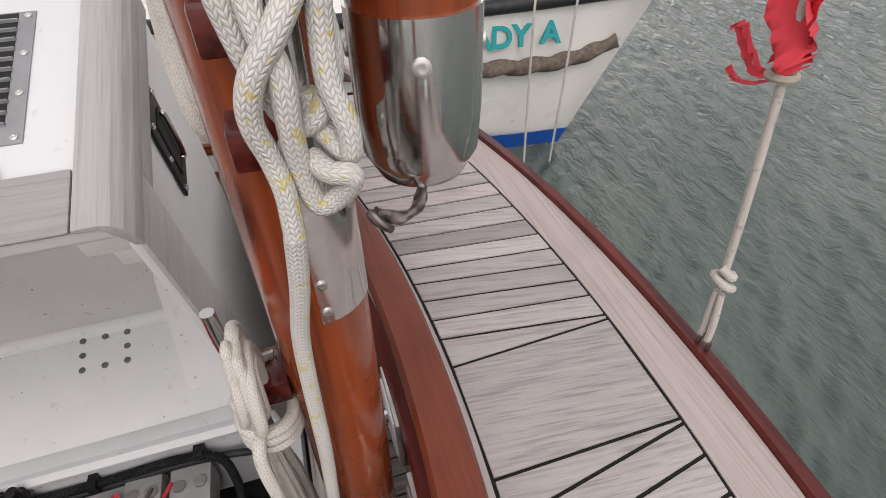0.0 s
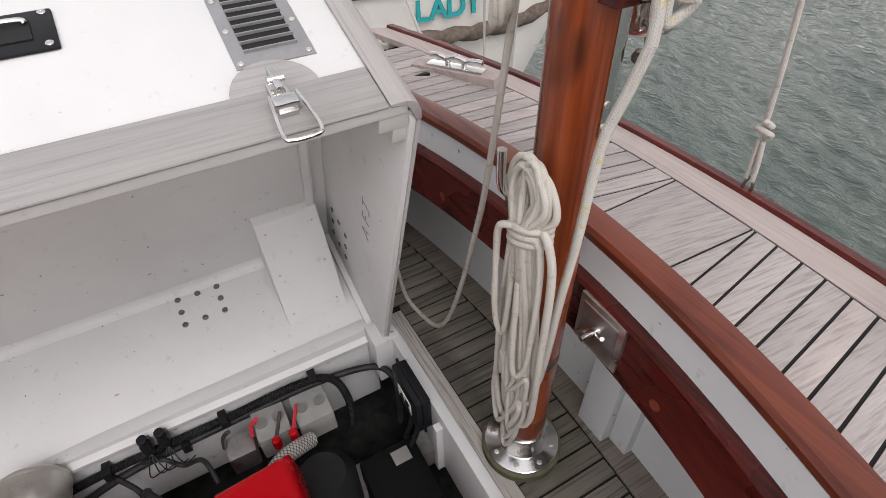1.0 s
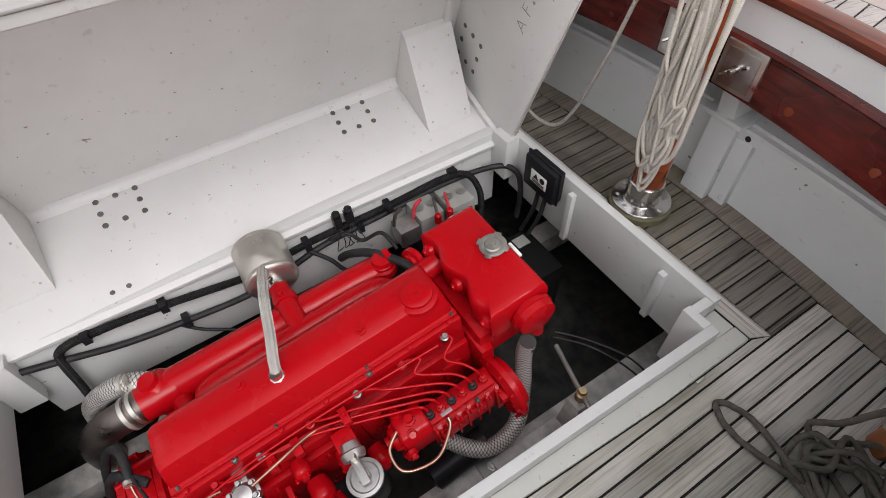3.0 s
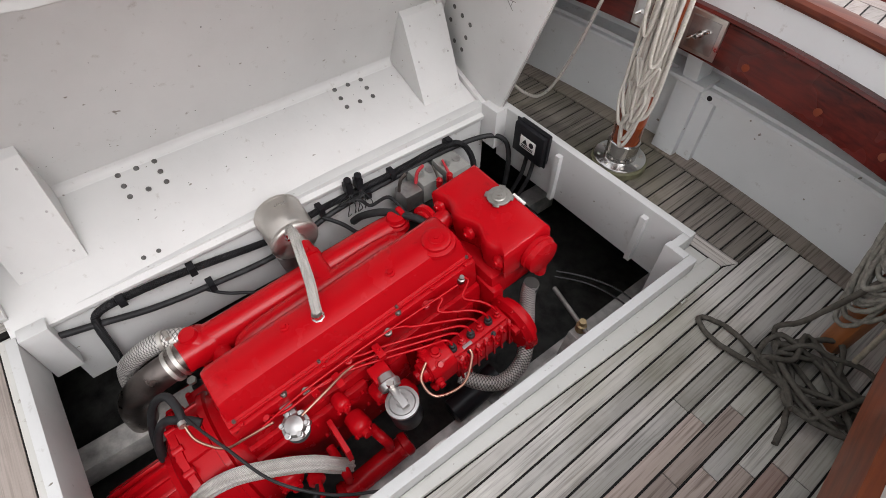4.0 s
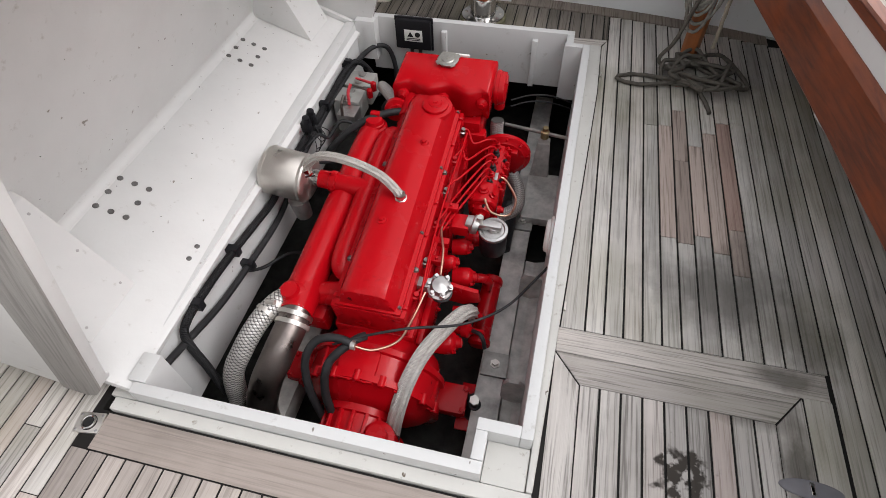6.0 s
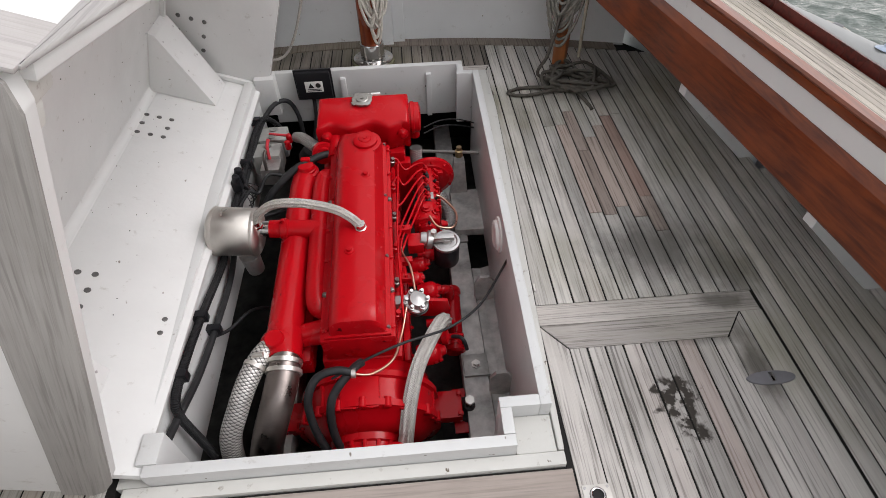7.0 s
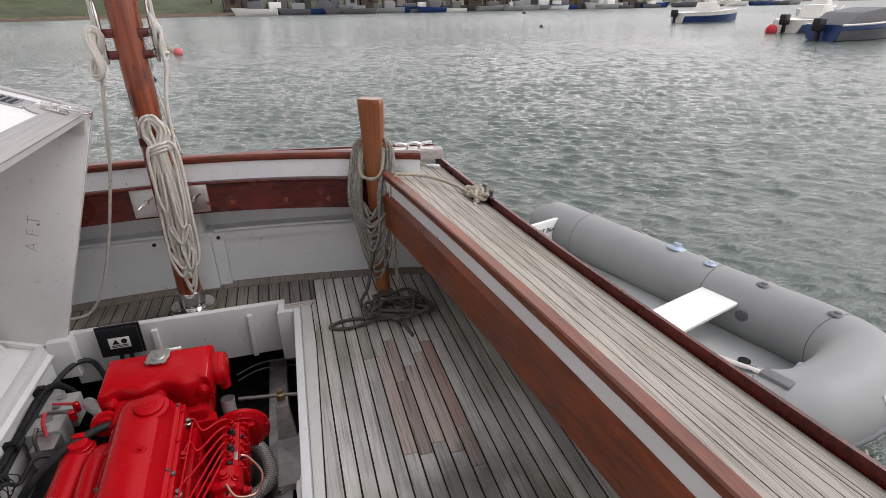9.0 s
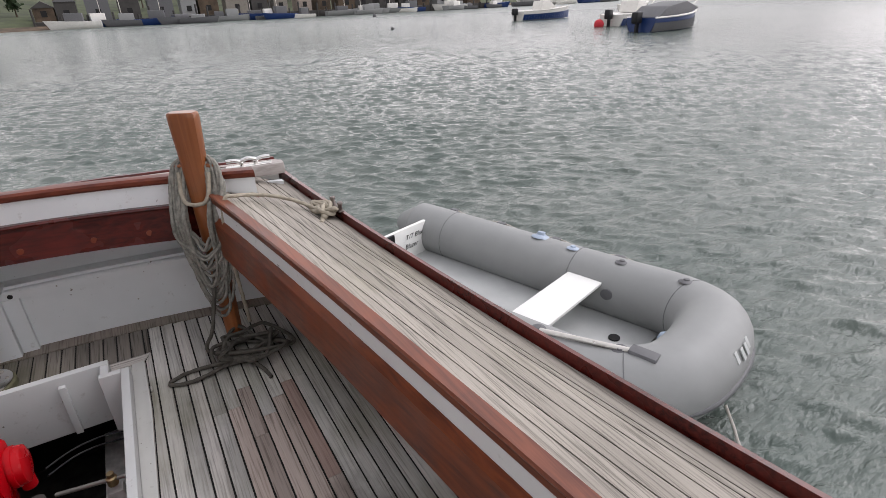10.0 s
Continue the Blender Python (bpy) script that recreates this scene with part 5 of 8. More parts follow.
pipe("fuel_pipe", [(-0.29, -0.86, -0.04), (-0.26, -0.90, -0.06), (-0.20, -0.89, -0.075), (-0.185, -0.80, -0.085), (-0.23, -0.73, -0.07), (-0.255, -0.72, -0.06)], 0.0045, COPPER, engine, "copper fuel pipe", 8)
pipe("fuel_pipe", [(-0.36, -1.23, -0.02), (-0.37, -1.15, 0.0), (-0.395, -1.07, -0.01), (-0.40, -1.02, -0.02), (-0.39, -0.99, -0.06)], 0.004, COPPER, engine, "copper fuel pipe", 8)
pipe("fuel_pipe", [(-0.39, -1.30, -0.02), (-0.41, -1.38, -0.05), (-0.44, -1.44, -0.09), (-0.50, -1.49, -0.08), (-0.548, -1.50, -0.06)], 0.004, COPPER, engine, "copper fuel pipe", 8)
pipe("leak_off_pipe", [(-0.40, -1.33, -0.03), (-0.405, -1.2, 0.005), (-0.408, -1.0, 0.03), (-0.40, -0.8, 0.055), (-0.395, -0.66, 0.07)], 0.0035, RED, engine, "", 8)

# fuel filter
ff = W(-0.237, -0.985, -0.05)
bm = B()
lathe(bm, ff + Vector((0, 0, -0.012)), (0, 0, -1), [(0, 0.0), (0, 0.046), (0.006, 0.048), (0.10, 0.047), (0.112, 0.038), (0.115, 0)], 26)
filt = ep("fuel_filter", bm, PLASTIC, engine, "black fuel filter canister with alloy head")
bm = B()
lathe(bm, ff + Vector((0, 0, -0.014)), (0, 0, 1), [(0, 0.049), (0.004, 0.050), (0.012, 0.049), (0.014, 0.040), (0.010, 0.036), (0.012, 0.018), (0.028, 0.016), (0.030, 0)], 28)
ep("filter_head", bm, GREYMETAL, filt, "dull alloy filter head")
bm = B()
box(bm, tuple(ff + Vector((-0.06, -0.012, 0.004))), tuple(ff + Vector((0.028, 0.012, 0.028))), 0.006)
ep("filter_arm", bm, GREYMETAL, filt)
bm = B()
lathe(bm, ff + Vector((-0.05, 0.0, 0.005)), (-1, 0.1, 0.2), [(0, 0.03), (0.012, 0.034), (0.02, 0.034), (0.024, 0.028), (0.045, 0.024), (0.045, 0)], 20)
ep("filter_cap", bm, GREYMETAL, filt)
bm = B()
lathe(bm, ff + Vector((-0.045, 0.0, 0.025)), (0, 0, 1), [(0, 0.01), (0.02, 0.01), (0.022, 0.012), (0.034, 0.011), (0.034, 0)], 6)
ep("bleed_screw", bm, SATIN, filt)
ebox("filter_bracket", tuple(ff + Vector((-0.14, -0.03, -0.03))), tuple(ff + Vector((-0.08, 0.03, 0.02))), 0.008)
# lift pump
lp = W(-0.362, -1.255, -0.045)
bm = B()
lathe(bm, lp + Vector((0, 0, -0.02)), (0.25, -0.1, 1), [(0, 0.036), (0.012, 0.040), (0.018, 0.040), (0.022, 0.032), (0.04, 0.026), (0.045, 0.01), (0.048, 0)], 22)
lift = ep("lift_pump", bm, GREYMETAL, engine, "cast alloy fuel lift pump")
for k in range(6):
    th = k * math.tau / 6
    bm = B()
    lathe(bm, lp + Vector((0.034 * math.cos(th), 0.034 * math.sin(th), -0.01)), (0.25, -0.1, 1), [(0, 0.010), (0.022, 0.009), (0.023, 0.006), (0.034, 0.006), (0.034, 0)], 8)
    ep("screw", bm, GREYMETAL, lift)
bm = B()
lathe(bm, lp + Vector((0, 0, -0.06)), (0.25, -0.1, 1), [(0, 0.025), (0.04, 0.036), (0.042, 0)], 18)
ep("diaphragm", bm, BLACK, lift)
ebox("lift_arm", tuple(lp + Vector((-0.07, -0.015, -0.03))), tuple(lp + Vector((-0.02, 0.02, 0.01))), 0.006, GREYMETAL, lift)
# lower starboard side: oil cooler, bracket, dipstick handle
bm = B()
lathe(bm, W(-0.225, -0.98, -0.33), (-0.02, -1, -0.12), [(0, 0.0), (0, 0.034), (0.01, 0.040), (0.025, 0.040), (0.03, 0.035), (0.24, 0.035), (0.245, 0.040), (0.262, 0.040), (0.27, 0.030), (0.27, 0)], 22)
cooler = ep("oil_cooler", bm, RED, engine, "red tubular oil cooler")
pipe("cooler_elbow", [(-0.235, -1.05, -0.30), (-0.235, -1.05, -0.26), (-0.255, -1.06, -0.235), (-0.30, -1.07, -0.235)], 0.017, RED, engine, "", 12)
pipe("cooler_elbow", [(-0.235, -1.20, -0.32), (-0.235, -1.20, -0.27), (-0.26, -1.20, -0.25), (-0.33, -1.20, -0.25)], 0.015, RED, engine, "", 12)
bm = B()
prism(bm, [(0.0, 0.0), (0.11, -0.02), (0.12, -0.07), (0.06, -0.10), (0.0, -0.09)], lambda u, v, w: W(-0.36 + u, -1.17 + w, -0.14 + v), -0.008, 0.008, 0.003)
ep("bracket", bm, RED, engine)
pipe("lever", [(-0.245, -1.285, -0.22), (-0.22, -1.30, -0.205), (-0.205, -1.315, -0.215), (-0.198, -1.325, -0.245)], 0.007, BLACK, engine, "black hooked lever", 8)
bm = B()
lathe(bm, W(-0.33, -1.27, -0.25), (1, -0.1, 0.3), [(0, 0.018), (0.05, 0.018), (0.055, 0.026), (0.075, 0.026), (0.08, 0.012), (0.13, 0.008), (0.13, 0)], 14)
ep("drain_valve", bm, RED, engine)
for (x, y, z), s in (((-0.30, -1.10, -0.20), 0.035), ((-0.33, -1.00, -0.16), 0.03), ((-0.31, -1.34, -0.24), 0.04), ((-0.35, -1.12, -0.10), 0.025), ((-0.30, -0.92, -0.20), 0.03)):
    c = W(x, y, z)
    bm = B()
    lathe(bm, c - Vector((s * 1.4, 0, 0)), (1, 0.1, 0.15), [(0, s * 0.9), (s, s), (s * 1.6, s * 0.95), (s * 1.9, s * 0.7), (s * 2.0, s * 0.45), (s * 2.4, s * 0.4), (s * 2.5, 0)], 18)
    cast = ep("casting", bm, RED)
    for th in (0.6, 2.7, 4.8):
        bolt(c + Vector((s * 0.45, s * 0.75 * math.cos(th), s * 0.75 * math.sin(th))), (1, 0.1, 0.15), cast, 0.005)
# starter motor low aft
bm = B()
lathe(bm, W(-0.23, -0.60, -0.33), (0, -1, -0.12), [(0, 0.0), (0, 0.045), (0.2, 0.045), (0.21, 0.03), (0.21, 0)], 20)
ep("starter_motor", bm, PLASTIC, engine, "black starter motor")

# bell housing, gearbox and mounts at the forward end
bm = B()
lathe(bm, (0, -0.40, -0.33), (0, -1, 0), [(0, 0.0), (0, 0.17), (0.03, 0.20), (0.075, 0.212), (0.08, 0.228), (0.098, 0.228), (0.102, 0.216), (0.17, 0.212), (0.174, 0.232), (0.194, 0.232), (0.198, 0.21), (0.225, 0.18), (0.24, 0.14), (0.24, 0)], 48)
bell = ep("bell_housing", bm, RED, engine, "broad red bell housing")
for k in range(14):
    th = radians(8) + k * radians(164) / 13
    bolt((0.220 * math.cos(th), -0.592, -0.33 + 0.220 * math.sin(th)), (0, -1, 0), bell, 0.007)
for k in range(9):
    th = radians(14) + k * radians(152) / 8
    bm = B()
    lathe(bm, (0.226 * math.cos(th), -0.568, -0.33 + 0.226 * math.sin(th)), (0, -1, 0), [(0, 0.0), (0, 0.011), (0.03, 0.012), (0.033, 0.009), (0.033, 0)], 12)
    ep("flange_boss", bm, RED, bell)
    if k % 2 == 0:
        bm = B()
        box(bm, (0.205, -0.575, -0.007), (0.222, -0.495, 0.007), 0.004)
        bmesh.ops.transform(bm, matrix=Matrix.Translation((0, 0, -0.33)) @ Matrix.Rotation(-th, 4, "Y"), verts=bm.verts)
        ep("housing_rib", bm, RED, bell)
bm = B()
box(bm, (-0.07, -0.60, -0.125), (0.05, -0.50, -0.105), 0.008)
ep("inspection_cover", bm, RED, bell)
bm = B()
lathe(bm, (-0.005, -0.63, -0.325), (0, -1, 0), [(0, 0.0), (0, 0.13), (0.03, 0.125), (0.034, 0.115), (0.20, 0.105), (0.23, 0.085), (0.235, 0.0)], 32)
gear = ep("gearbox", bm, RED, engine, "red gearbox")
for i in range(9):
    th = radians(10 + 20 * i)
    bm = B()
    box(bm, (0.10, -0.845, -0.006), (0.124, -0.66, 0.006), 0.003)
    bmesh.ops.transform(bm, matrix=Matrix.Translation((-0.005, 0, -0.325)) @ Matrix.Rotation(-th, 4, "Y"), verts=bm.verts)
    ep("gear_rib", bm, RED, gear)
bm = B()
lathe(bm, (0.085, -0.72, -0.28), (0, 0, 1), [(0, 0.055), (0.06, 0.05), (0.065, 0.032), (0.10, 0.03), (0.10, 0)], 20)
ep("shift_housing", bm, RED, gear)
for s in (-1, 1):
    arm = ebox("mount_arm", (min(s * 0.15, s * 0.31), -0.57, -0.40), (max(s * 0.15, s * 0.31), -0.47, -0.345), 0.012, label="red engine mount arm")
    for yy in (-0.555, -0.485):
        bolt((s * 0.30, yy, -0.345), (0, 0, 1), arm, 0.009)
    bm = B()
    lathe(bm, (s * 0.335, -0.52, -0.43), (0, 0, 1), [(0, 0.05), (0.03, 0.045), (0.05, 0.022), (0.06, 0.02), (0.062, 0.014), (0.10, 0.012), (0.10, 0)], 18)
    ep("rubber_mount", bm, BLACK, engine, "black rubber engine mount")
    ebox("mount_foot", (s * 0.335 - 0.055, -0.60, -0.43), (s * 0.335 + 0.055, -0.44, -0.415), 0.004, RED)
    bm = B()
    lathe(bm, (s * 0.335, -0.52, -0.335), (0, 0, 1), [(0, 0.017), (0.012, 0.017), (0.012, 0)], 6)
    ep("mount_nut", bm, SATIN, engine)
fwd = pipe("braided_hose", [(-0.265, -1.18, -0.30), (-0.262, -1.22, -0.21), (-0.283, -1.275, -0.145), (-0.322, -1.36, -0.118), (-0.365, -1.45, -0.122), (-0.395, -1.535, -0.165), (-0.415, -1.60, -0.25), (-0.43, -1.635, -0.36)], 0.0215, BRAID_FLAT, engine, "thick striped braided hose", 40, lobes=9)
bm = B()
lathe(bm, W(-0.428, -1.632, -0.35), (0, 0.25, 1), [(0, 0.025), (0.022, 0.025), (0.022, 0)], 18)
ep("hose_clamp", bm, BLACK, fwd)
bm = B()
lathe(bm, W(-0.430, -1.637, -0.46), (0, 0.1, 1), [(0, 0.034), (0.04, 0.034), (0.05, 0.024), (0.10, 0.022), (0.10, 0)], 18)
ep("hose_neck", bm, RED, gear)
pipe("oil_pipe", [(-0.46, -1.69, -0.40), (-0.44, -1.72, -0.42), (-0.38, -1.735, -0.45), (-0.31, -1.72, -0.48), (-0.29, -1.66, -0.47), (-0.31, -1.62, -0.46)], 0.0085, BRAID, engine, "thin braided oil pipe", 10)
# exhaust elbow and hose
elbow = pipe("exhaust_elbow", [(-0.765, -1.41, -0.065), (-0.768, -1.47, -0.082), (-0.785, -1.54, -0.12), (-0.82, -1.605, -0.20), (-0.85, -1.64, -0.31), (-0.87, -1.65, -0.45)], 0.048, DARKSTEEL, engine, "heat-stained steel exhaust elbow", 22)
for t, r in ((-1.428, 0.0545), (-1.455, 0.0535)):
    bm = B()
    lathe(bm, W(-0.7655, t, -0.07 + (t + 1.43) * 0.3), W(-0.768, -1.47, -0.082) - W(-0.765, -1.41, -0.065), [(0, r - 0.004), (0, r), (0.013, r), (0.013, r - 0.004)], 28)
    ep("clamp_band", bm, SATIN, elbow)
bm = B()
cyl(bm, W(-0.775, -1.33, -0.075), W(-0.766, -1.43, -0.07), 0.056, 0.052, 24)
ep("manifold_outlet", bm, RED, man)
exh = pipe("braided_hose", [(-0.812, -1.385, -0.055), (-0.835, -1.425, -0.05), (-0.868, -1.485, -0.075), (-0.902, -1.55, -0.13), (-0.935, -1.60, -0.21), (-0.95, -1.63, -0.36)], 0.032, BRAID, engine, "wide braided exhaust hose", 18)
for t in (-1.412, -1.445):
    bm = B()
    lathe(bm, W(-0.836 + (t + 1.43) * 0.5, t, -0.051), (-0.45, -1, -0.1), [(0, 0.032), (0, 0.0345), (0.012, 0.0345), (0.012, 0.032)], 24)
    ep("hose_clamp", bm, SATIN, exh)
bm = B()
lathe(bm, W(-0.845, -1.435, -0.018), (1, 0, 0.1), [(0, 0.008), (0.03, 0.008), (0.03, 0)], 8)
ep("clamp_screw", bm, SATIN, exh)
bh = pipe("rubber_hose", [(-0.55, -1.50, -0.055), (-0.60, -1.495, -0.04), (-0.66, -1.51, -0.05), (-0.69, -1.555, -0.10), (-0.68, -1.60, -0.20), (-0.65, -1.63, -0.33)], 0.0125, BLACK, engine, "black rubber hose with clip")
pipe("rubber_hose", [(-0.53, -1.46, -0.06), (-0.56, -1.49, -0.055), (-0.62, -1.55, -0.10), (-0.63, -1.60, -0.2), (-0.61, -1.63, -0.33)], 0.013, BLACK, engine, "black rubber hose")
bm = B()
lathe(bm, W(-0.56, -1.50, -0.053), (1, 0, -0.05), [(0, 0.0145), (0.013, 0.0145)], 14)
ep("hose_clamp", bm, SATIN, bh)
pipe("throttle_cable", [(-0.62, -1.50, -0.075), (-0.52, -1.475, -0.03), (-0.40, -1.43, -0.02), (-0.26, -1.37, -0.045), (-0.15, -1.27, -0.07), (-0.07, -1.17, -0.03), (-0.028, -1.12, 0.01)], 0.0042, BLACK, engine, "thin black control cable", 8)

# ---- bay equipment ----
def wirething(name, pts, r, mat, label, category, per=8, seg=10):
    bm = B()
    sweep(bm, spline(pts, per), r, seg)
    return lone(name, bm, mat, label, category, sharp=60)


wirething("cable_conduit", [(-0.99, -1.62, -0.32), (-1.01, -1.605, -0.18), (-1.025, -1.595, -0.05), (-1.027, -1.565, 0.0), (-1.027, -1.45, 0.005), (-1.027, -1.28, -0.012), (-1.027, -1.05, -0.05), (-1.03, -0.98, -0.055), (-1.03, -0.78, -0.03), (-1.028, -0.48, -0.025), (-1.02, -0.25, -0.005), (-1.0, -0.15, -0.02), (-0.955, -0.12, -0.09), (-0.93, -0.13, -0.2)], 0.013, CONDUIT, "ribbed black cable conduit on the bay wall", "conduit")
wirething("cable_conduit", [(-1.03, -1.70, -0.02), (-1.03, -1.6, -0.05), (-1.028, -1.44, -0.098), (-1.028, -1.26, -0.125), (-1.028, -1.0, -0.14), (-1.03, -0.75, -0.075), (-1.03, -0.45, -0.055), (-1.02, -0.2, -0.035), (-0.985, -0.02, -0.03), (-0.925, 0.03, -0.04), (-0.89, 0.03, -0.12), (-0.885, 0.02, -0.25)], 0.011, BLACK, "black cable loom on the bay wall", "cable loom")
wirething("cable_conduit", [(-1.03, -1.28, -0.125), (-1.0, -1.22, -0.17), (-0.95, -1.12, -0.2), (-0.9, -1.05, -0.28)], 0.006, BLACK, "thin black cable branch", "cable")
wirething("cable", [(-1.03, -0.72, -0.06), (-0.99, -0.66, -0.03), (-0.97, -0.62, -0.07), (-0.93, -0.56, -0.03), (-0.86, -0.54, -0.06)], 0.007, BLACK, "thin black cable in the engine bay", "cable")
wirething("cable", [(-1.03, -0.80, -0.07), (-0.97, -0.75, -0.09), (-0.90, -0.72, -0.10), (-0.84, -0.66, -0.12), (-0.82, -0.6, -0.2)], 0.008, BLACK, "thin black cable in the engine bay", "cable")
for y, z in ((-1.50, 0.005), (-1.28, -0.012), (-1.25, -0.125), (-0.80, -0.03), (-0.60, -0.06), (-0.48, -0.025), (-0.20, 0.0)):
    bm = B()
    box(bm, (-1.052, y - 0.012, z - 0.018), (-1.008, y + 0.012, z + 0.018), 0.003)
    lone("cable_clip", bm, PLASTIC, "black plastic cable clip on the bay wall", "clip", "cable clips")
for y in (-0.68, -0.635):
    r = thing("fuse_holder", (-1.0, y, 0.03), "black fuse holder with loose wires", "fuse holder", "fuse holders")
    bm = B()
    box(bm, (-1.035, y - 0.014, 0.0), (-1.0, y + 0.014, 0.045), 0.004)
    part("body", bm, PLASTIC, r)
    bm = B()
    lathe(bm, (-1.017, y, 0.04), (0.2, 0, 1), [(0, 0.016), (0.025, 0.014), (0.03, 0)], 12)
    part("cap", bm, PLASTIC, r)
    for k in range(3):
        bm = B()
        sweep(bm, spline([(-1.01, y, 0.0), (-0.985 + 0.01 * k, y + 0.02 * (k - 1), -0.04), (-0.99, y + 0.03 * (k - 1), -0.09), (-1.02, y + 0.02 * k, -0.12)], 6), 0.0018, 6)
        part("wire", bm, BLACK, r)
for y, dx, w in ((-0.235, 0.0, 0.055), (-0.36, -0.01, 0.05)):
    r = thing("junction_box", (-0.95, y, -0.1), "grey plastic junction box with screw lids", "junction box", "junction boxes")
    bm = B()
    box(bm, (-1.02 + dx, y - w, -0.14), (-0.90 + dx, y + w, -0.045), 0.008)
    part("body", bm, GREY_TERMINAL, r)
    for k in (-1, 1):
        bm = B()
        lathe(bm, (-0.96 + dx, y + k * w * 0.5, -0.045), (0, 0, 1), [(0, 0.017), (0.006, 0.017), (0.006, 0)], 14)
        part("gland", bm, GREYMETAL, r)
r = thing("fuel_taps", (-0.94, -0.30, -0.04), "two slim tap levers with red grips", "tap")
for y, mat in ((-0.275, ENSIGN), (-0.325, DARKSTEEL)):
    bm = B()
    cyl(bm, (-0.965, y, -0.02), (-0.875, y - 0.035, -0.012), 0.005, 0.0065, 10)
    part("lever", bm, mat, r)
    bm = B()
    lathe(bm, (-0.875, y - 0.035, -0.045), (0, 0, 1), [(0, 0.013), (0.035, 0.013), (0.04, 0.008), (0.04, 0)], 8)
    part("stem", bm, RED, r, "red valve stem")
r = thing("isolator_switch", (-0.93, -0.46, -0.08), "battery isolator switch with red lever", "switch")
bm = B()
box(bm, (-0.98, -0.50, -0.13), (-0.90, -0.42, -0.05), 0.006)
part("body", bm, GREYMETAL, r)
for y in (-0.50, -0.42):
    bm = B()
    sweep(bm, spline([(-0.95, y, -0.05), (-0.95, y + 0.01, 0.0), (-0.94, y + 0.03, 0.03)], 4), 0.007, 8)
    part("lever", bm, ENSIGN if y > -0.45 else DARKSTEEL, r, "red plastic lever" if y > -0.45 else "")
# black control box on the aft coaming wall
r = thing("control_box", (-0.78, 0.05, -0.03), "black plastic control box with white warning label", "control box")
bm = B()
box(bm, (-0.862, 0.010, -0.028), (-0.700, 0.0575, 0.108), 0.006)
part("body", bm, PLASTIC, r)
bm = B()
box(bm, (-0.870, 0.028, -0.036), (-0.692, 0.036, 0.116), 0.003)
part("flange", bm, PLASTIC, r)
bm = B()
box(bm, (-0.822, 0.0085, 0.012), (-0.738, 0.0102, 0.066), 0.0005)
lab = part("warning_label", bm, LABELWHITE, r, "white warning label")
bm = B()
prism(bm, [(-0.808, 0.034), (-0.78, 0.034), (-0.794, 0.058)], lambda u, v, w: (u, w, v), 0.0068, 0.0083)
part("warning_triangle", bm, INK, lab)
bm = B()
lathe(bm, (-0.760, 0.0083, 0.046), (0, -1, 0), [(0, 0.012), (0.0015, 0.012), (0.0015, 0)], 18)
part("round_mark", bm, INK, lab)
for z in (0.018, 0.025):
    bm = B()
    box(bm, (-0.812, 0.0068, z), (-0.748, 0.0083, z + 0.003))
    part("print_line", bm, INK, lab)
for k in (-0.80, -0.76):
    bm = B()
    sweep(bm, spline([(k, 0.04, -0.03), (k, 0.035, -0.08), (k - 0.01, 0.03, -0.16), (k - 0.05, 0.02, -0.3)], 5), 0.009, 8)
    part("cable", bm, BLACK, r)
# steering linkage aft of the engine
r = thing("steering_linkage", (-0.12, -0.33, -0.15), "steel control rod with a brass joint", "control rod")
bm = B()
cyl(bm, (-0.30, -0.28, -0.16), (-0.035, -0.36, -0.13), 0.008, seg=10)
part("rod", bm, GALV, r)
bm = B()
lathe(bm, (-0.125, -0.335, -0.16), (0, 0, 1), [(0, 0.018), (0.03, 0.018), (0.034, 0.012), (0.05, 0.012), (0.05, 0)], 12)
part("joint", bm, BRASS, r, "brass joint")
bm = B()
prism(bm, [(-0.17, -0.42), (-0.08, -0.42), (-0.10, -0.18), (-0.15, -0.18)], lambda u, v, w: (u, w, v), -0.36, -0.31, 0.004)
part("bracket", bm, BILGE_GREY, r)
for k in range(2):
    wirething("cable", [(-0.28, -0.33, 0.0 - 0.03 * k), (-0.2, -0.25, -0.02 - 0.03 * k), (-0.1, -0.16 - 0.02 * k, -0.08 - 0.02 * k), (0.05, -0.12, -0.16 - 0.02 * k)], 0.003, BLACK, "thin black control cable", "cable")
r = thing("battery_box", (-0.62, -0.1, -0.4), "black battery box low in the bay", "battery")
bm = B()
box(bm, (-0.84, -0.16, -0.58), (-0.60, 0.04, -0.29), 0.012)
# same shade-blackened colour as the bay walls
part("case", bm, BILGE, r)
bm = B()
box(bm, (-0.815, -0.055, -0.29), (-0.765, 0.005, -0.287), 0.0008)
part("label", bm, GREY_TERMINAL, r, "pale printed label")
bm = B()
lathe(bm, (-0.76, -0.28, -0.30), (0, 0, 1), [(0, 0.10), (0.16, 0.10), (0.20, 0.07), (0.20, 0)], 26)
lone("expansion_bottle", bm, INK, "dark rounded plastic bottle low in the bay", "bottle")
# white skin fitting on the starboard wall
bm = B()
lathe(bm, (-0.0435, -0.985, -0.04), (-1, 0, 0), [(0, 0.066), (0.008, 0.066), (0.011, 0.055), (0.020, 0.052), (0.023, 0.042), (0.019, 0.036), (0.019, 0)], 26)
lone("wall_vent", bm, LABELWHITE, "round white plastic fitting on the coaming wall", "fitting")

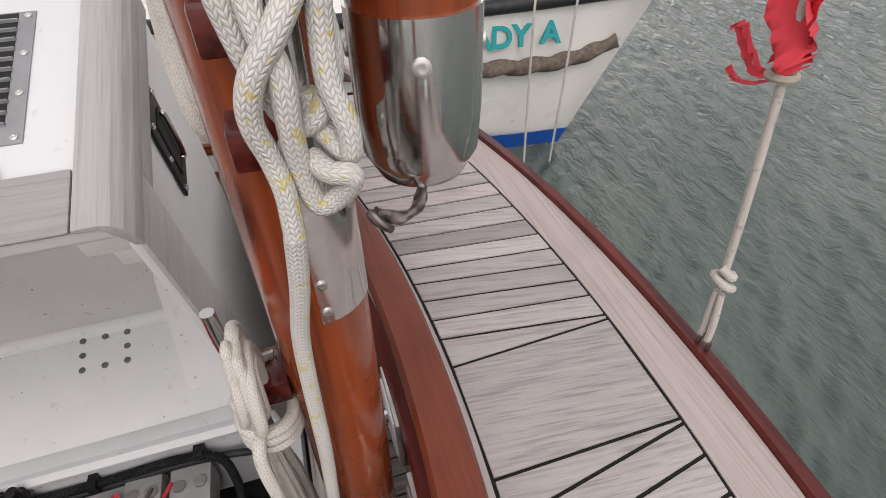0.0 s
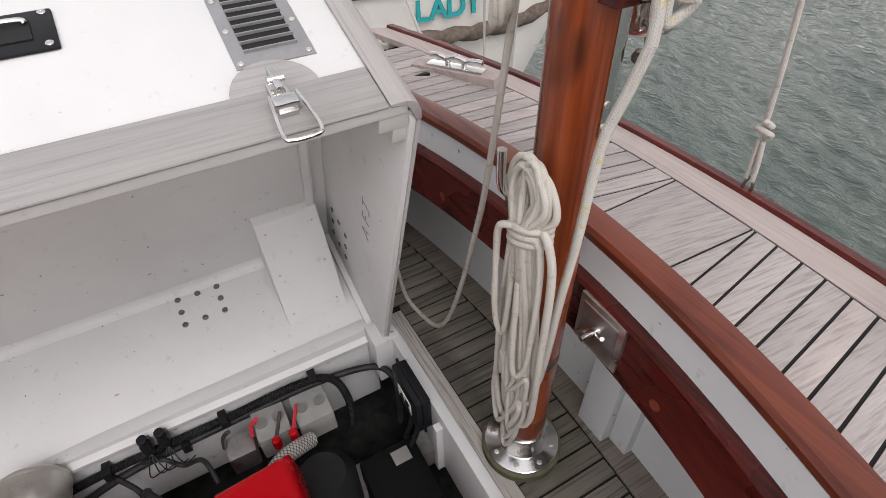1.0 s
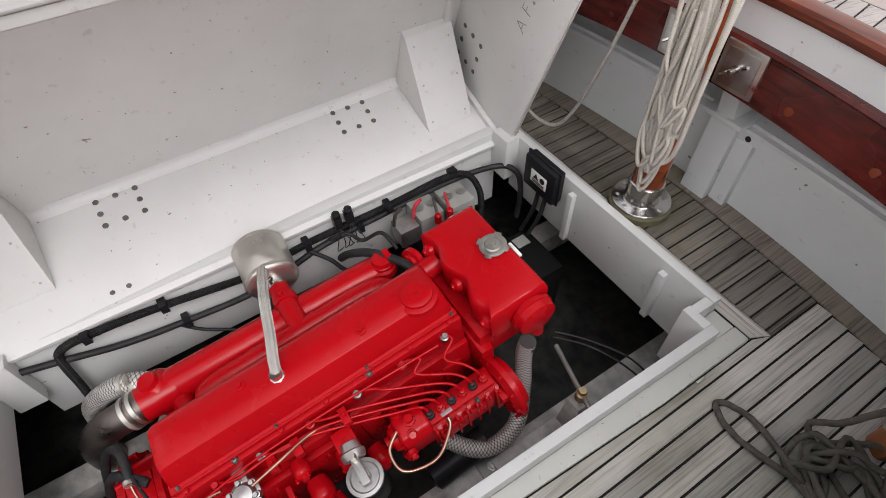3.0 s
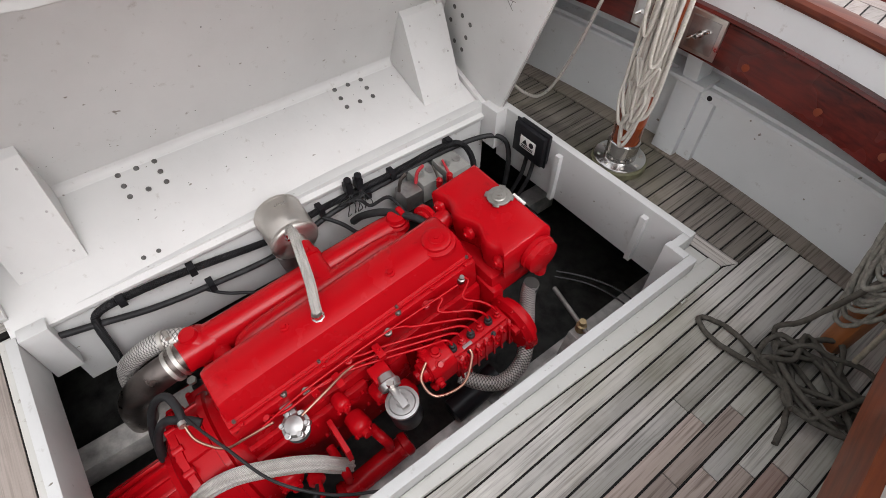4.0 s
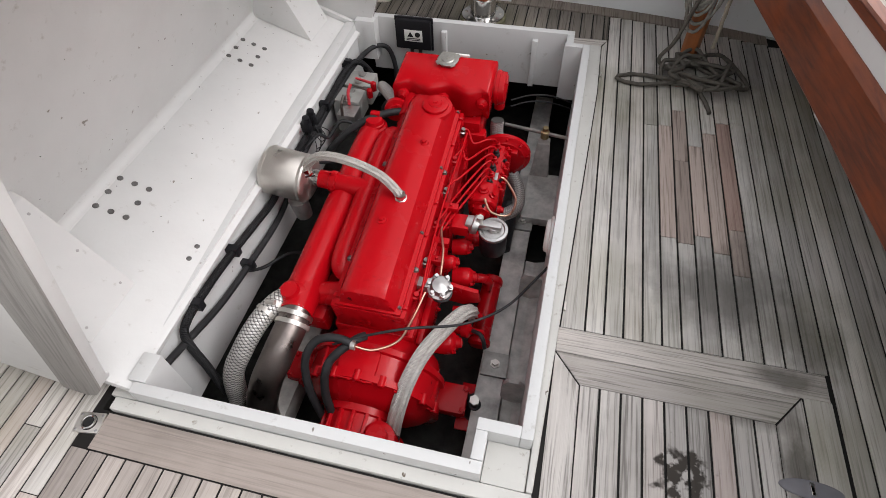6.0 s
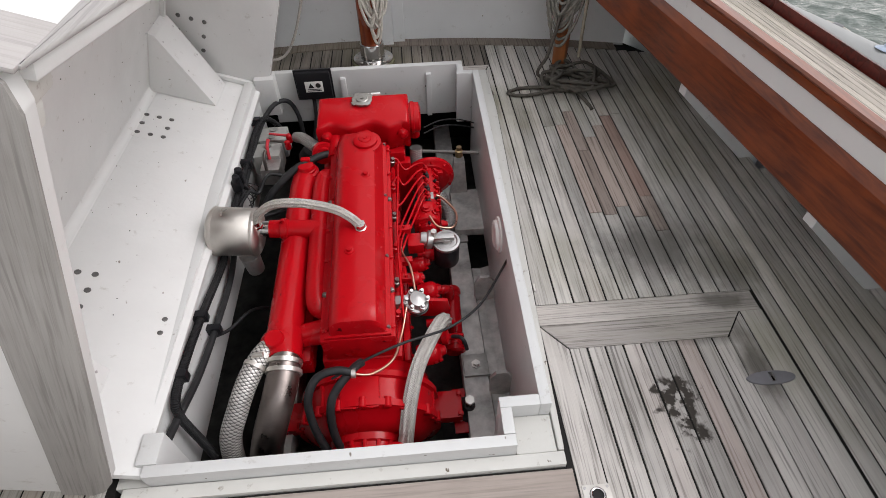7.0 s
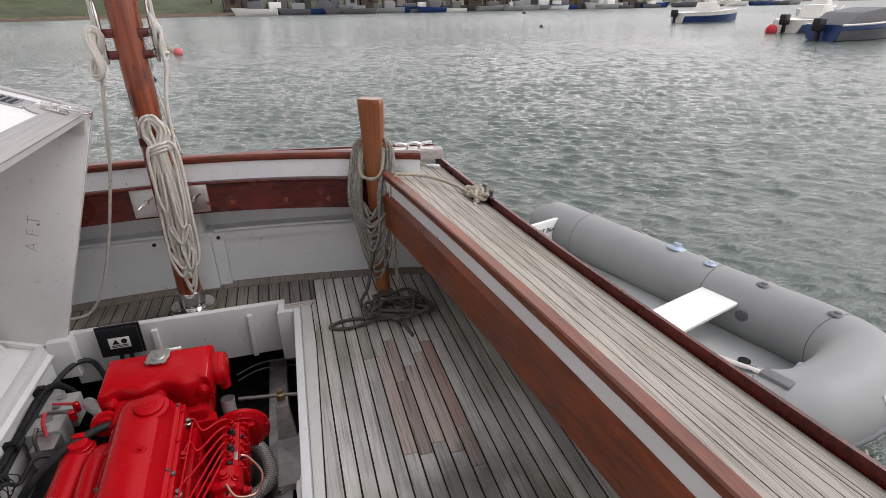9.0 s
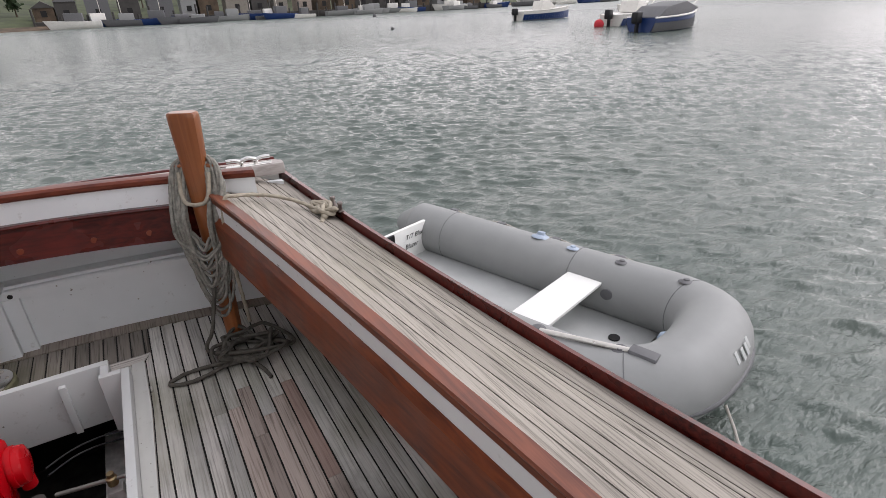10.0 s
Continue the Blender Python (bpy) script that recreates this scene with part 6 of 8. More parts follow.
# ---- mast with its fittings ----
MX, MY, MR = -0.50, 0.226, 0.052
mast = thing("mast", (MX, MY, zf(MY)), "varnished wooden mast stepped in a steel socket", "mast")
bm = B()
lathe(bm, (MX, MY + 0.001, 0.14), (0, 0.0095, 1), [(0, MR), (0.5, MR), (1.2, MR + 0.002), (2.6, MR + 0.002)], 40)
part("spar", bm, MAST_WOOD, mast, "red-brown varnished spar")
bm = B()
z0 = zf(MY)
lathe(bm, (MX, MY, z0), (0, 0, 1), [(0, 0.106), (0.022, 0.106), (0.026, 0.10), (0.026, 0)], 40)
part("timber_pad", bm, plain("mossy_oak_pad", (0.13, 0.125, 0.07), 0.8, 0, 0.5, 20), mast, "mossy round timber pad")
bm = B()
lathe(bm, (MX, MY, z0 + 0.026), (0, 0, 1), [(0, 0.098), (0.008, 0.098), (0.010, 0.095), (0.010, 0.064), (0.013, 0.060), (0.085, 0.058), (0.088, 0.054), (0.088, 0)], 44)
socket = part("socket", bm, STEEL, mast, "polished flanged steel socket")
for k in range(8):
    th = k * math.tau / 8
    bm = B()
    screw_head(bm, (MX + 0.08 * math.cos(th), MY + 0.08 * math.sin(th), z0 + 0.036), (0, 0, 1), 0.007, 0.003)
    part("screw", bm, SATIN, socket)
bm = B()
lathe(bm, (MX, MY, 0.44), (0, 0, 1), [(0, MR + 0.003), (0.02, MR + 0.003)], 40)
part("band", bm, DARKSTEEL, mast)
# curved chafe plate
bm = B()
MT = MY + 0.009
arc = [radians(2 + k * 10) for k in range(8)]
ring_lo = [(MX + (MR + 0.004) * math.cos(t), MT + (MR + 0.004) * math.sin(t)) for t in arc] + [(MX + (MR - 0.004) * math.cos(t), MT + (MR - 0.004) * math.sin(t)) for t in reversed(arc)]
prism(bm, ring_lo, lambda u, v, w: (u, v, w), 1.005, 1.187)
plate = part("chafe_plate", bm, STEEL, mast, "polished curved chafe plate")
for z in (1.02, 1.055, 1.12, 1.17):
    bm = B()
    t = radians(9 if z < 1.1 else 60)
    screw_head(bm, (MX + (MR + 0.004) * math.cos(t), MT + (MR + 0.004) * math.sin(t), z), (math.cos(t), math.sin(t), 0), 0.0055, 0.002)
    part("screw", bm, SATIN, plate)
# belaying cleats: two timber chocks either side with a steel pin
for sx in (-1, 1):
    for z in (1.21, 1.289):
        bm = B()
        a, b = sorted((MX + sx * 0.040, MX + sx * 0.078))
        box(bm, (a, MT - 0.030, z - 0.017), (b, MT + 0.032, z + 0.017), 0.005)
        chock = part("cleat_chock", bm, MAHOG_X, mast, "dark timber cleat chock")
        bm = B()
        lathe(bm, (MX + sx * 0.078, MT + 0.014, z), (sx, 0, 0), [(0, 0.0125), (0.003, 0.0125), (0.004, 0.010), (0.002, 0.0085), (0.002, 0.004), (0.0, 0)], 18)
        part("eyelet", bm, SATIN, chock)
    bm = B()
    lathe(bm, (MX + sx * 0.088, MT + (0.022 if sx > 0 else -0.018), 1.175), (0, 0, 1), [(0, 0.006), (0.02, 0.009), (0.17, 0.009), (0.22, 0.007), (0.235, 0.0)], 14)
    part("belaying_pin", bm, STEEL, mast, "steel belaying pin")
# hook on the forward face
bm = B()
sweep(bm, spline([(-0.515, MY - MR, 0.90), (-0.517, 0.145, 0.895), (-0.518, 0.125, 0.92), (-0.518, 0.122, 0.985)], 6), 0.008, 10)
part("hook", bm, STEEL, mast, "steel hook")
bm = B()
box(bm, (-0.535, MY - MR - 0.03, 0.86), (-0.475, MY - MR + 0.01, 0.895), 0.005)
part("hook_chock", bm, MAHOG_X, mast)

# boom end topped up beside the mast
boom = thing("boom", (-0.516, 0.360, 1.1), "varnished boom end with a polished steel cap", "boom")
bm = B()
lathe(bm, (-0.516, 0.360, 1.262), (0, 0, 1), [(0, 0.054), (1.3, 0.054)], 36)
part("spar", bm, MAST_WOOD, boom, "red-brown varnished spar")
bm = B()
lathe(bm, (-0.516, 0.360, 1.113), (0, 0, 1), [(0, 0.0), (0.0, 0.030), (0.006, 0.042), (0.03, 0.054), (0.07, 0.0565), (0.157, 0.0565), (0.157, 0.054)], 40)
cap = part("end_cap", bm, STEEL, boom, "polished stainless end cap")
for th in (-10, 80, -100):
    t = radians(th)
    bm = B()
    screw_head(bm, (-0.516 + 0.0565 * math.cos(t), 0.360 + 0.0565 * math.sin(t), 1.235), (math.cos(t), math.sin(t), 0), 0.008, 0.0025)
    part("screw", bm, SATIN, cap)
bm = B()
sweep(bm, spline([(-0.508, 0.358, 1.116), (-0.490, 0.352, 1.104), (-0.474, 0.342, 1.098), (-0.463, 0.322, 1.100), (-0.462, 0.303, 1.112)], 8), 0.0055, 10, lobes=2, pitch=0.03, amp=0.25)
part("shackle", bm, DARKSTEEL, boom, "twisted dark steel shackle")
bm = B()
sweep(bm, spline([(-0.458, 0.298, 1.114), (-0.451, 0.305, 1.106), (-0.454, 0.313, 1.096), (-0.462, 0.309, 1.094), (-0.466, 0.300, 1.102)], 6, True), 0.004, 8, True)
part("ring", bm, DARKSTEEL, boom)

# ---- ropes on the mast ----
def rope(name, pts, r, mat, label, group="", per=10, seg=10, closed=False, laid=False, category="rope"):
    bm = B()
    if laid:
        sweep(bm, spline(pts, per, closed), r, 9, closed, 3, r * 7, 0.17)
    else:
        sweep(bm, spline(pts, per, closed), r, seg, closed)
    return lone(name, bm, mat, label, category, group, sharp=80)


rr = random.Random(11)


def add_loop(bm, pts, r, laid, per=8, closed=True):
    if laid:
        sweep(bm, spline(pts, per, closed), r, 9, closed, 3, r * 7, 0.17)
    else:
        sweep(bm, spline(pts, per, closed), r, 8, closed)


coil = thing("rope_coil", (-0.51, 0.13, 0.14), "cream braided line coiled and hung on the mast", "rope")
for i in range(12):
    w = rr.uniform(0.018, 0.045)
    zb = rr.uniform(0.16, 0.32) if i < 9 else 0.42
    cx, cy = -0.468 + rr.uniform(-0.012, 0.012), 0.156 + rr.uniform(-0.016, 0.006)
    top = 0.965 + rr.uniform(-0.02, 0.012)
    s = rr.uniform(-0.015, 0.015)
    pts = [(cx - 0.5 * w, cy, top), (cx - 0.95 * w, cy, top - 0.05), (cx - 0.35 * w, cy - 0.01, 0.845), (cx - 0.8 * w + s, cy, 0.65), (cx - w + s, cy + 0.004, 0.42), (cx - 0.95 * w + s, cy, zb + 0.08), (cx + s, cy - 0.008, zb), (cx + 0.95 * w + s, cy, zb + 0.08), (cx + w, cy + 0.004, 0.42), (cx + 0.7 * w, cy, 0.65), (cx + 0.35 * w, cy - 0.012, 0.845), (cx + 0.95 * w, cy, top - 0.05), (cx + 0.4 * w, cy, top)]
    bm = B()
    add_loop(bm, pts, 0.0064, False)
    part("loop", bm, ROPE_COIL, coil, sharp=80)
for i in range(3):
    z = 0.832 + 0.014 * i
    bm = B()
    add_loop(bm, [(-0.470 + 0.036 * math.cos(t), 0.153 + 0.028 * math.sin(t), z + 0.012 * math.cos(t + 0.4)) for t in [k * math.tau / 10 for k in range(10)]], 0.0078, False)
    part("turn", bm, ROPE_COIL, coil, sharp=80)
bm = B()
add_loop(bm, [(-0.44, 0.148, 0.875), (-0.41, 0.143, 0.86), (-0.398, 0.148, 0.78), (-0.402, 0.153, 0.55), (-0.41, 0.158, 0.35), (-0.44, 0.148, 0.30), (-0.46, 0.148, 0.36), (-0.465, 0.148, 0.6)], 0.0075, False, 10, False)
part("tail", bm, ROPE_COIL, coil, sharp=80)
for dx, dy, zb in ((-0.040, -0.012, 0.58), (0.050, 0.012, 0.50)):
    bm = B()
    add_loop(bm, [(-0.470, 0.128, 0.862), (-0.470 + dx * 0.75, 0.126 + dy, 0.855), (-0.470 + dx, 0.128 + dy, 0.80), (-0.470 + dx, 0.13 + dy, 0.68), (-0.470 + dx * 0.85, 0.13 + dy * 0.8, zb + 0.03), (-0.470 + dx * 0.55, 0.128, zb), (-0.470 + dx * 0.3, 0.128, zb + 0.06), (-0.470 + dx * 0.2, 0.13, 0.75)], 0.0064, False, 10, False)
    part("side_loop", bm, ROPE_COIL, coil, sharp=80)

# thick halyard belayed on the starboard pin
hal = thing("halyard", (-0.40, 0.2, 1.0), "thick white braided halyard belayed on a pin", "rope")
for pts in (
    [(-0.402, 0.203, 1.45), (-0.40, 0.203, 1.327), (-0.40, 0.20, 1.304), (-0.395, 0.202, 1.281), (-0.388, 0.209, 1.255), (-0.39, 0.208, 1.224), (-0.395, 0.209, 1.191), (-0.395, 0.216, 1.161), (-0.388, 0.233, 1.172), (-0.38, 0.239, 1.189), (-0.385, 0.226, 1.191), (-0.40, 0.217, 1.195)],
    [(-0.41, 0.245, 1.36), (-0.405, 0.236, 1.323), (-0.398, 0.227, 1.302), (-0.385, 0.211, 1.28), (-0.385, 0.193, 1.255), (-0.39, 0.187, 1.23), (-0.395, 0.192, 1.203), (-0.392, 0.196, 1.177), (-0.39, 0.195, 1.141)],
    [(-0.415, 0.215, 1.33), (-0.41, 0.229, 1.325), (-0.40, 0.238, 1.304), (-0.40, 0.236, 1.275), (-0.395, 0.235, 1.245), (-0.39, 0.242, 1.218), (-0.392, 0.241, 1.198), (-0.402, 0.232, 1.205), (-0.41, 0.223, 1.217), (-0.41, 0.221, 1.236)],
    [(-0.412, 0.20, 1.34), (-0.402, 0.186, 1.31), (-0.405, 0.19, 1.27), (-0.408, 0.20, 1.235), (-0.405, 0.214, 1.215), (-0.402, 0.232, 1.23), (-0.41, 0.24, 1.26), (-0.415, 0.235, 1.29), (-0.412, 0.22, 1.32)],
):
    bm = B()
    add_loop(bm, [(x + 0.004, y + 0.040, z + 0.018) for x, y, z in pts], 0.0081, False, 8, False)
    part("strand", bm, ROPE, hal, sharp=80)
bm = B()
add_loop(bm, [(-0.386, 0.235, 1.16), (-0.398, 0.228, 1.10), (-0.412, 0.217, 1.03), (-0.416, 0.212, 0.95), (-0.418, 0.207, 0.83), (-0.422, 0.197, 0.69), (-0.424, 0.19, 0.55), (-0.43, 0.18, 0.44), (-0.45, 0.165, 0.40), (-0.465, 0.15, 0.46), (-0.46, 0.145, 0.62)], 0.0081, False, 10, False)
part("fall", bm, ROPE, hal, sharp=80)
rope("halyard_line", [(-0.595, 0.2, 1.7), (-0.60, 0.2, 1.3), (-0.625, 0.2, 1.1), (-0.675, 0.2, 0.80), (-0.71, 0.2, 0.65), (-0.775, 0.2, 0.42), (-0.85, 0.2, 0.22), (-0.92, 0.195, 0.115), (-1.0, 0.18, 0.10), (-1.06, 0.16, 0.14), (-1.09, 0.15, 0.25)], 0.0065, ROPE_THIN, "slack grey cord hanging beside the mast")
pc2 = thing("rope_coil", (-0.6, 0.2, 1.1), "white braided line coiled on a belaying pin", "rope")
for i in range(8):
    bm = B()
    w, c, h = rr.uniform(0.012, 0.026), rr.uniform(-0.012, 0.012), rr.uniform(0.07, 0.095)
    add_loop(bm, [(-0.605 + w * math.sin(2 * t) * 0.9 + 0.012 * math.cos(t) + c, 0.18 + 0.016 * math.sin(t) + c, 1.22 + h * math.cos(t)) for t in [k * math.tau / 14 for k in range(14)]], 0.0062, False)
    part("loop", bm, ROPE_COIL, pc2, sharp=80)

# ---- timber posts with hanging coils ----
def post(px, py, ang, mirror):
    m = Matrix.Translation((px, py, 0)) @ Matrix.Rotation(ang, 4, "Z")
    p = thing("post", (px, py, zf(py)), "varnished timber post with rounded top", "post", "cockpit posts")
    bm = B()
    prof = [(-0.034, -0.028), (-0.034, 0.028), (0.034, 0.028), (0.034, -0.028)]
    zs = [(0.01, 0.9), (0.25, 1.0), (0.55, 1.15), (0.80, 1.35), (0.95, 1.62), (0.985, 1.66), (1.0, 1.62), (1.006, 1.45)]
    rings = []
    for z, s in zs:
        ring = []
        for k in range(20):
            th = k * math.tau / 20
            cx, sy = math.cos(th), math.sin(th)
            q = (abs(cx) ** 4 + abs(sy) ** 4) ** -0.25
            ring.append(bm.verts.new(m @ Vector((0.034 * s * cx * q, 0.027 * (0.8 + 0.2 * s) * sy * q, z))))
        rings.append(ring)
    for a, b in zip(rings, rings[1:]):
        for k in range(20):
            bm.faces.new((a[k], a[(k + 1) % 20], b[(k + 1) % 20], b[k]))
    bm.faces.new(rings[0]), bm.faces.new(rings[-1])
    part("shaft", bm, POST_WOOD, p)
    bm = B()
    cyl(bm, m @ Vector((-0.08, 0.0, 0.80)), m @ Vector((0.08, 0.0, 0.80)), 0.009, seg=10)
    part("peg", bm, POST_WOOD, p)
    c = thing("rope_coil", (px, py, 0.15), "grey laid rope coiled over a timber post", "rope")
    for i in range(26):
        w = rr.uniform(0.046, 0.112)
        zt, zb = 0.80 + rr.uniform(-0.03, 0.03), rr.choice((0.18, 0.24, 0.3, 0.36, 0.42, 0.46)) + rr.uniform(-0.03, 0.03)
        d = -0.045 - rr.uniform(0, 0.032)
        pts = [(-w * 0.7, 0.01, zt), (-w, -0.015, zt - 0.06), (-w * 1.0, d, 0.6), (-w * rr.uniform(0.8, 1.0), d, (0.6 + zb) / 2), (-w * 0.6, d, zb + 0.05), (0, d - 0.008, zb), (w * 0.6, d, zb + 0.05), (w * rr.uniform(0.8, 1.0), d, (0.6 + zb) / 2), (w * 1.0, d, 0.6), (w, -0.015, zt - 0.06), (w * 0.7, 0.01, zt), (0, 0.045, zt + 0.01)]
        bm = B()
        add_loop(bm, [m @ Vector(q) for q in pts], 0.0064, True, 12)
        part("loop", bm, LAID if not mirror else HEMP, c, sharp=80)
    bm = B()
    add_loop(bm, [m @ Vector(q) for q in ((-0.06, -0.02, 0.78), (-0.055, -0.045, 0.70), (-0.03, -0.06, 0.665), (0.03, -0.06, 0.665), (0.055, -0.045, 0.70), (0.06, -0.02, 0.78))], 0.0078, True, 12, False)
    part("hitch", bm, HEMP, c, sharp=80)
    return c


post(0.415, 0.10, radians(-36), False)
post(-1.415, 0.15, radians(36), True)
# rope heaped on the sole
heap = thing("rope_heap", (0.42, -0.08, 0.03), "dirty grey laid rope heaped on the sole", "rope")
pts = [(0.40, 0.06, 0.40), (0.33, 0.0, 0.15), (0.30, -0.02, 0.04)]
for k in range(44):
    a = k * 0.97 + rr.uniform(-0.45, 0.45)
    q = rr.uniform(0.03, 0.17)
    pts.append((0.445 + q * 1.2 * math.cos(a), -0.075 + q * 0.95 * math.sin(a), 0.030 + 0.010 * (k % 4) + 0.0006 * k + rr.uniform(0, 0.006)))
pts += [(0.36, -0.14, 0.045), (0.22, -0.17, 0.034), (0.14, -0.155, 0.032), (0.13, -0.125, 0.032), (0.22, -0.10, 0.033), (0.40, -0.16, 0.05), (0.455, -0.24, 0.035), (0.47, -0.31, 0.03)]
for a in range(0, len(pts) - 1, 14):
    bm = B()
    add_loop(bm, pts[a : a + 15], 0.0078, True, 7, False)
    part("strand", bm, LAID_DARK, heap, sharp=80)

# mooring line over the starboard cap to the fairlead
ml = thing("mooring_line", (0.83, 0.0, 0.6), "tan laid line made fast to a fairlead", "rope")
bm = B()
add_loop(bm, [(0.475, 0.0, 0.12), (0.462, -0.03, 0.35), (0.455, -0.055, 0.60), (0.476, -0.06, 0.696), (0.515, -0.055, 0.700), (0.58, -0.03, 0.684), (0.66, -0.03, 0.662), (0.74, -0.07, 0.634), (0.795, -0.12, 0.605)], 0.0075, True, 14, False)
part("standing_part", bm, HEMP, ml, sharp=80)
bm = B()
pts = [(0.795, -0.12, 0.605)]
for k in range(20):
    a = k * 1.9
    pts.append((0.812 + 0.032 * math.cos(a) + 0.001 * k, -0.15 + 0.07 * math.sin(a * 0.77), 0.602 + 0.014 * math.sin(a * 1.3) + 0.008))
pts += [(0.79, -0.22, 0.590), (0.77, -0.26, 0.596)]
add_loop(bm, pts, 0.0085, True, 8, False)
part("hitch", bm, HEMP, ml, sharp=80)
bm = B()
box(bm, (0.862, -0.215, 0.598), (0.884, -0.105, 0.606), 0.003)
for y in (-0.195, -0.125):
    lathe(bm, (0.873, y, 0.604), (0, -0.25 if y < -0.16 else 0.25, 1), [(0, 0.011), (0.022, 0.0085), (0.030, 0.012), (0.036, 0.010), (0.038, 0)], 14)
lone("fairlead", bm, DARKSTEEL, "small worn steel fairlead on the toe rail", "fairlead")


def deck_cleat(px, py, pz, ang):
    m = Matrix.Translation((px, py, pz)) @ Matrix.Rotation(ang, 4, "Z")
    c = thing("deck_cleat", (px, py, pz), "stainless deck cleat on a grey timber pad", "cleat", "mooring cleats")

    def tr(bm):
        bmesh.ops.transform(bm, matrix=m, verts=bm.verts)
        return bm

    bm = B()
    box(bm, (-0.15, -0.032, -0.03), (0.15, 0.032, 0.022), 0.006)
    part("pad", tr(bm), TEAK_DECKX, c, "weathered timber pad")
    bm = B()
    box(bm, (-0.10, -0.022, 0.022), (0.10, 0.022, 0.028), 0.003)
    part("base", tr(bm), STEEL, c)
    for s in (-1, 1):
        bm = B()
        sweep(bm, spline([(s * 0.03, 0, 0.025), (s * 0.032, 0, 0.042), (s * 0.06, 0, 0.053), (s * 0.095, 0, 0.053)], 6), 0.009, 10)
        part("horn", tr(bm), STEEL, c)
    bm = B()
    sweep(bm, spline([(-0.034, 0, 0.047), (0.0, 0, 0.056), (0.034, 0, 0.047)], 6), 0.009, 10)
    part("bridge", tr(bm), STEEL, c)


deck_cleat(0.66, 0.36, 0.675, radians(-4))
deck_cleat(-1.40, 0.55, 0.670, radians(33))

# wing-nut plates on the bulwark band
for px in (-0.405, -0.605):
    py = y_in(px) + 0.013
    c = thing("clamp_plate", (px, py, 0.56), "stainless plate with a wing nut on the bulwark", "clamp", "clamp plates")
    bm = B()
    box(bm, (px - 0.062, py - 0.010, 0.500), (px + 0.062, py + 0.002, 0.632), 0.004)
    part("plate", bm, SATIN, c)
    bm = B()
    box(bm, (px - 0.048, py - 0.014, 0.514), (px + 0.048, py - 0.009, 0.618), 0.003)
    # port face is bright metal; the sky it mirrors is put in as white colour
    part("face_plate", bm, GREYMETAL if px > -0.5 else LIDWHITE, c, "bevelled dull steel face" if px > -0.5 else "steel face with its sky reflection coloured white")
    bm = B()
    cyl(bm, (px, py - 0.008, 0.574), (px, py - 0.055, 0.574), 0.0065, seg=12)
    part("stud", bm, STEEL, c)
    bm = B()
    lathe(bm, (px, py - 0.012, 0.574), (0, -1, 0), [(0, 0.013), (0.016, 0.011), (0.016, 0)], 14)
    for s in (-1, 1):
        sweep(bm, spline([(px + s * 0.008, py - 0.022, 0.574 + s * 0.004), (px + s * 0.022, py - 0.030, 0.574 + s * 0.014), (px + s * 0.034, py - 0.036, 0.574 + s * 0.024)], 5), 0.005, 8)
    part("wing_nut", bm, STEEL, c)

# flush ring pulls and a folding cleat in the sole
def ring_pull(px, py, ang):
    m = Matrix.Translation((px, py, zf(py))) @ Matrix.Rotation(ang, 4, "Z")
    c = thing("ring_pull", (px, py, zf(py)), "flush stainless ring pull let into the sole", "ring pull", "ring pulls")
    bm = B()
    box(bm, (-0.034, -0.026, -0.006), (0.034, 0.026, 0.003), 0.002)
    bmesh.ops.transform(bm, matrix=m, verts=bm.verts)
    part("plate", bm, SATIN, c)
    bm = B()
    lathe(bm, m @ Vector((0, 0, 0.0032)), (0, 0, 1), [(0, 0.02), (0.0005, 0.02), (0.0005, 0)], 20)
    part("recess", bm, INK, c)
    bm = B()
    sweep(bm, [m @ Vector((0.016 * math.cos(t), 0.016 * math.sin(t), 0.006)) for t in [k * math.tau / 16 for k in range(16)]], 0.003, 8, True)
    part("ring", bm, STEEL, c)
    for sx in (-0.027, 0.027):
        for sy in (-0.019, 0.019):
            bm = B()
            screw_head(bm, m @ Vector((sx, sy, 0.003)), (0, 0, 1), 0.0035, 0.0012)
            part("screw", bm, GREYMETAL, c)


ring_pull(-1.12, -1.877, radians(8))
ring_pull(0.045, -1.912, 0)
c = thing("folding_cleat", (0.603, -1.65, 0.0), "blue-grey oval folding cleat let into the sole", "cleat")
bm = B()
lathe(bm, (0.603, -1.65, zf(-1.65) - 0.002), (0, 0, 1), [(0, 0.070), (0.006, 0.068), (0.007, 0.060), (0.007, 0)], 30, 1.0)
for v in bm.verts:
    v.co.y = -1.65 + (v.co.y + 1.65) * 0.30
part("plate", bm, plain("blue_grey_metal", (0.26, 0.255, 0.275), 0.45, 0.35), c)
bm = B()
box(bm, (0.598, -1.664, 0.0), (0.608, -1.636, 0.006), 0.002)
part("horn", bm, STEEL, c, "polished centre bar")

# ---- backstay tail with a ragged red pennant ----
st = thing("pennant_line", (-0.53, 0.85, 0.64), "white line shackled at the deck edge with a knot", "rope")
for dx in (-0.008, 0.008):
    bm = B()
    add_loop(bm, [(-0.53 + dx, 0.857, 0.66), (-0.533 + dx, 0.858, 0.70), (-0.541 + dx * 0.6, 0.86, 0.76)], 0.006, False, 8, False)
    part("tail", bm, ROPE_THIN, st, sharp=80)
bm = B()
add_loop(bm, [(-0.545, 0.86, 0.77), (-0.53, 0.868, 0.775), (-0.528, 0.852, 0.785), (-0.55, 0.848, 0.79), (-0.562, 0.862, 0.782), (-0.545, 0.872, 0.792), (-0.532, 0.86, 0.80), (-0.548, 0.85, 0.81)], 0.0075, False, 8, False)
part("knot", bm, ROPE_THIN, st, sharp=80)
bm = B()
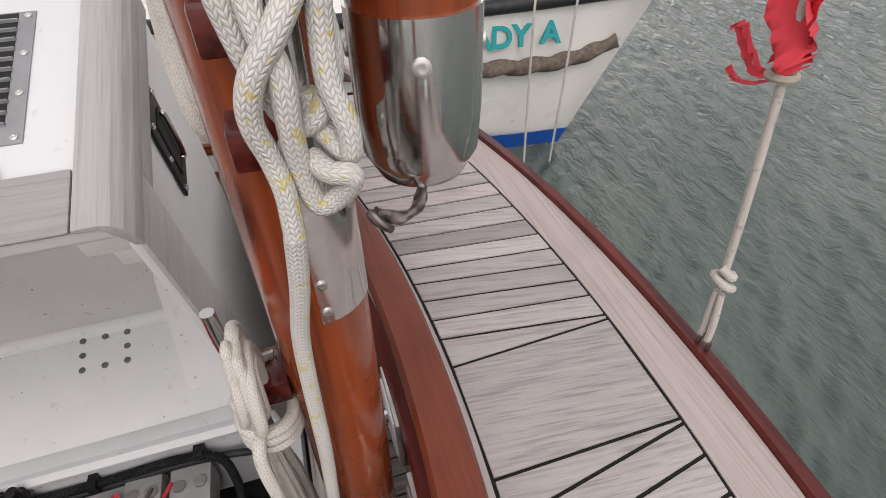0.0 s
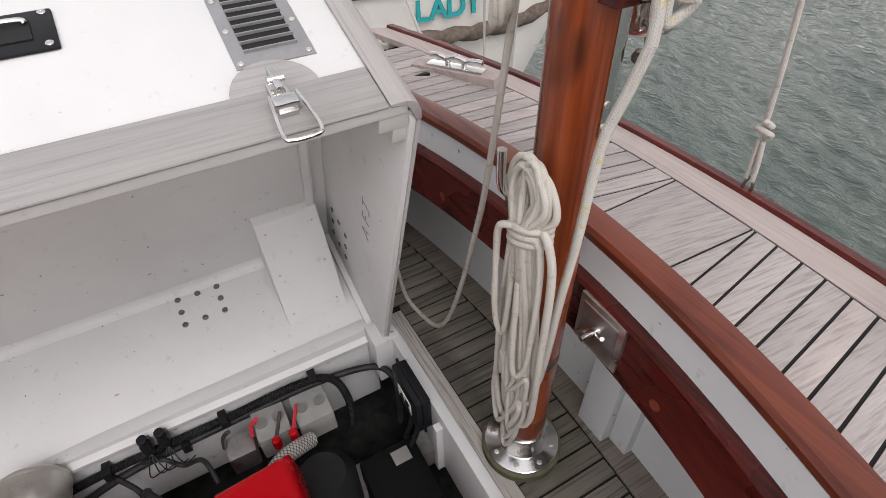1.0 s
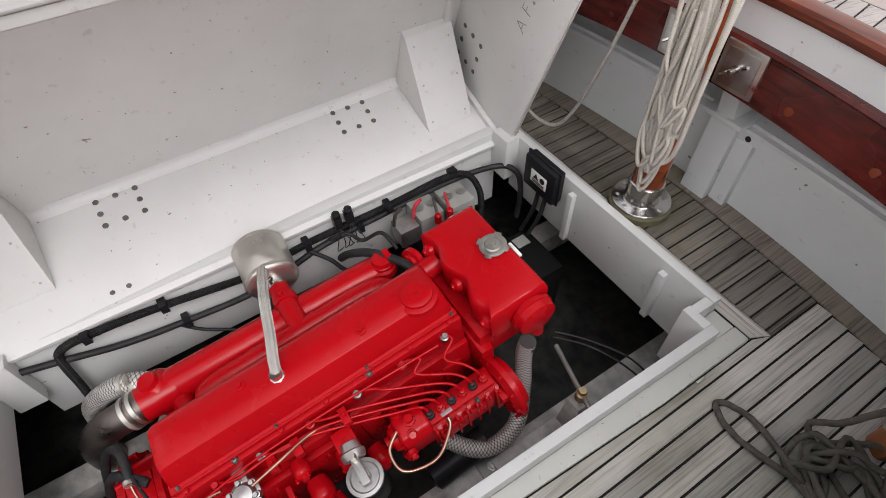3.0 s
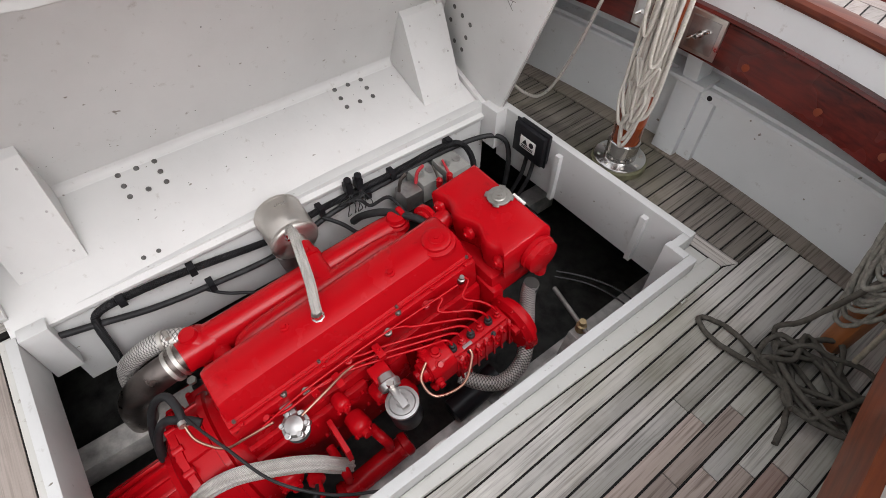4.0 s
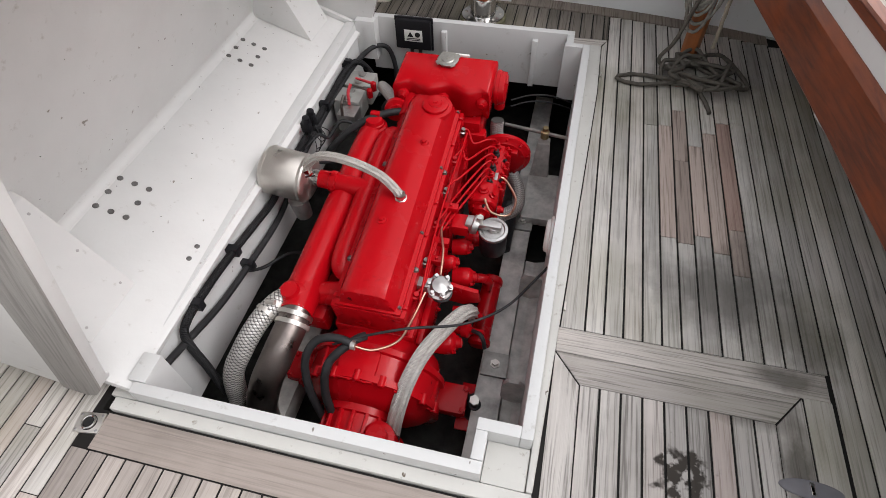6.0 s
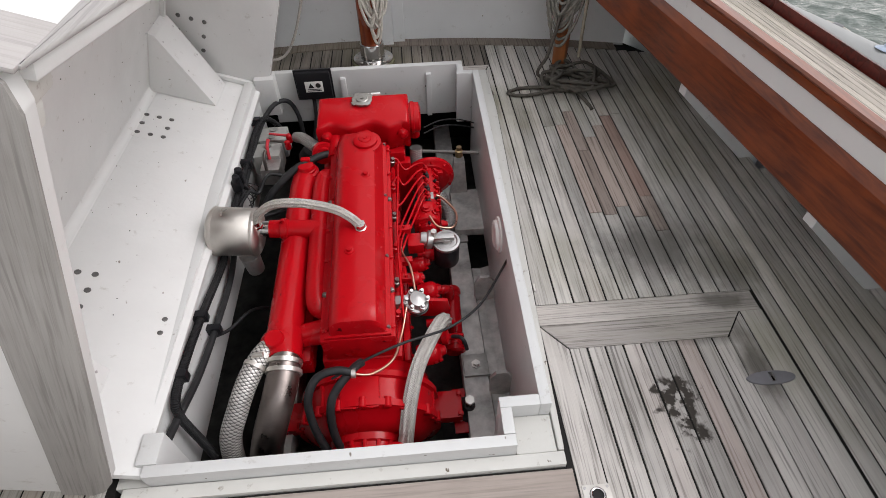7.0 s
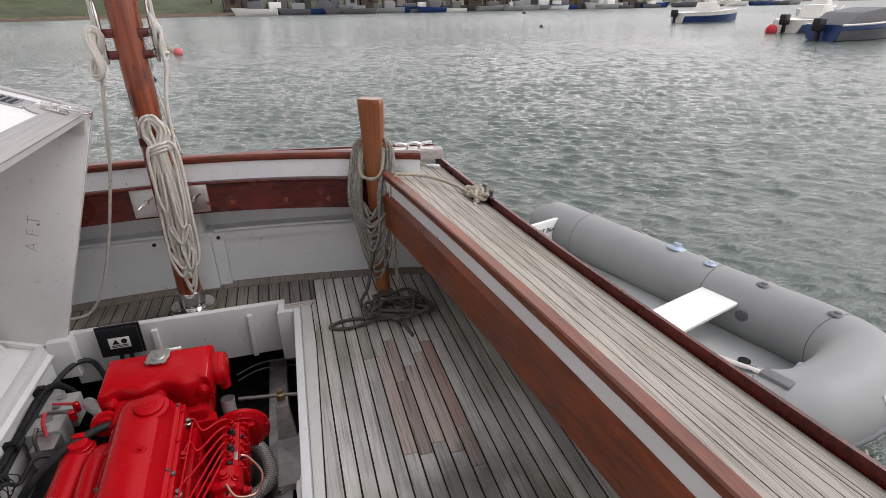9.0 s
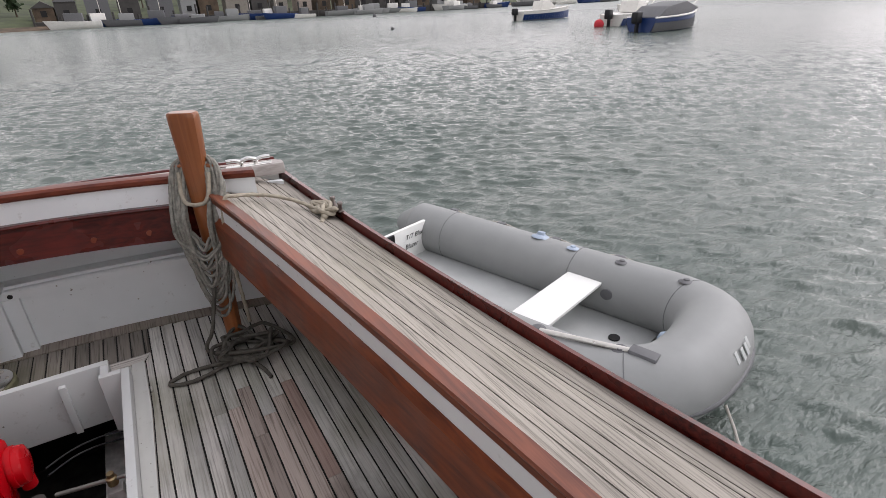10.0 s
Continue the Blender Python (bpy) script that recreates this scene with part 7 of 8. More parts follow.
add_loop(bm, [(-0.546, 0.86, 0.79), (-0.56, 0.86, 0.92), (-0.583, 0.86, 1.10), (-0.608, 0.86, 1.3), (-0.67, 0.86, 1.9)], 0.0065, False, 10, False)
part("standing_part", bm, ROPE_THIN, st, sharp=80)
bm = B()
sweep(bm, spline([(-0.522, 0.862, 0.625), (-0.518, 0.862, 0.645), (-0.524, 0.86, 0.665), (-0.534, 0.86, 0.662), (-0.54, 0.86, 0.64), (-0.536, 0.86, 0.622)], 6), 0.004, 8)
part("shackle", bm, DARKSTEEL, st)
pn = thing("pennant", (-0.6, 0.86, 1.1), "torn faded red pennant knotted on a line", "flag")


def cloth(pts, w, seed, grow=-0.45):
    q = random.Random(seed)
    bm = B()
    mid = spline(pts, 8)
    rows = []
    for i, p in enumerate(mid):
        t = i / (len(mid) - 1)
        row = []
        for k in range(7):
            s = (k / 6 - 0.5) * w * (1 + grow * t) + q.uniform(-0.0025, 0.0025) * (k in (0, 6))
            fold = 0.30 * w * math.sin(k * 1.3 + i * 0.22) + q.uniform(-0.0012, 0.0012)
            row.append(bm.verts.new(p + Vector((s, fold, s * 0.35 + 0.6 * fold))))
        rows.append(row)
    for a, b in zip(rows, rows[1:]):
        for k in range(6):
            if q.random() > 0.005 + 0.10 * (k in (0, 5)):
                bm.faces.new((a[k], a[k + 1], b[k + 1], b[k]))
    for v in [v for v in bm.verts if not v.link_faces]:
        bm.verts.remove(v)
    return bm


part("cloth", cloth([(-0.586, 0.86, 1.112), (-0.592, 0.862, 1.14), (-0.602, 0.865, 1.18), (-0.615, 0.87, 1.24), (-0.63, 0.87, 1.30)], 0.042, 2, 1.2), ENSIGN, pn, sharp=80)
part("cloth", cloth([(-0.583, 0.85, 1.125), (-0.590, 0.85, 1.16), (-0.605, 0.852, 1.20), (-0.60, 0.86, 1.26)], 0.05, 9, 0.6), ENSIGN, pn, sharp=80)
part("streamer", cloth([(-0.592, 0.86, 1.108), (-0.625, 0.86, 1.098), (-0.655, 0.862, 1.12), (-0.680, 0.862, 1.145), (-0.70, 0.865, 1.13)], 0.022, 3), ENSIGN, pn, sharp=80)
part("streamer", cloth([(-0.592, 0.86, 1.102), (-0.625, 0.858, 1.083), (-0.655, 0.858, 1.078), (-0.675, 0.86, 1.088)], 0.012, 5), ENSIGN, pn, sharp=80)
bm = B()
sweep(bm, [Vector((-0.587 + 0.016 * math.cos(t), 0.86 + 0.016 * math.sin(t), 1.108)) for t in [k * math.tau / 12 for k in range(12)]], 0.006, 8, True)
part("seizing", bm, HEMP, pn)
# fenders hung over the port quarter
for fx, fy, fz, lean in ((-2.0, 0.40, 0.42, 0.36),):
    f = thing("fender", (fx, fy, fz), "white inflated fender with blue end hung outboard", "fender")
    d = Vector((0, -math.sin(lean), math.cos(lean)))
    bm = B()
    lathe(bm, (fx, fy, fz), d, [(0, 0.0), (0.0, 0.03), (0.02, 0.075), (0.06, 0.10), (0.40, 0.10), (0.45, 0.075), (0.47, 0.04), (0.47, 0)], 26)
    part("body", bm, LABELWHITE, f)
    bm = B()
    lathe(bm, Vector((fx, fy, fz)) + d * 0.455, d, [(0, 0.045), (0.05, 0.03), (0.06, 0)], 16)
    part("end", bm, NAVY, f, "blue end cap")

# ---- inflatable dinghy alongside ----
SEA = -0.66
HX, HY = 0.29, -0.957
DM = Matrix(((HX, -0.957, 0, 2.235), (HY, -0.29, 0, 0.09), (0, 0, 1, SEA), (0, 0, 0, 1)))
dinghy = thing("dinghy", (0, 0, 0), "grey inflatable dinghy with a white thwart, afloat", "dinghy", m=DM)


def dp(name, bm, mat, parent=dinghy, label="", sharp=50):
    return part(name, bm, mat, parent, label, local=True, sharp=sharp)


bm = B()
R = 0.205
tube = [(-1.80, 0.47, 0.20), (-1.62, 0.49, 0.20), (-1.40, 0.50, 0.20), (-1.0, 0.505, 0.20), (-0.3, 0.51, 0.20), (0.30, 0.51, 0.205), (0.66, 0.48, 0.225), (0.90, 0.32, 0.26), (0.965, 0.0, 0.28), (0.90, -0.32, 0.26), (0.66, -0.48, 0.225), (0.30, -0.51, 0.205), (-0.3, -0.51, 0.20), (-1.0, -0.505, 0.20), (-1.40, -0.50, 0.20), (-1.62, -0.49, 0.20), (-1.80, -0.47, 0.20)]
line = spline(tube, 10)
n = len(line)
rad = [R * min(1.0, 0.35 + 0.65 * min(1, min(i, n - 1 - i) / 12)) for i in range(n)]
sweep(bm, line, R, 26, radii=rad)
dp("tube", bm, PVC, label="grey inflated tube")
for i0 in (44, 63, n - 64, n - 45, 26, n - 27):
    bm = B()
    seam = line[i0 : i0 + 2]
    d = (line[i0 + 1] - line[i0 - 1]).normalized()
    lathe(bm, line[i0] - d * 0.003, d, [(0, R + 0.0005), (0.0015, R + 0.002), (0.004, R + 0.002), (0.006, R + 0.0005)], 30)
    dp("seam", bm, PVC_DARK)
bm = B()
rub = [p + Vector((0, 0, -0.03)) + (Vector((p.x + 0.2, p.y, 0)).normalized() if p.x > 0.2 else Vector((0, 1 if p.y > 0 else -1, 0))) * (R - 0.005) for p in line[8:-8]]
sweep(bm, rub, 0.018, 8)
dp("rubbing_strake", bm, PVC_DARK, label="dark rubbing strake")
bm = B()
box(bm, (-1.40, -0.42, 0.03), (0.62, 0.42, 0.075), 0.02)
dp("floor", bm, PVC_LIGHT, label="pale fabric floor")
bm = B()
box(bm, (-1.42, -0.40, 0.02), (-1.385, 0.40, 0.345), 0.008)
tr = dp("transom", bm, LABELWHITE, label="white transom board")
bm = B()
box(bm, (-1.383, 0.02, 0.22), (-1.36, 0.22, 0.345), 0.006)
dp("engine_pad", bm, PLASTIC, tr)
for text, z in (("T/T Blue", 0.245), ("Blazer", 0.165)):
    cu = bpy.data.curves.new("lettering", "FONT")
    cu.body, cu.size, cu.extrude, cu.align_x, cu.shear = text, 0.058, 0.0006, "CENTER", 0.25
    tmp = new("lettering", cu)
    me = bpy.data.meshes.new_from_object(tmp.evaluated_get(bpy.context.evaluated_depsgraph_get()))
    bpy.data.objects.remove(tmp)
    me.materials.clear()
    me.materials.append(INK)
    ob = new("lettering", me)
    ob.parent = tr
    ob.matrix_basis = Matrix.Translation((-1.382, -0.20 + (0.215 - z) * 0.5, z)) @ Matrix(((0, 0, 1, 0), (-1, 0, 0, 0), (0, 1, 0, 0), (0, 0, 0, 1)))
bm = B()
box(bm, (-0.03, -0.405, 0.285), (0.22, 0.45, 0.307), 0.006)
dp("thwart", bm, LABELWHITE, label="white board thwart")
for y in (0.60, -0.60):
    s = 1 if y > 0 else -1
    for x in (-0.09, 0.27, 0.70):
        bm = B()
        lathe(bm, (x, s * (0.50 if x < 0.5 else 0.44), 0.402 if x < 0.5 else 0.43), (0, s * 0.15, 1), [(0, 0.045), (0.006, 0.04), (0.012, 0.02), (0.02, 0.018), (0.02, 0)], 18)
        dp("valve", bm, AQUABLUE if x < 0 else PVC_DARK, label="blue-grey valve patch")
    bm = B()
    pts = [(x, s * (0.51 + 0.13), 0.37 - 0.03 * (i % 2)) for i, x in enumerate((-1.3, -1.05, -0.8, -0.55, -0.3, -0.05, 0.2, 0.4))]
    sweep(bm, spline(pts, 6), 0.007, 8)
    dp("lifeline", bm, ROPE_THIN, label="looped grab line")
    for x in (-1.3, -0.8, -0.3, 0.2):
        bm = B()
        box(bm, (x - 0.035, s * 0.63 - 0.02, 0.345), (x + 0.035, s * 0.63 + 0.02, 0.38), 0.008)
        dp("grab_patch", bm, PVC_DARK)
    # rowlock
    bm = B()
    lathe(bm, (-0.38, s * 0.54, 0.395), (0, s * 0.25, 1), [(0, 0.07), (0.012, 0.06), (0.022, 0.032), (0.042, 0.028), (0.046, 0)], 20)
    dp("rowlock", bm, AQUABLUE, label="pale blue rowlock")
bm = B()
lathe(bm, (0.27, -0.318, 0.24), (0, 1, 0), [(0, 0.045), (0.008, 0.043), (0.012, 0.03), (0.012, 0)], 18)
dp("inflation_valve", bm, PVC_DARK)
bm = B()
lathe(bm, (0.43, -0.13, 0.075), (0, 0, 1), [(0, 0.035), (0.01, 0.035), (0.012, 0.02), (0.012, 0)], 16)
dp("drain_plug", bm, INK)
bm = B()
lathe(bm, (0.735, -0.10, 0.22), (-0.9, 0.0, 0.4), [(0, 0.045), (0.02, 0.04), (0.04, 0.02), (0.04, 0)], 16)
dp("towing_eye", bm, AQUABLUE)
bm = B()
cyl(bm, (0.80, 0.42, 0.448), (0.30, 0.53, 0.425), 0.014, seg=10)
oar = dp("oar", bm, SATIN, label="grey alloy oar shaft")
bm = B()
box(bm, (0.74, 0.385, 0.425), (0.88, 0.455, 0.462), 0.014)
dp("oar_clip", bm, PVC_DARK, oar)
# plain coloured bow badge
for k, mat in enumerate((PVC_LIGHT, PVC_LIGHT, PVC_LIGHT, PVC_LIGHT)):
    bm = B()
    box(bm, (-0.003, -0.015, -0.030), (0.004, 0.015, 0.030), 0.001)
    mm = Matrix.Translation((0.965 + 0.188 - 0.012 * abs(k - 1.5), 0.085 - k * 0.055, 0.28 + 0.105)) @ Matrix.Rotation(radians(-31), 4, "Y")
    bmesh.ops.transform(bm, matrix=mm, verts=bm.verts)
    dp("badge_bar", bm, mat)
bm = B()
sweep(bm, spline([(1.14, 0.12, 0.12), (1.2, 0.16, 0.05), (1.3, 0.26, -0.02), (1.6, 0.5, -0.06)], 8), 0.008, 8)
dp("painter", bm, ROPE_THIN)


# ---- other boats ----
def hull(bm, length, beam, free, sheer=0.25, rake=0.12, draft=0.15, nst=22, fine=2.2):
    """A hull along +x from its transom to its stem, keel line at z = -draft."""
    rings = []
    for i in range(nst + 1):
        t = i / nst
        w = 0.5 * beam * (1 - max(0, (t - 0.35) / 0.65) ** fine) * (0.86 + 0.14 * min(1, t / 0.35))
        w = max(w, 0.012)
        zt = free * (1 + sheer * t * t)
        ring = []
        for s, zz in ((1.0, 1.0), (0.97, 0.72), (0.91, 0.45), (0.80, 0.18), (0.62, -0.4), (0.0, -1.0)):
            z = zt * zz if zz > 0 else draft * zz
            x = length * t - (rake * length * (1 - (z + draft) / (zt + draft))) * t**4
            ring.append((x, w * s, z))
        rings.append([bm.verts.new(p) for p in ring] + [bm.verts.new((x, -y, z)) for x, y, z in reversed(ring[:-1])])
    for a, b in zip(rings, rings[1:]):
        for k in range(len(a) - 1):
            bm.faces.new((a[k], a[k + 1], b[k + 1], b[k]))
        bm.faces.new((a[-1], a[0], b[0], b[-1]))
    bm.faces.new(rings[0])
    bm.faces.new(rings[-1][::-1])


def hull_edge(length, beam, free, sheer, t, fine=2.2):
    w = 0.5 * beam * (1 - max(0, (t - 0.35) / 0.65) ** fine) * (0.86 + 0.14 * min(1, t / 0.35))
    return length * t, max(w, 0.012), free * (1 + sheer * t * t)


ang = math.atan2(0.80, 0.60)
L, BW, FR = 6.2, 2.3, 0.92
LM = Matrix.Translation((-3.02 - L * math.cos(ang), 2.56 - L * math.sin(ang), SEA)) @ Matrix.Rotation(ang, 4, "Z")
nb = thing("neighbour_boat", (0, 0, 0), "white motor launch with black gunwale moored alongside", "boat", m=LM)
bm = B()
hull(bm, L, BW, FR, 0.28, 0.10, 0.25)
part("hull", bm, HULLWHITE, nb, "cream-white hull", local=True, sharp=60)
stn = [i / 40 for i in range(41)]
for nm, mat, r, dz, prof in (("gunwale", BLACK, 0.045, -0.02, "black rubber gunwale"), ):
    for s in (1, -1):
        bm = B()
        sweep(bm, [Vector((x, s * y, z + dz)) for x, y, z in (hull_edge(L, BW, FR, 0.28, t) for t in stn)], r, 10)
        part(nm, bm, mat, nb, prof, local=True)
for s in (1, -1):
    bm = B()
    pts = []
    for t in stn[4:]:
        x, y, z = hull_edge(L, BW, FR, 0.28, t)
        pts.append(Vector((x - 0.10 * L * 0.36 * t**4, s * (y * 0.965 + 0.035), z * (0.60 + 0.08 * max(0, (t - 0.93) / 0.07) ** 2 + 0.06 * max(0, (0.9 - t) / 0.2)) + 0.02)))
    sweep(bm, spline(pts, 4), 0.047, 12, False, 3, 0.22, 0.26)
    part("rope_fender", bm, LAID_BROWN, nb, "thick brown rope fender", local=True, sharp=80)
bm = B()
for s in (1, -1):
    strip_pts = [hull_edge(L, BW, FR, 0.28, t) for t in stn]
    for (x0, y0, z0), (x1, y1, z1), t0, t1 in zip(strip_pts, strip_pts[1:], stn, stn[1:]):
        q = []
        for x, y, z, t, f in ((x0, y0, z0, t0, 0.0), (x1, y1, z1, t1, 0.0), (x1, y1, z1, t1, 0.13), (x0, y0, z0, t0, 0.13)):
            zz = 0.005 + f
            xx = x - 0.10 * L * (1 - (zz + 0.25) / (z + 0.25)) * t**4
            q.append(bm.verts.new((xx, s * (y * (0.755 + 0.5 * f) + 0.008), zz)))
        bm.faces.new(q if s > 0 else q[::-1])
part("boot_top", bm, BLUE, nb, "blue painted waterline", local=True)
bm = B()
box(bm, (0.2, -BW * 0.42, FR * 0.95), (L * 0.62, BW * 0.42, FR * 1.02), 0.02)
part("deck", bm, LABELWHITE, nb, local=True)
bm = B()
box(bm, (L * 0.30, -BW * 0.32, FR), (L * 0.60, BW * 0.32, FR + 0.85), 0.10)
part("cabin", bm, HULLWHITE, nb, local=True)
bm = B()
sweep(bm, [Vector((x, s2 * y * 0.9, z + 0.0)) for s2, t in ((-1, 0.62), (-1, 0.75), (-1, 0.9), (0, 0.985), (1, 0.9), (1, 0.75), (1, 0.62)) for x, y, z in (hull_edge(L, BW, FR, 0.28, t),)], 0.02, 8)
part("toe_rail", bm, HULLWHITE, nb, local=True)
# lines hanging over the bow to the water
for t, lean in ((0.888, 0.02), (0.925, -0.05)):
    x, y, z = hull_edge(L, BW, FR, 0.28, t)
    bm = B()
    sweep(bm, spline([(x, -y * 0.8, z + 0.03), (x, -y - 0.055, z + 0.02), (x + lean * 0.3, -y - 0.06, z * 0.6), (x + lean, -y - 0.05, -0.05)], 6), 0.008, 8)
    part("hanging_line", bm, ROPE_THIN, nb, "thin white line", local=True)
# name on the bow
xt0, yt0, zt0 = hull_edge(L, BW, FR, 0.28, 0.62)
xt1, yt1, zt1 = hull_edge(L, BW, FR, 0.28, 0.86)
for text, t in (("L", 0.828), ("A", 0.845), ("D", 0.863), ("Y", 0.881), ("A", 0.908)):
    x, y, z = hull_edge(L, BW, FR, 0.28, t)
    x2, y2, _ = hull_edge(L, BW, FR, 0.28, t + 0.01)
    turn = math.atan2(-(y2 - y), x2 - x)
    cu = bpy.data.curves.new("lettering", "FONT")
    cu.body, cu.size, cu.extrude, cu.align_x, cu.offset = text, 0.185, 0.008, "CENTER", 0.005
    tmp = new("lettering", cu)
    me = bpy.data.meshes.new_from_object(tmp.evaluated_get(bpy.context.evaluated_depsgraph_get()))
    bpy.data.objects.remove(tmp)
    me.materials.clear()
    me.materials.append(TEAL)
    ob = new("lettering", me)
    ob.parent = nb
    ob.matrix_basis = Matrix.Translation((x - 0.03, -y * 0.985 - 0.010, z * 0.755)) @ Matrix.Rotation(turn, 4, "Z") @ Matrix.Rotation(radians(84), 4, "X")
for dx in (0.0, 0.45):
    bm = B()
    a = LM @ Vector((L * 0.80 - dx, -0.55 - dx * 0.3, FR * 1.2))
    add_loop(bm, [a, a.lerp(Vector((-1.5 + dx * 0.3, 0.62, 0.62)), 0.5) - Vector((0, 0, 0.12)), Vector((-1.55 + dx * 0.3, 0.62, 0.64))], 0.009, False, 10, False)
    lone("mooring_rope", bm, ROPE_THIN, "white mooring rope between the boats", "rope", "mooring ropes", sharp=80)


def motor_boat(name, bx, by, heading, ln, low, label, cover=False, seed=0):
    m = Matrix.Translation((bx, by, SEA)) @ Matrix.Rotation(heading, 4, "Z")
    b = thing(name, (0, 0, 0), label, "boat", "moored boats", m=m)
    bm = B()
    hull(bm, ln, ln * 0.37, ln * 0.13, 0.35, 0.1, 0.15)
    part("hull", bm, HULLWHITE if not low == "dark" else NAVY, b, local=True, sharp=60)
    bm = B()
    for s in (1, -1):
        pts = [hull_edge(ln, ln * 0.37, ln * 0.13, 0.35, i / 20) for i in range(21)]
        for (x0, y0, z0), (x1, y1, z1) in zip(pts, pts[1:]):
            q = [bm.verts.new(p) for p in ((x0, s * (y0 * 0.99 + 0.01), z0 * 0.66), (x1, s * (y1 * 0.99 + 0.01), z1 * 0.66), (x1 - 0.03, s * (y1 * 0.80 + 0.014), 0.03), (x0, s * (y0 * 0.80 + 0.014), 0.03))]
            bm.faces.new(q if s > 0 else q[::-1])
    part("topside_paint", bm, NAVY if low != "dark" else PVC_DARK, b, local=True)
    bm = B()
    sweep(bm, [Vector((x, s * y, z)) for s, ts in ((1, range(21)), (-1, range(20, -1, -1))) for x, y, z in (hull_edge(ln, ln * 0.37, ln * 0.13, 0.35, i / 20) for i in ts)], 0.05, 8)
    part("gunwale", bm, HULLWHITE, b, local=True)
    if cover:
        bm = B()
        prism(bm, [(0.2, ln * 0.13), (1.2, ln * 0.13 + 0.55), (ln * 0.55, ln * 0.13 + 0.75), (ln * 0.85, ln * 0.19), (ln * 0.5, ln * 0.12)], lambda u, v, w: (u, w * (1 - 0.5 * max(0, (u / ln) - 0.4)), v), -ln * 0.16, ln * 0.16, 0.12)
        part("cover", bm, PVC_DARK, b, "grey canvas cover", local=True)
    else:
        bm = B()
        prism(bm, [(ln * 0.35, ln * 0.14), (ln * 0.38, ln * 0.14 + 0.75), (ln * 0.52, ln * 0.14 + 0.75), (ln * 0.66, ln * 0.16)], lambda u, v, w: (u, w, v), -ln * 0.12, ln * 0.12, 0.05)
        part("cuddy", bm, HULLWHITE, b, local=True)
        bm = B()
        prism(bm, [(ln * 0.525, ln * 0.14 + 0.70), (ln * 0.60, ln * 0.14 + 0.36), (ln * 0.61, ln * 0.14 + 0.38), (ln * 0.535, ln * 0.14 + 0.72)], lambda u, v, w: (u, w, v), -ln * 0.11, ln * 0.11)
        part("windscreen", bm, PLASTIC, b, local=True)
    bm = B()
    sweep(bm, spline([(ln * 0.6, -ln * 0.13, ln * 0.18), (ln * 0.75, -ln * 0.11, ln * 0.18 + 0.35), (ln * 0.96, 0, ln * 0.18 + 0.42), (ln * 0.75, ln * 0.11, ln * 0.18 + 0.35), (ln * 0.6, ln * 0.13, ln * 0.18)], 5), 0.025, 6)
    part("pulpit", bm, SATIN, b, local=True)
    out = part("outboard", (lambda q: (box(q, (-0.62, -0.2, 0.45), (-0.12, 0.2, 1.05), 0.10), box(q, (-0.42, -0.07, -0.2), (-0.2, 0.07, 0.5), 0.02), q)[-1])(B()), PLASTIC, b, "black outboard motor", local=True)
    return b


motor_boat("motor_boat", 34.0, 40.6, math.atan2(-0.05, 1), 6.0, "white", "white and blue motor boat moored in the harbour")
motor_boat("motor_boat", 25.6, 19.3, math.atan2(0.12, 1), 5.6, "dark", "dark blue launch under a grey cover, moored", True)
motor_boat("motor_boat", 29.5, 25.0, math.atan2(0.2, 1), 5.5, "white", "small motor boat on a mooring buoy")
motor_boat("motor_boat", 52.0, 44.0, math.atan2(0.3, 1), 6.0, "white", "white motor boat moored in the harbour")
for px, py, r, mat, label in ((-4.2, 25.0, 0.20, plain("pink_buoy", (0.55, 0.12, 0.12), 0.5), "faded pink round mooring buoy"), (-4.9, 27.2, 0.17, HEMP, "tan round mooring buoy"), (20.3, 39.2, 0.14, PVC_DARK, "dark round mooring buoy"), (37.2, 80.0, 0.3, PVC_DARK, "dark round mooring buoy"), (28.6, 25.2, 0.32, ENSIGN, "red round mooring buoy")):
    b = thing("mooring_buoy", (px, py, SEA), label + " afloat", "buoy", "mooring buoys")
    bm = B()
    lathe(bm, (px, py, SEA - r * 0.5), (0, 0, 1), [(0, 0)] + [(r * (1 - math.cos(k * math.pi / 10)), r * math.sin(k * math.pi / 10)) for k in range(1, 10)] + [(2 * r, 0)], 18)
    part("float", bm, mat, b)
    bm = B()
    sweep(bm, [Vector((px + 0.06 * math.cos(t), py, SEA + 1.5 * r + 0.06 + 0.06 * math.sin(t))) for t in [k * math.tau / 10 for k in range(10)]], 0.015, 6, True)
    part("ring", bm, SATIN, b)

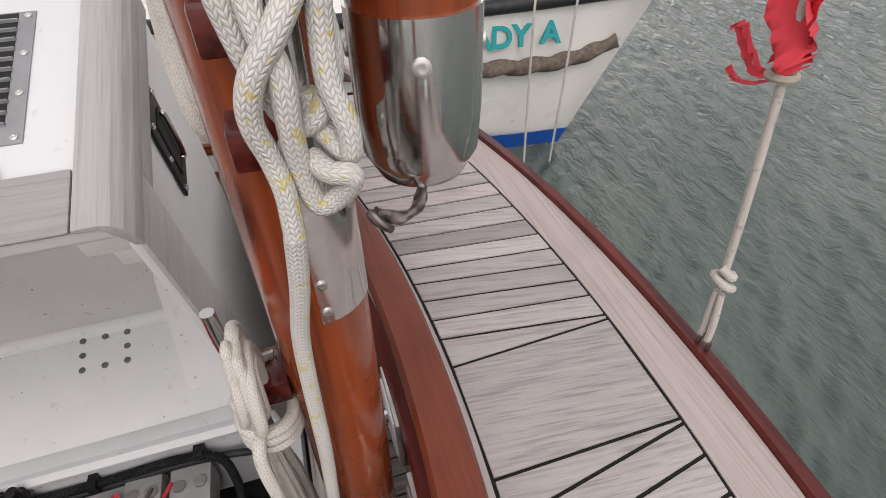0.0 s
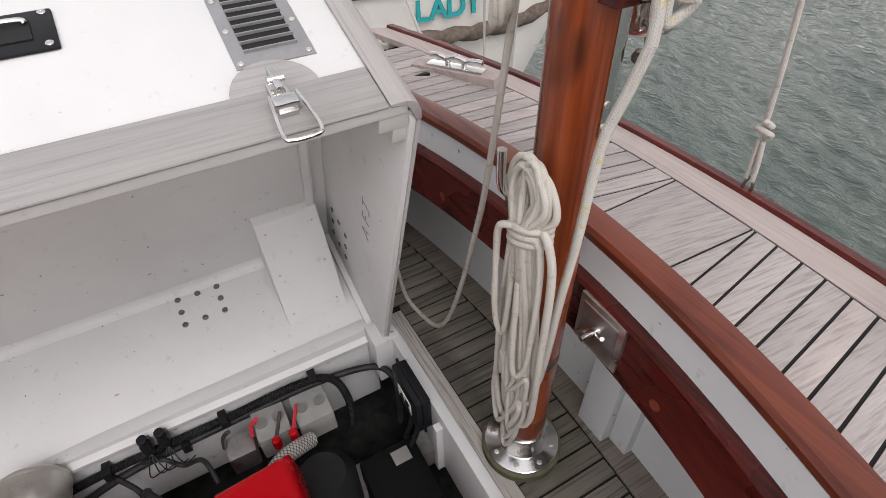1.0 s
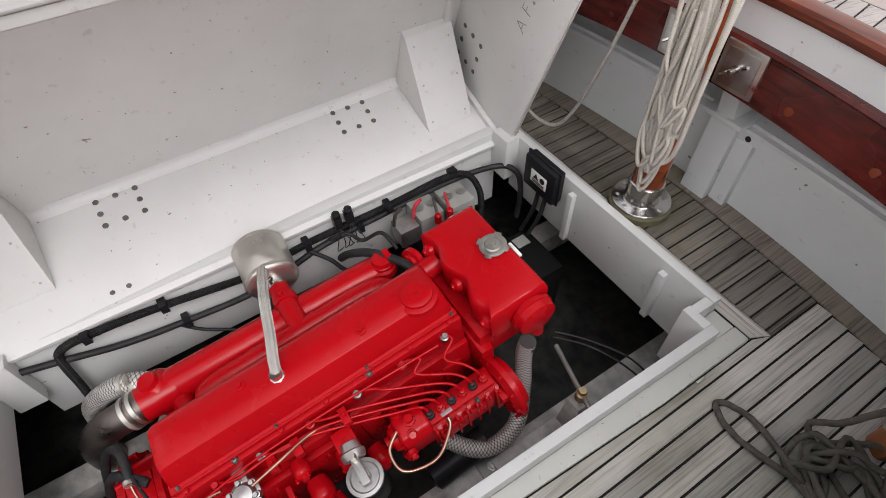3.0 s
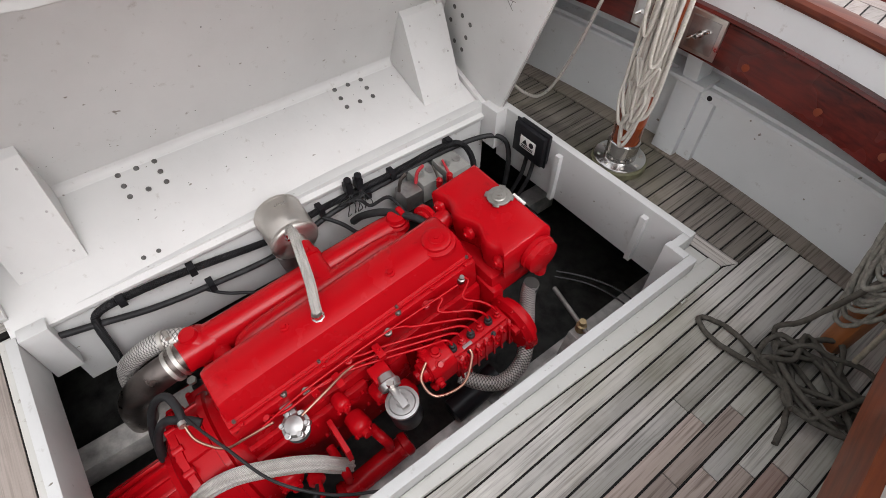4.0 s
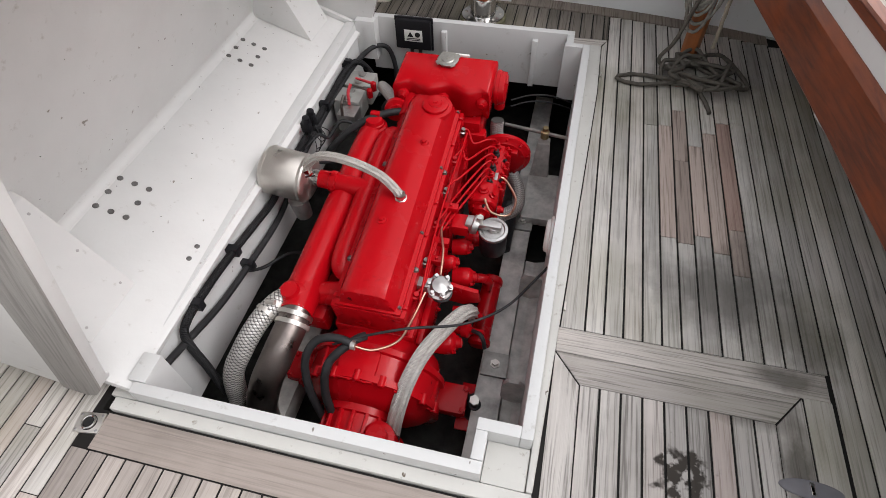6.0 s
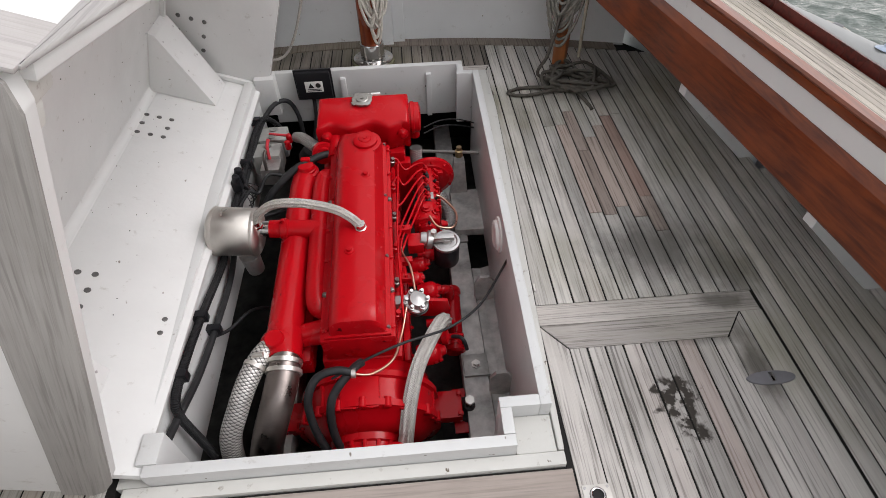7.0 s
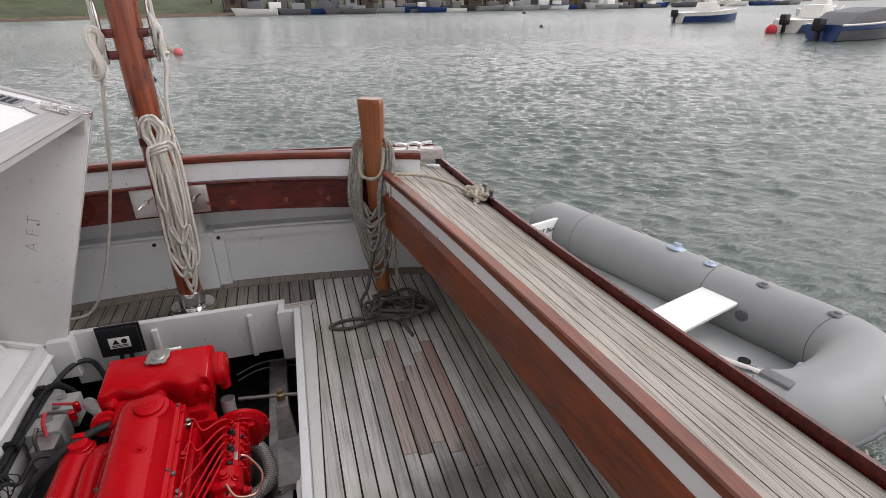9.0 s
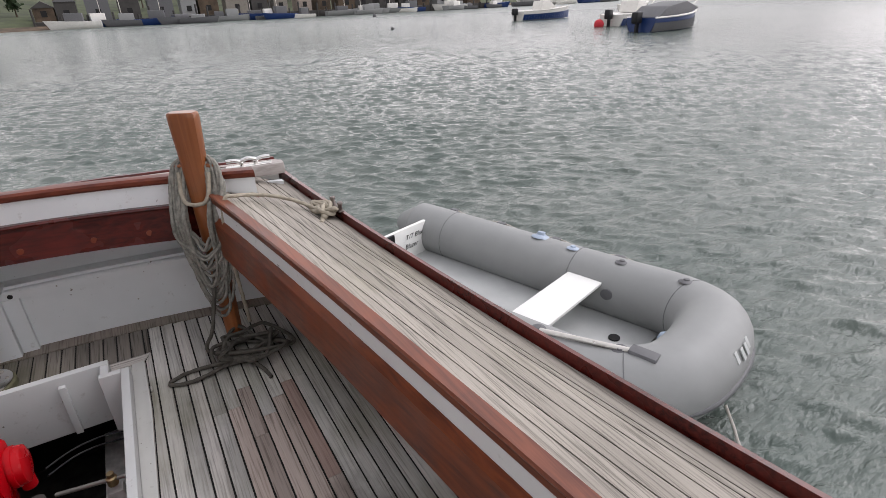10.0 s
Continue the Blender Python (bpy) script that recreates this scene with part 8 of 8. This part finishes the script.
# ---- sea and far shore ----
def water_material():
    m, nt, p = start("harbour_water", 0.03)
    p.inputs["IOR"].default_value = 1.33
    v = coords(nt, (1.1, 2.4, 1.0))
    c = mix(nt, ramp(nt, noisy(nt, coords(nt), 0.6, 3), [(0.35, grey3(0)), (0.7, grey3(1))]), (0.070, 0.092, 0.080), (0.112, 0.130, 0.115))
    nt.links.new(c, p.inputs["Base Color"])
    gust = ramp(nt, noisy(nt, coords(nt), 0.12, 2), [(0.35, grey3(0.6)), (0.65, grey3(1.0))])
    chop = mix(nt, 1.0, noisy(nt, v, 3.4, 4, 0.5, 0.3), gust, "MULTIPLY")
    # chop too small to see far off blurs the mirror image
    reach = nt.nodes.new("ShaderNodeVectorMath")
    reach.operation = "LENGTH"
    nt.links.new(coords(nt, (0.01, 0.01, 0.0)), reach.inputs[0])
    nt.links.new(ramp(nt, reach.outputs["Value"], [(0.06, grey3(0.03)), (0.3, grey3(0.14)), (1.0, grey3(0.3))]), p.inputs["Roughness"])
    a = bump(nt, chop, 1.0, 0.06)
    nt.links.new(bump(nt, noisy(nt, v, 11.0, 4, 0.55, 0.2), 1.0, 0.016, a), p.inputs["Normal"])
    return m


WATER = water_material()


# one sheet in rings that widen outwards, carrying wind chop
NR, NA = 1000, 1000
radius = np.concatenate([0.7 * (45 / 0.7) ** np.linspace(0, 1, 850), 45 * (1500 / 45) ** np.linspace(0, 1, 151)[1:]])
turn = np.concatenate([np.linspace(radians(-35), radians(150), 780, endpoint=False), np.linspace(radians(150), radians(325), 220, endpoint=False)])
RR, AA = np.meshgrid(radius, turn, indexing="ij")
XX, YY = RR * np.cos(AA) - 0.5, RR * np.sin(AA) - 0.9
cell = np.maximum(RR * np.gradient(turn)[None, :], np.gradient(radius)[:, None])
zz = np.zeros_like(XX)
wave_rng = np.random.RandomState(3)
bend = 0.25 * np.sin(XX * 0.31 + YY * 0.17) + 0.2 * np.sin(YY * 0.23 - XX * 0.41 + 1.3)
gusts = 0.8 + 0.25 * np.sin(XX * 0.11 + 0.6 * np.sin(YY * 0.07)) * np.sin(YY * 0.09 + 0.8)
for i in range(70):
    lam = 0.07 * (1.3 / 0.07) ** (i / 69.0)
    ang = radians(57) + wave_rng.normal(0, 0.32)
    phase = (XX * math.cos(ang) + YY * math.sin(ang) + bend * 0.35) * math.tau / lam + wave_rng.uniform(0, 6.3)
    reach = 1.0 if lam < 0.9 else np.clip((RR - 4.5) / 14.0, 0, 1)
    keep = reach * np.clip((lam / cell - 1.8) / 1.2, 0, 1)
    slope = 0.085 * math.exp(-((math.log(lam / 0.19) / 0.8) ** 2))
    zz += slope * lam / math.tau * np.sin(phase) * keep * gusts
zz += 6.0 * (zz**2 - np.mean(zz**2)) * np.clip(4.0 / RR, 0, 1) ** 0.2
verts = np.stack([XX.ravel(), YY.ravel(), zz.ravel() + SEA], 1)
ids = np.arange(NR * NA).reshape(NR, NA)
nxt = np.roll(ids, -1, axis=1)
quads = np.stack([ids[:-1], ids[1:], nxt[1:], nxt[:-1]], -1).reshape(-1, 4)
me = bpy.data.meshes.new("water")
me.from_pydata(verts.tolist(), [], quads.tolist() + [ids[0].tolist()[::-1]])
me.materials.append(WATER)
me.shade_smooth()
tagged(new("water", me), "rippled green-grey harbour water", "water", kind="structure")

# far bank with grass, a quay, moored yachts and trees
GRASS = plain("bank_grass", (0.062, 0.076, 0.028), 0.9, 0, 0.75, 0.35)
MUD = plain("shore_mud", (0.12, 0.085, 0.055), 0.9, 0, 0.7, 0.6)
LEAF = plain("bank_leaves", (0.03, 0.05, 0.02), 0.8, 0, 0.6, 0.6)
QUAY = plain("quay_stone", (0.06, 0.056, 0.052), 0.85, 0, 0.5, 0.5)
rs = random.Random(21)
bm = B()
rows = []
for i in range(121):
    x = -420 + i * 8.0
    yb = 112 + 14 * math.sin(i * 0.11) + 5 * math.sin(i * 0.37) + max(0, x - 60) * 0.28 - max(0, -x - 30) * 0.25
    h = 7 + 3.0 * math.sin(i * 0.21) + rs.uniform(-0.6, 0.6)
    rows.append([bm.verts.new(p) for p in ((x, yb - 3, SEA - 0.5), (x, yb, SEA + 0.15), (x, yb + 3, SEA + 1.0), (x, yb + 14, SEA + 2.2 + rs.uniform(-0.3, 0.3)), (x, yb + 40, SEA + h), (x, yb + 150, SEA + h * 2.5))])
for a, b in zip(rows, rows[1:]):
    for k in range(5):
        bm.faces.new((a[k], b[k], b[k + 1], a[k + 1]))
tagged(part("ground", bm, GRASS, sharp=80), "low grassy bank across the harbour", "shore", kind="structure")
bm = B()
for i, (a, b) in enumerate(zip(range(0, 120), range(1, 121))):
    pa, pb = [Vector(((-420 + j * 8.0), 112 + 14 * math.sin(j * 0.11) + 5 * math.sin(j * 0.37) + max(0, (-420 + j * 8.0) - 60) * 0.28 - max(0, -(-420 + j * 8.0) - 30) * 0.25, 0)) for j in (a, b)]
    q = [bm.verts.new(p) for p in (pa + Vector((0, -3.2, SEA - 0.4)), pb + Vector((0, -3.2, SEA - 0.4)), pb + Vector((0, 0.6, SEA + 0.55)), pa + Vector((0, 0.6, SEA + 0.55)))]
    bm.faces.new(q)
tagged(part("foreshore", bm, MUD, sharp=80), "brown tidal foreshore below the bank", "shore", kind="structure")


def bank_y(x):
    j = (x + 420) / 8
    return 112 + 14 * math.sin(j * 0.11) + 5 * math.sin(j * 0.37) + max(0, x - 60) * 0.28 - max(0, -x - 30) * 0.25


quay = thing("quay", (45, 108, SEA), "dark timber quay with piles and sheds", "quay", kind="structure")
bm = B()
box(bm, (-8, 106.0, SEA - 0.5), (78, 108.5, SEA + 1.1), 0.05)
part("staging", bm, QUAY, quay)
for i in range(48):
    x = -8 + i * 1.8
    bm = B()
    cyl(bm, (x, 105.8, SEA - 1), (x, 105.8, SEA + rs.uniform(1.2, 3.0)), 0.16, seg=8)
    part("pile", bm, QUAY, quay)
for i in range(20):
    x = -7 + i * 4.3 + rs.uniform(-1, 1)
    w, h = rs.uniform(2.4, 4.2), rs.uniform(2.2, 4.0)
    s = thing("shed", (x, 111, SEA + 1), "weathered waterside shed with pitched roof", "shed", "quayside sheds")
    bm = B()
    box(bm, (x - w / 2, 109, SEA + 0.9), (x + w / 2, 113, SEA + 0.9 + h))
    part("wall", bm, rs.choice((QUAY, QUAY, TEAK_SIDE, PVC_DARK, MUD, PVC)), s)
    bm = B()
    prism(bm, [(x - w / 2 - 0.2, SEA + 0.9 + h), (x + w / 2 + 0.2, SEA + 0.9 + h), (x, SEA + 1.9 + h)], lambda u, v, w_: (u, w_, v), 108.8, 113.2)
    part("roof", bm, rs.choice((QUAY, PVC_DARK)), s)
    bm = B()
    box(bm, (x - 0.4, 108.93, SEA + 1.8), (x + 0.4, 109.0, SEA + 2.7))
    part("window", bm, INK, s)
for i in range(38):
    x = -2 + i * 3.4 + rs.uniform(-0.8, 0.8)
    y = 103.5 + rs.uniform(-2.5, 1.5) + max(0, x - 60) * 0.12
    ln = rs.uniform(4.2, 8.5)
    m = Matrix.Translation((x, y, SEA)) @ Matrix.Rotation(rs.uniform(-0.35, 0.35) + (math.pi if rs.random() < 0.5 else 0), 4, "Z")
    b = thing("yacht", (0, 0, 0), "small yacht or launch moored off the quay", "boat", "boats off the quay", m=m)
    bm = B()
    hull(bm, ln, ln * 0.34, ln * 0.13, 0.3, 0.1, 0.1, 10)
    part("hull", bm, rs.choice((HULLWHITE, PVC_DARK, NAVY, PVC_DARK, PVC)), b, local=True)
    bm = B()
    box(bm, (ln * 0.3, -ln * 0.10, ln * 0.12), (ln * 0.62, ln * 0.10, ln * 0.13 + rs.uniform(0.5, 1.3)), 0.1)
    part("cabin", bm, rs.choice((HULLWHITE, PVC, PVC_DARK)), b, local=True)
    if rs.random() < 0.45:
        bm = B()
        cyl(bm, (ln * 0.55, 0, ln * 0.1), (ln * 0.55, 0, ln * 1.35), 0.05, seg=6)
        part("mast", bm, SATIN, b, local=True)
for i in range(84):
    x = -160 + i * 4.2 + rs.uniform(-3, 3)
    y = bank_y(x) + rs.uniform(14, 46)
    base = SEA + 2.0 + (y - bank_y(x) - 14) * 0.13
    t = thing("tree", (x, y, base), "leafy green bush or tree on the far bank", "tree", "trees on the bank")
    h = rs.uniform(2.0, 6.0)
    bm = B()
    cyl(bm, (x, y, base - 0.5), (x, y, base + h * 0.6), 0.18, 0.08, 6)
    part("trunk", bm, MUD, t)
    bm = B()
    for _ in range(70):
        a, e, q = rs.uniform(0, 6.28), rs.uniform(-1, 1), rs.uniform(0.4, 1.0)
        c = Vector((x + h * 0.55 * q * math.cos(a) * math.sqrt(1 - e * e), y + h * 0.55 * q * math.sin(a) * math.sqrt(1 - e * e), base + h * 0.72 + h * 0.42 * e * q))
        s = rs.uniform(0.12, 0.26) * h
        n1, n2 = Vector((rs.gauss(0, 1), rs.gauss(0, 1), rs.gauss(0, 1))).normalized() * s, Vector((rs.gauss(0, 1), rs.gauss(0, 1), rs.gauss(0, 1))).normalized() * s
        bm.faces.new([bm.verts.new(c + v) for v in (n1, n2, -n1 * 0.8, -n2 * 0.9)])
    tagged(part("crown", bm, LEAF, t), "uneven leafy crown", kind="stuff")
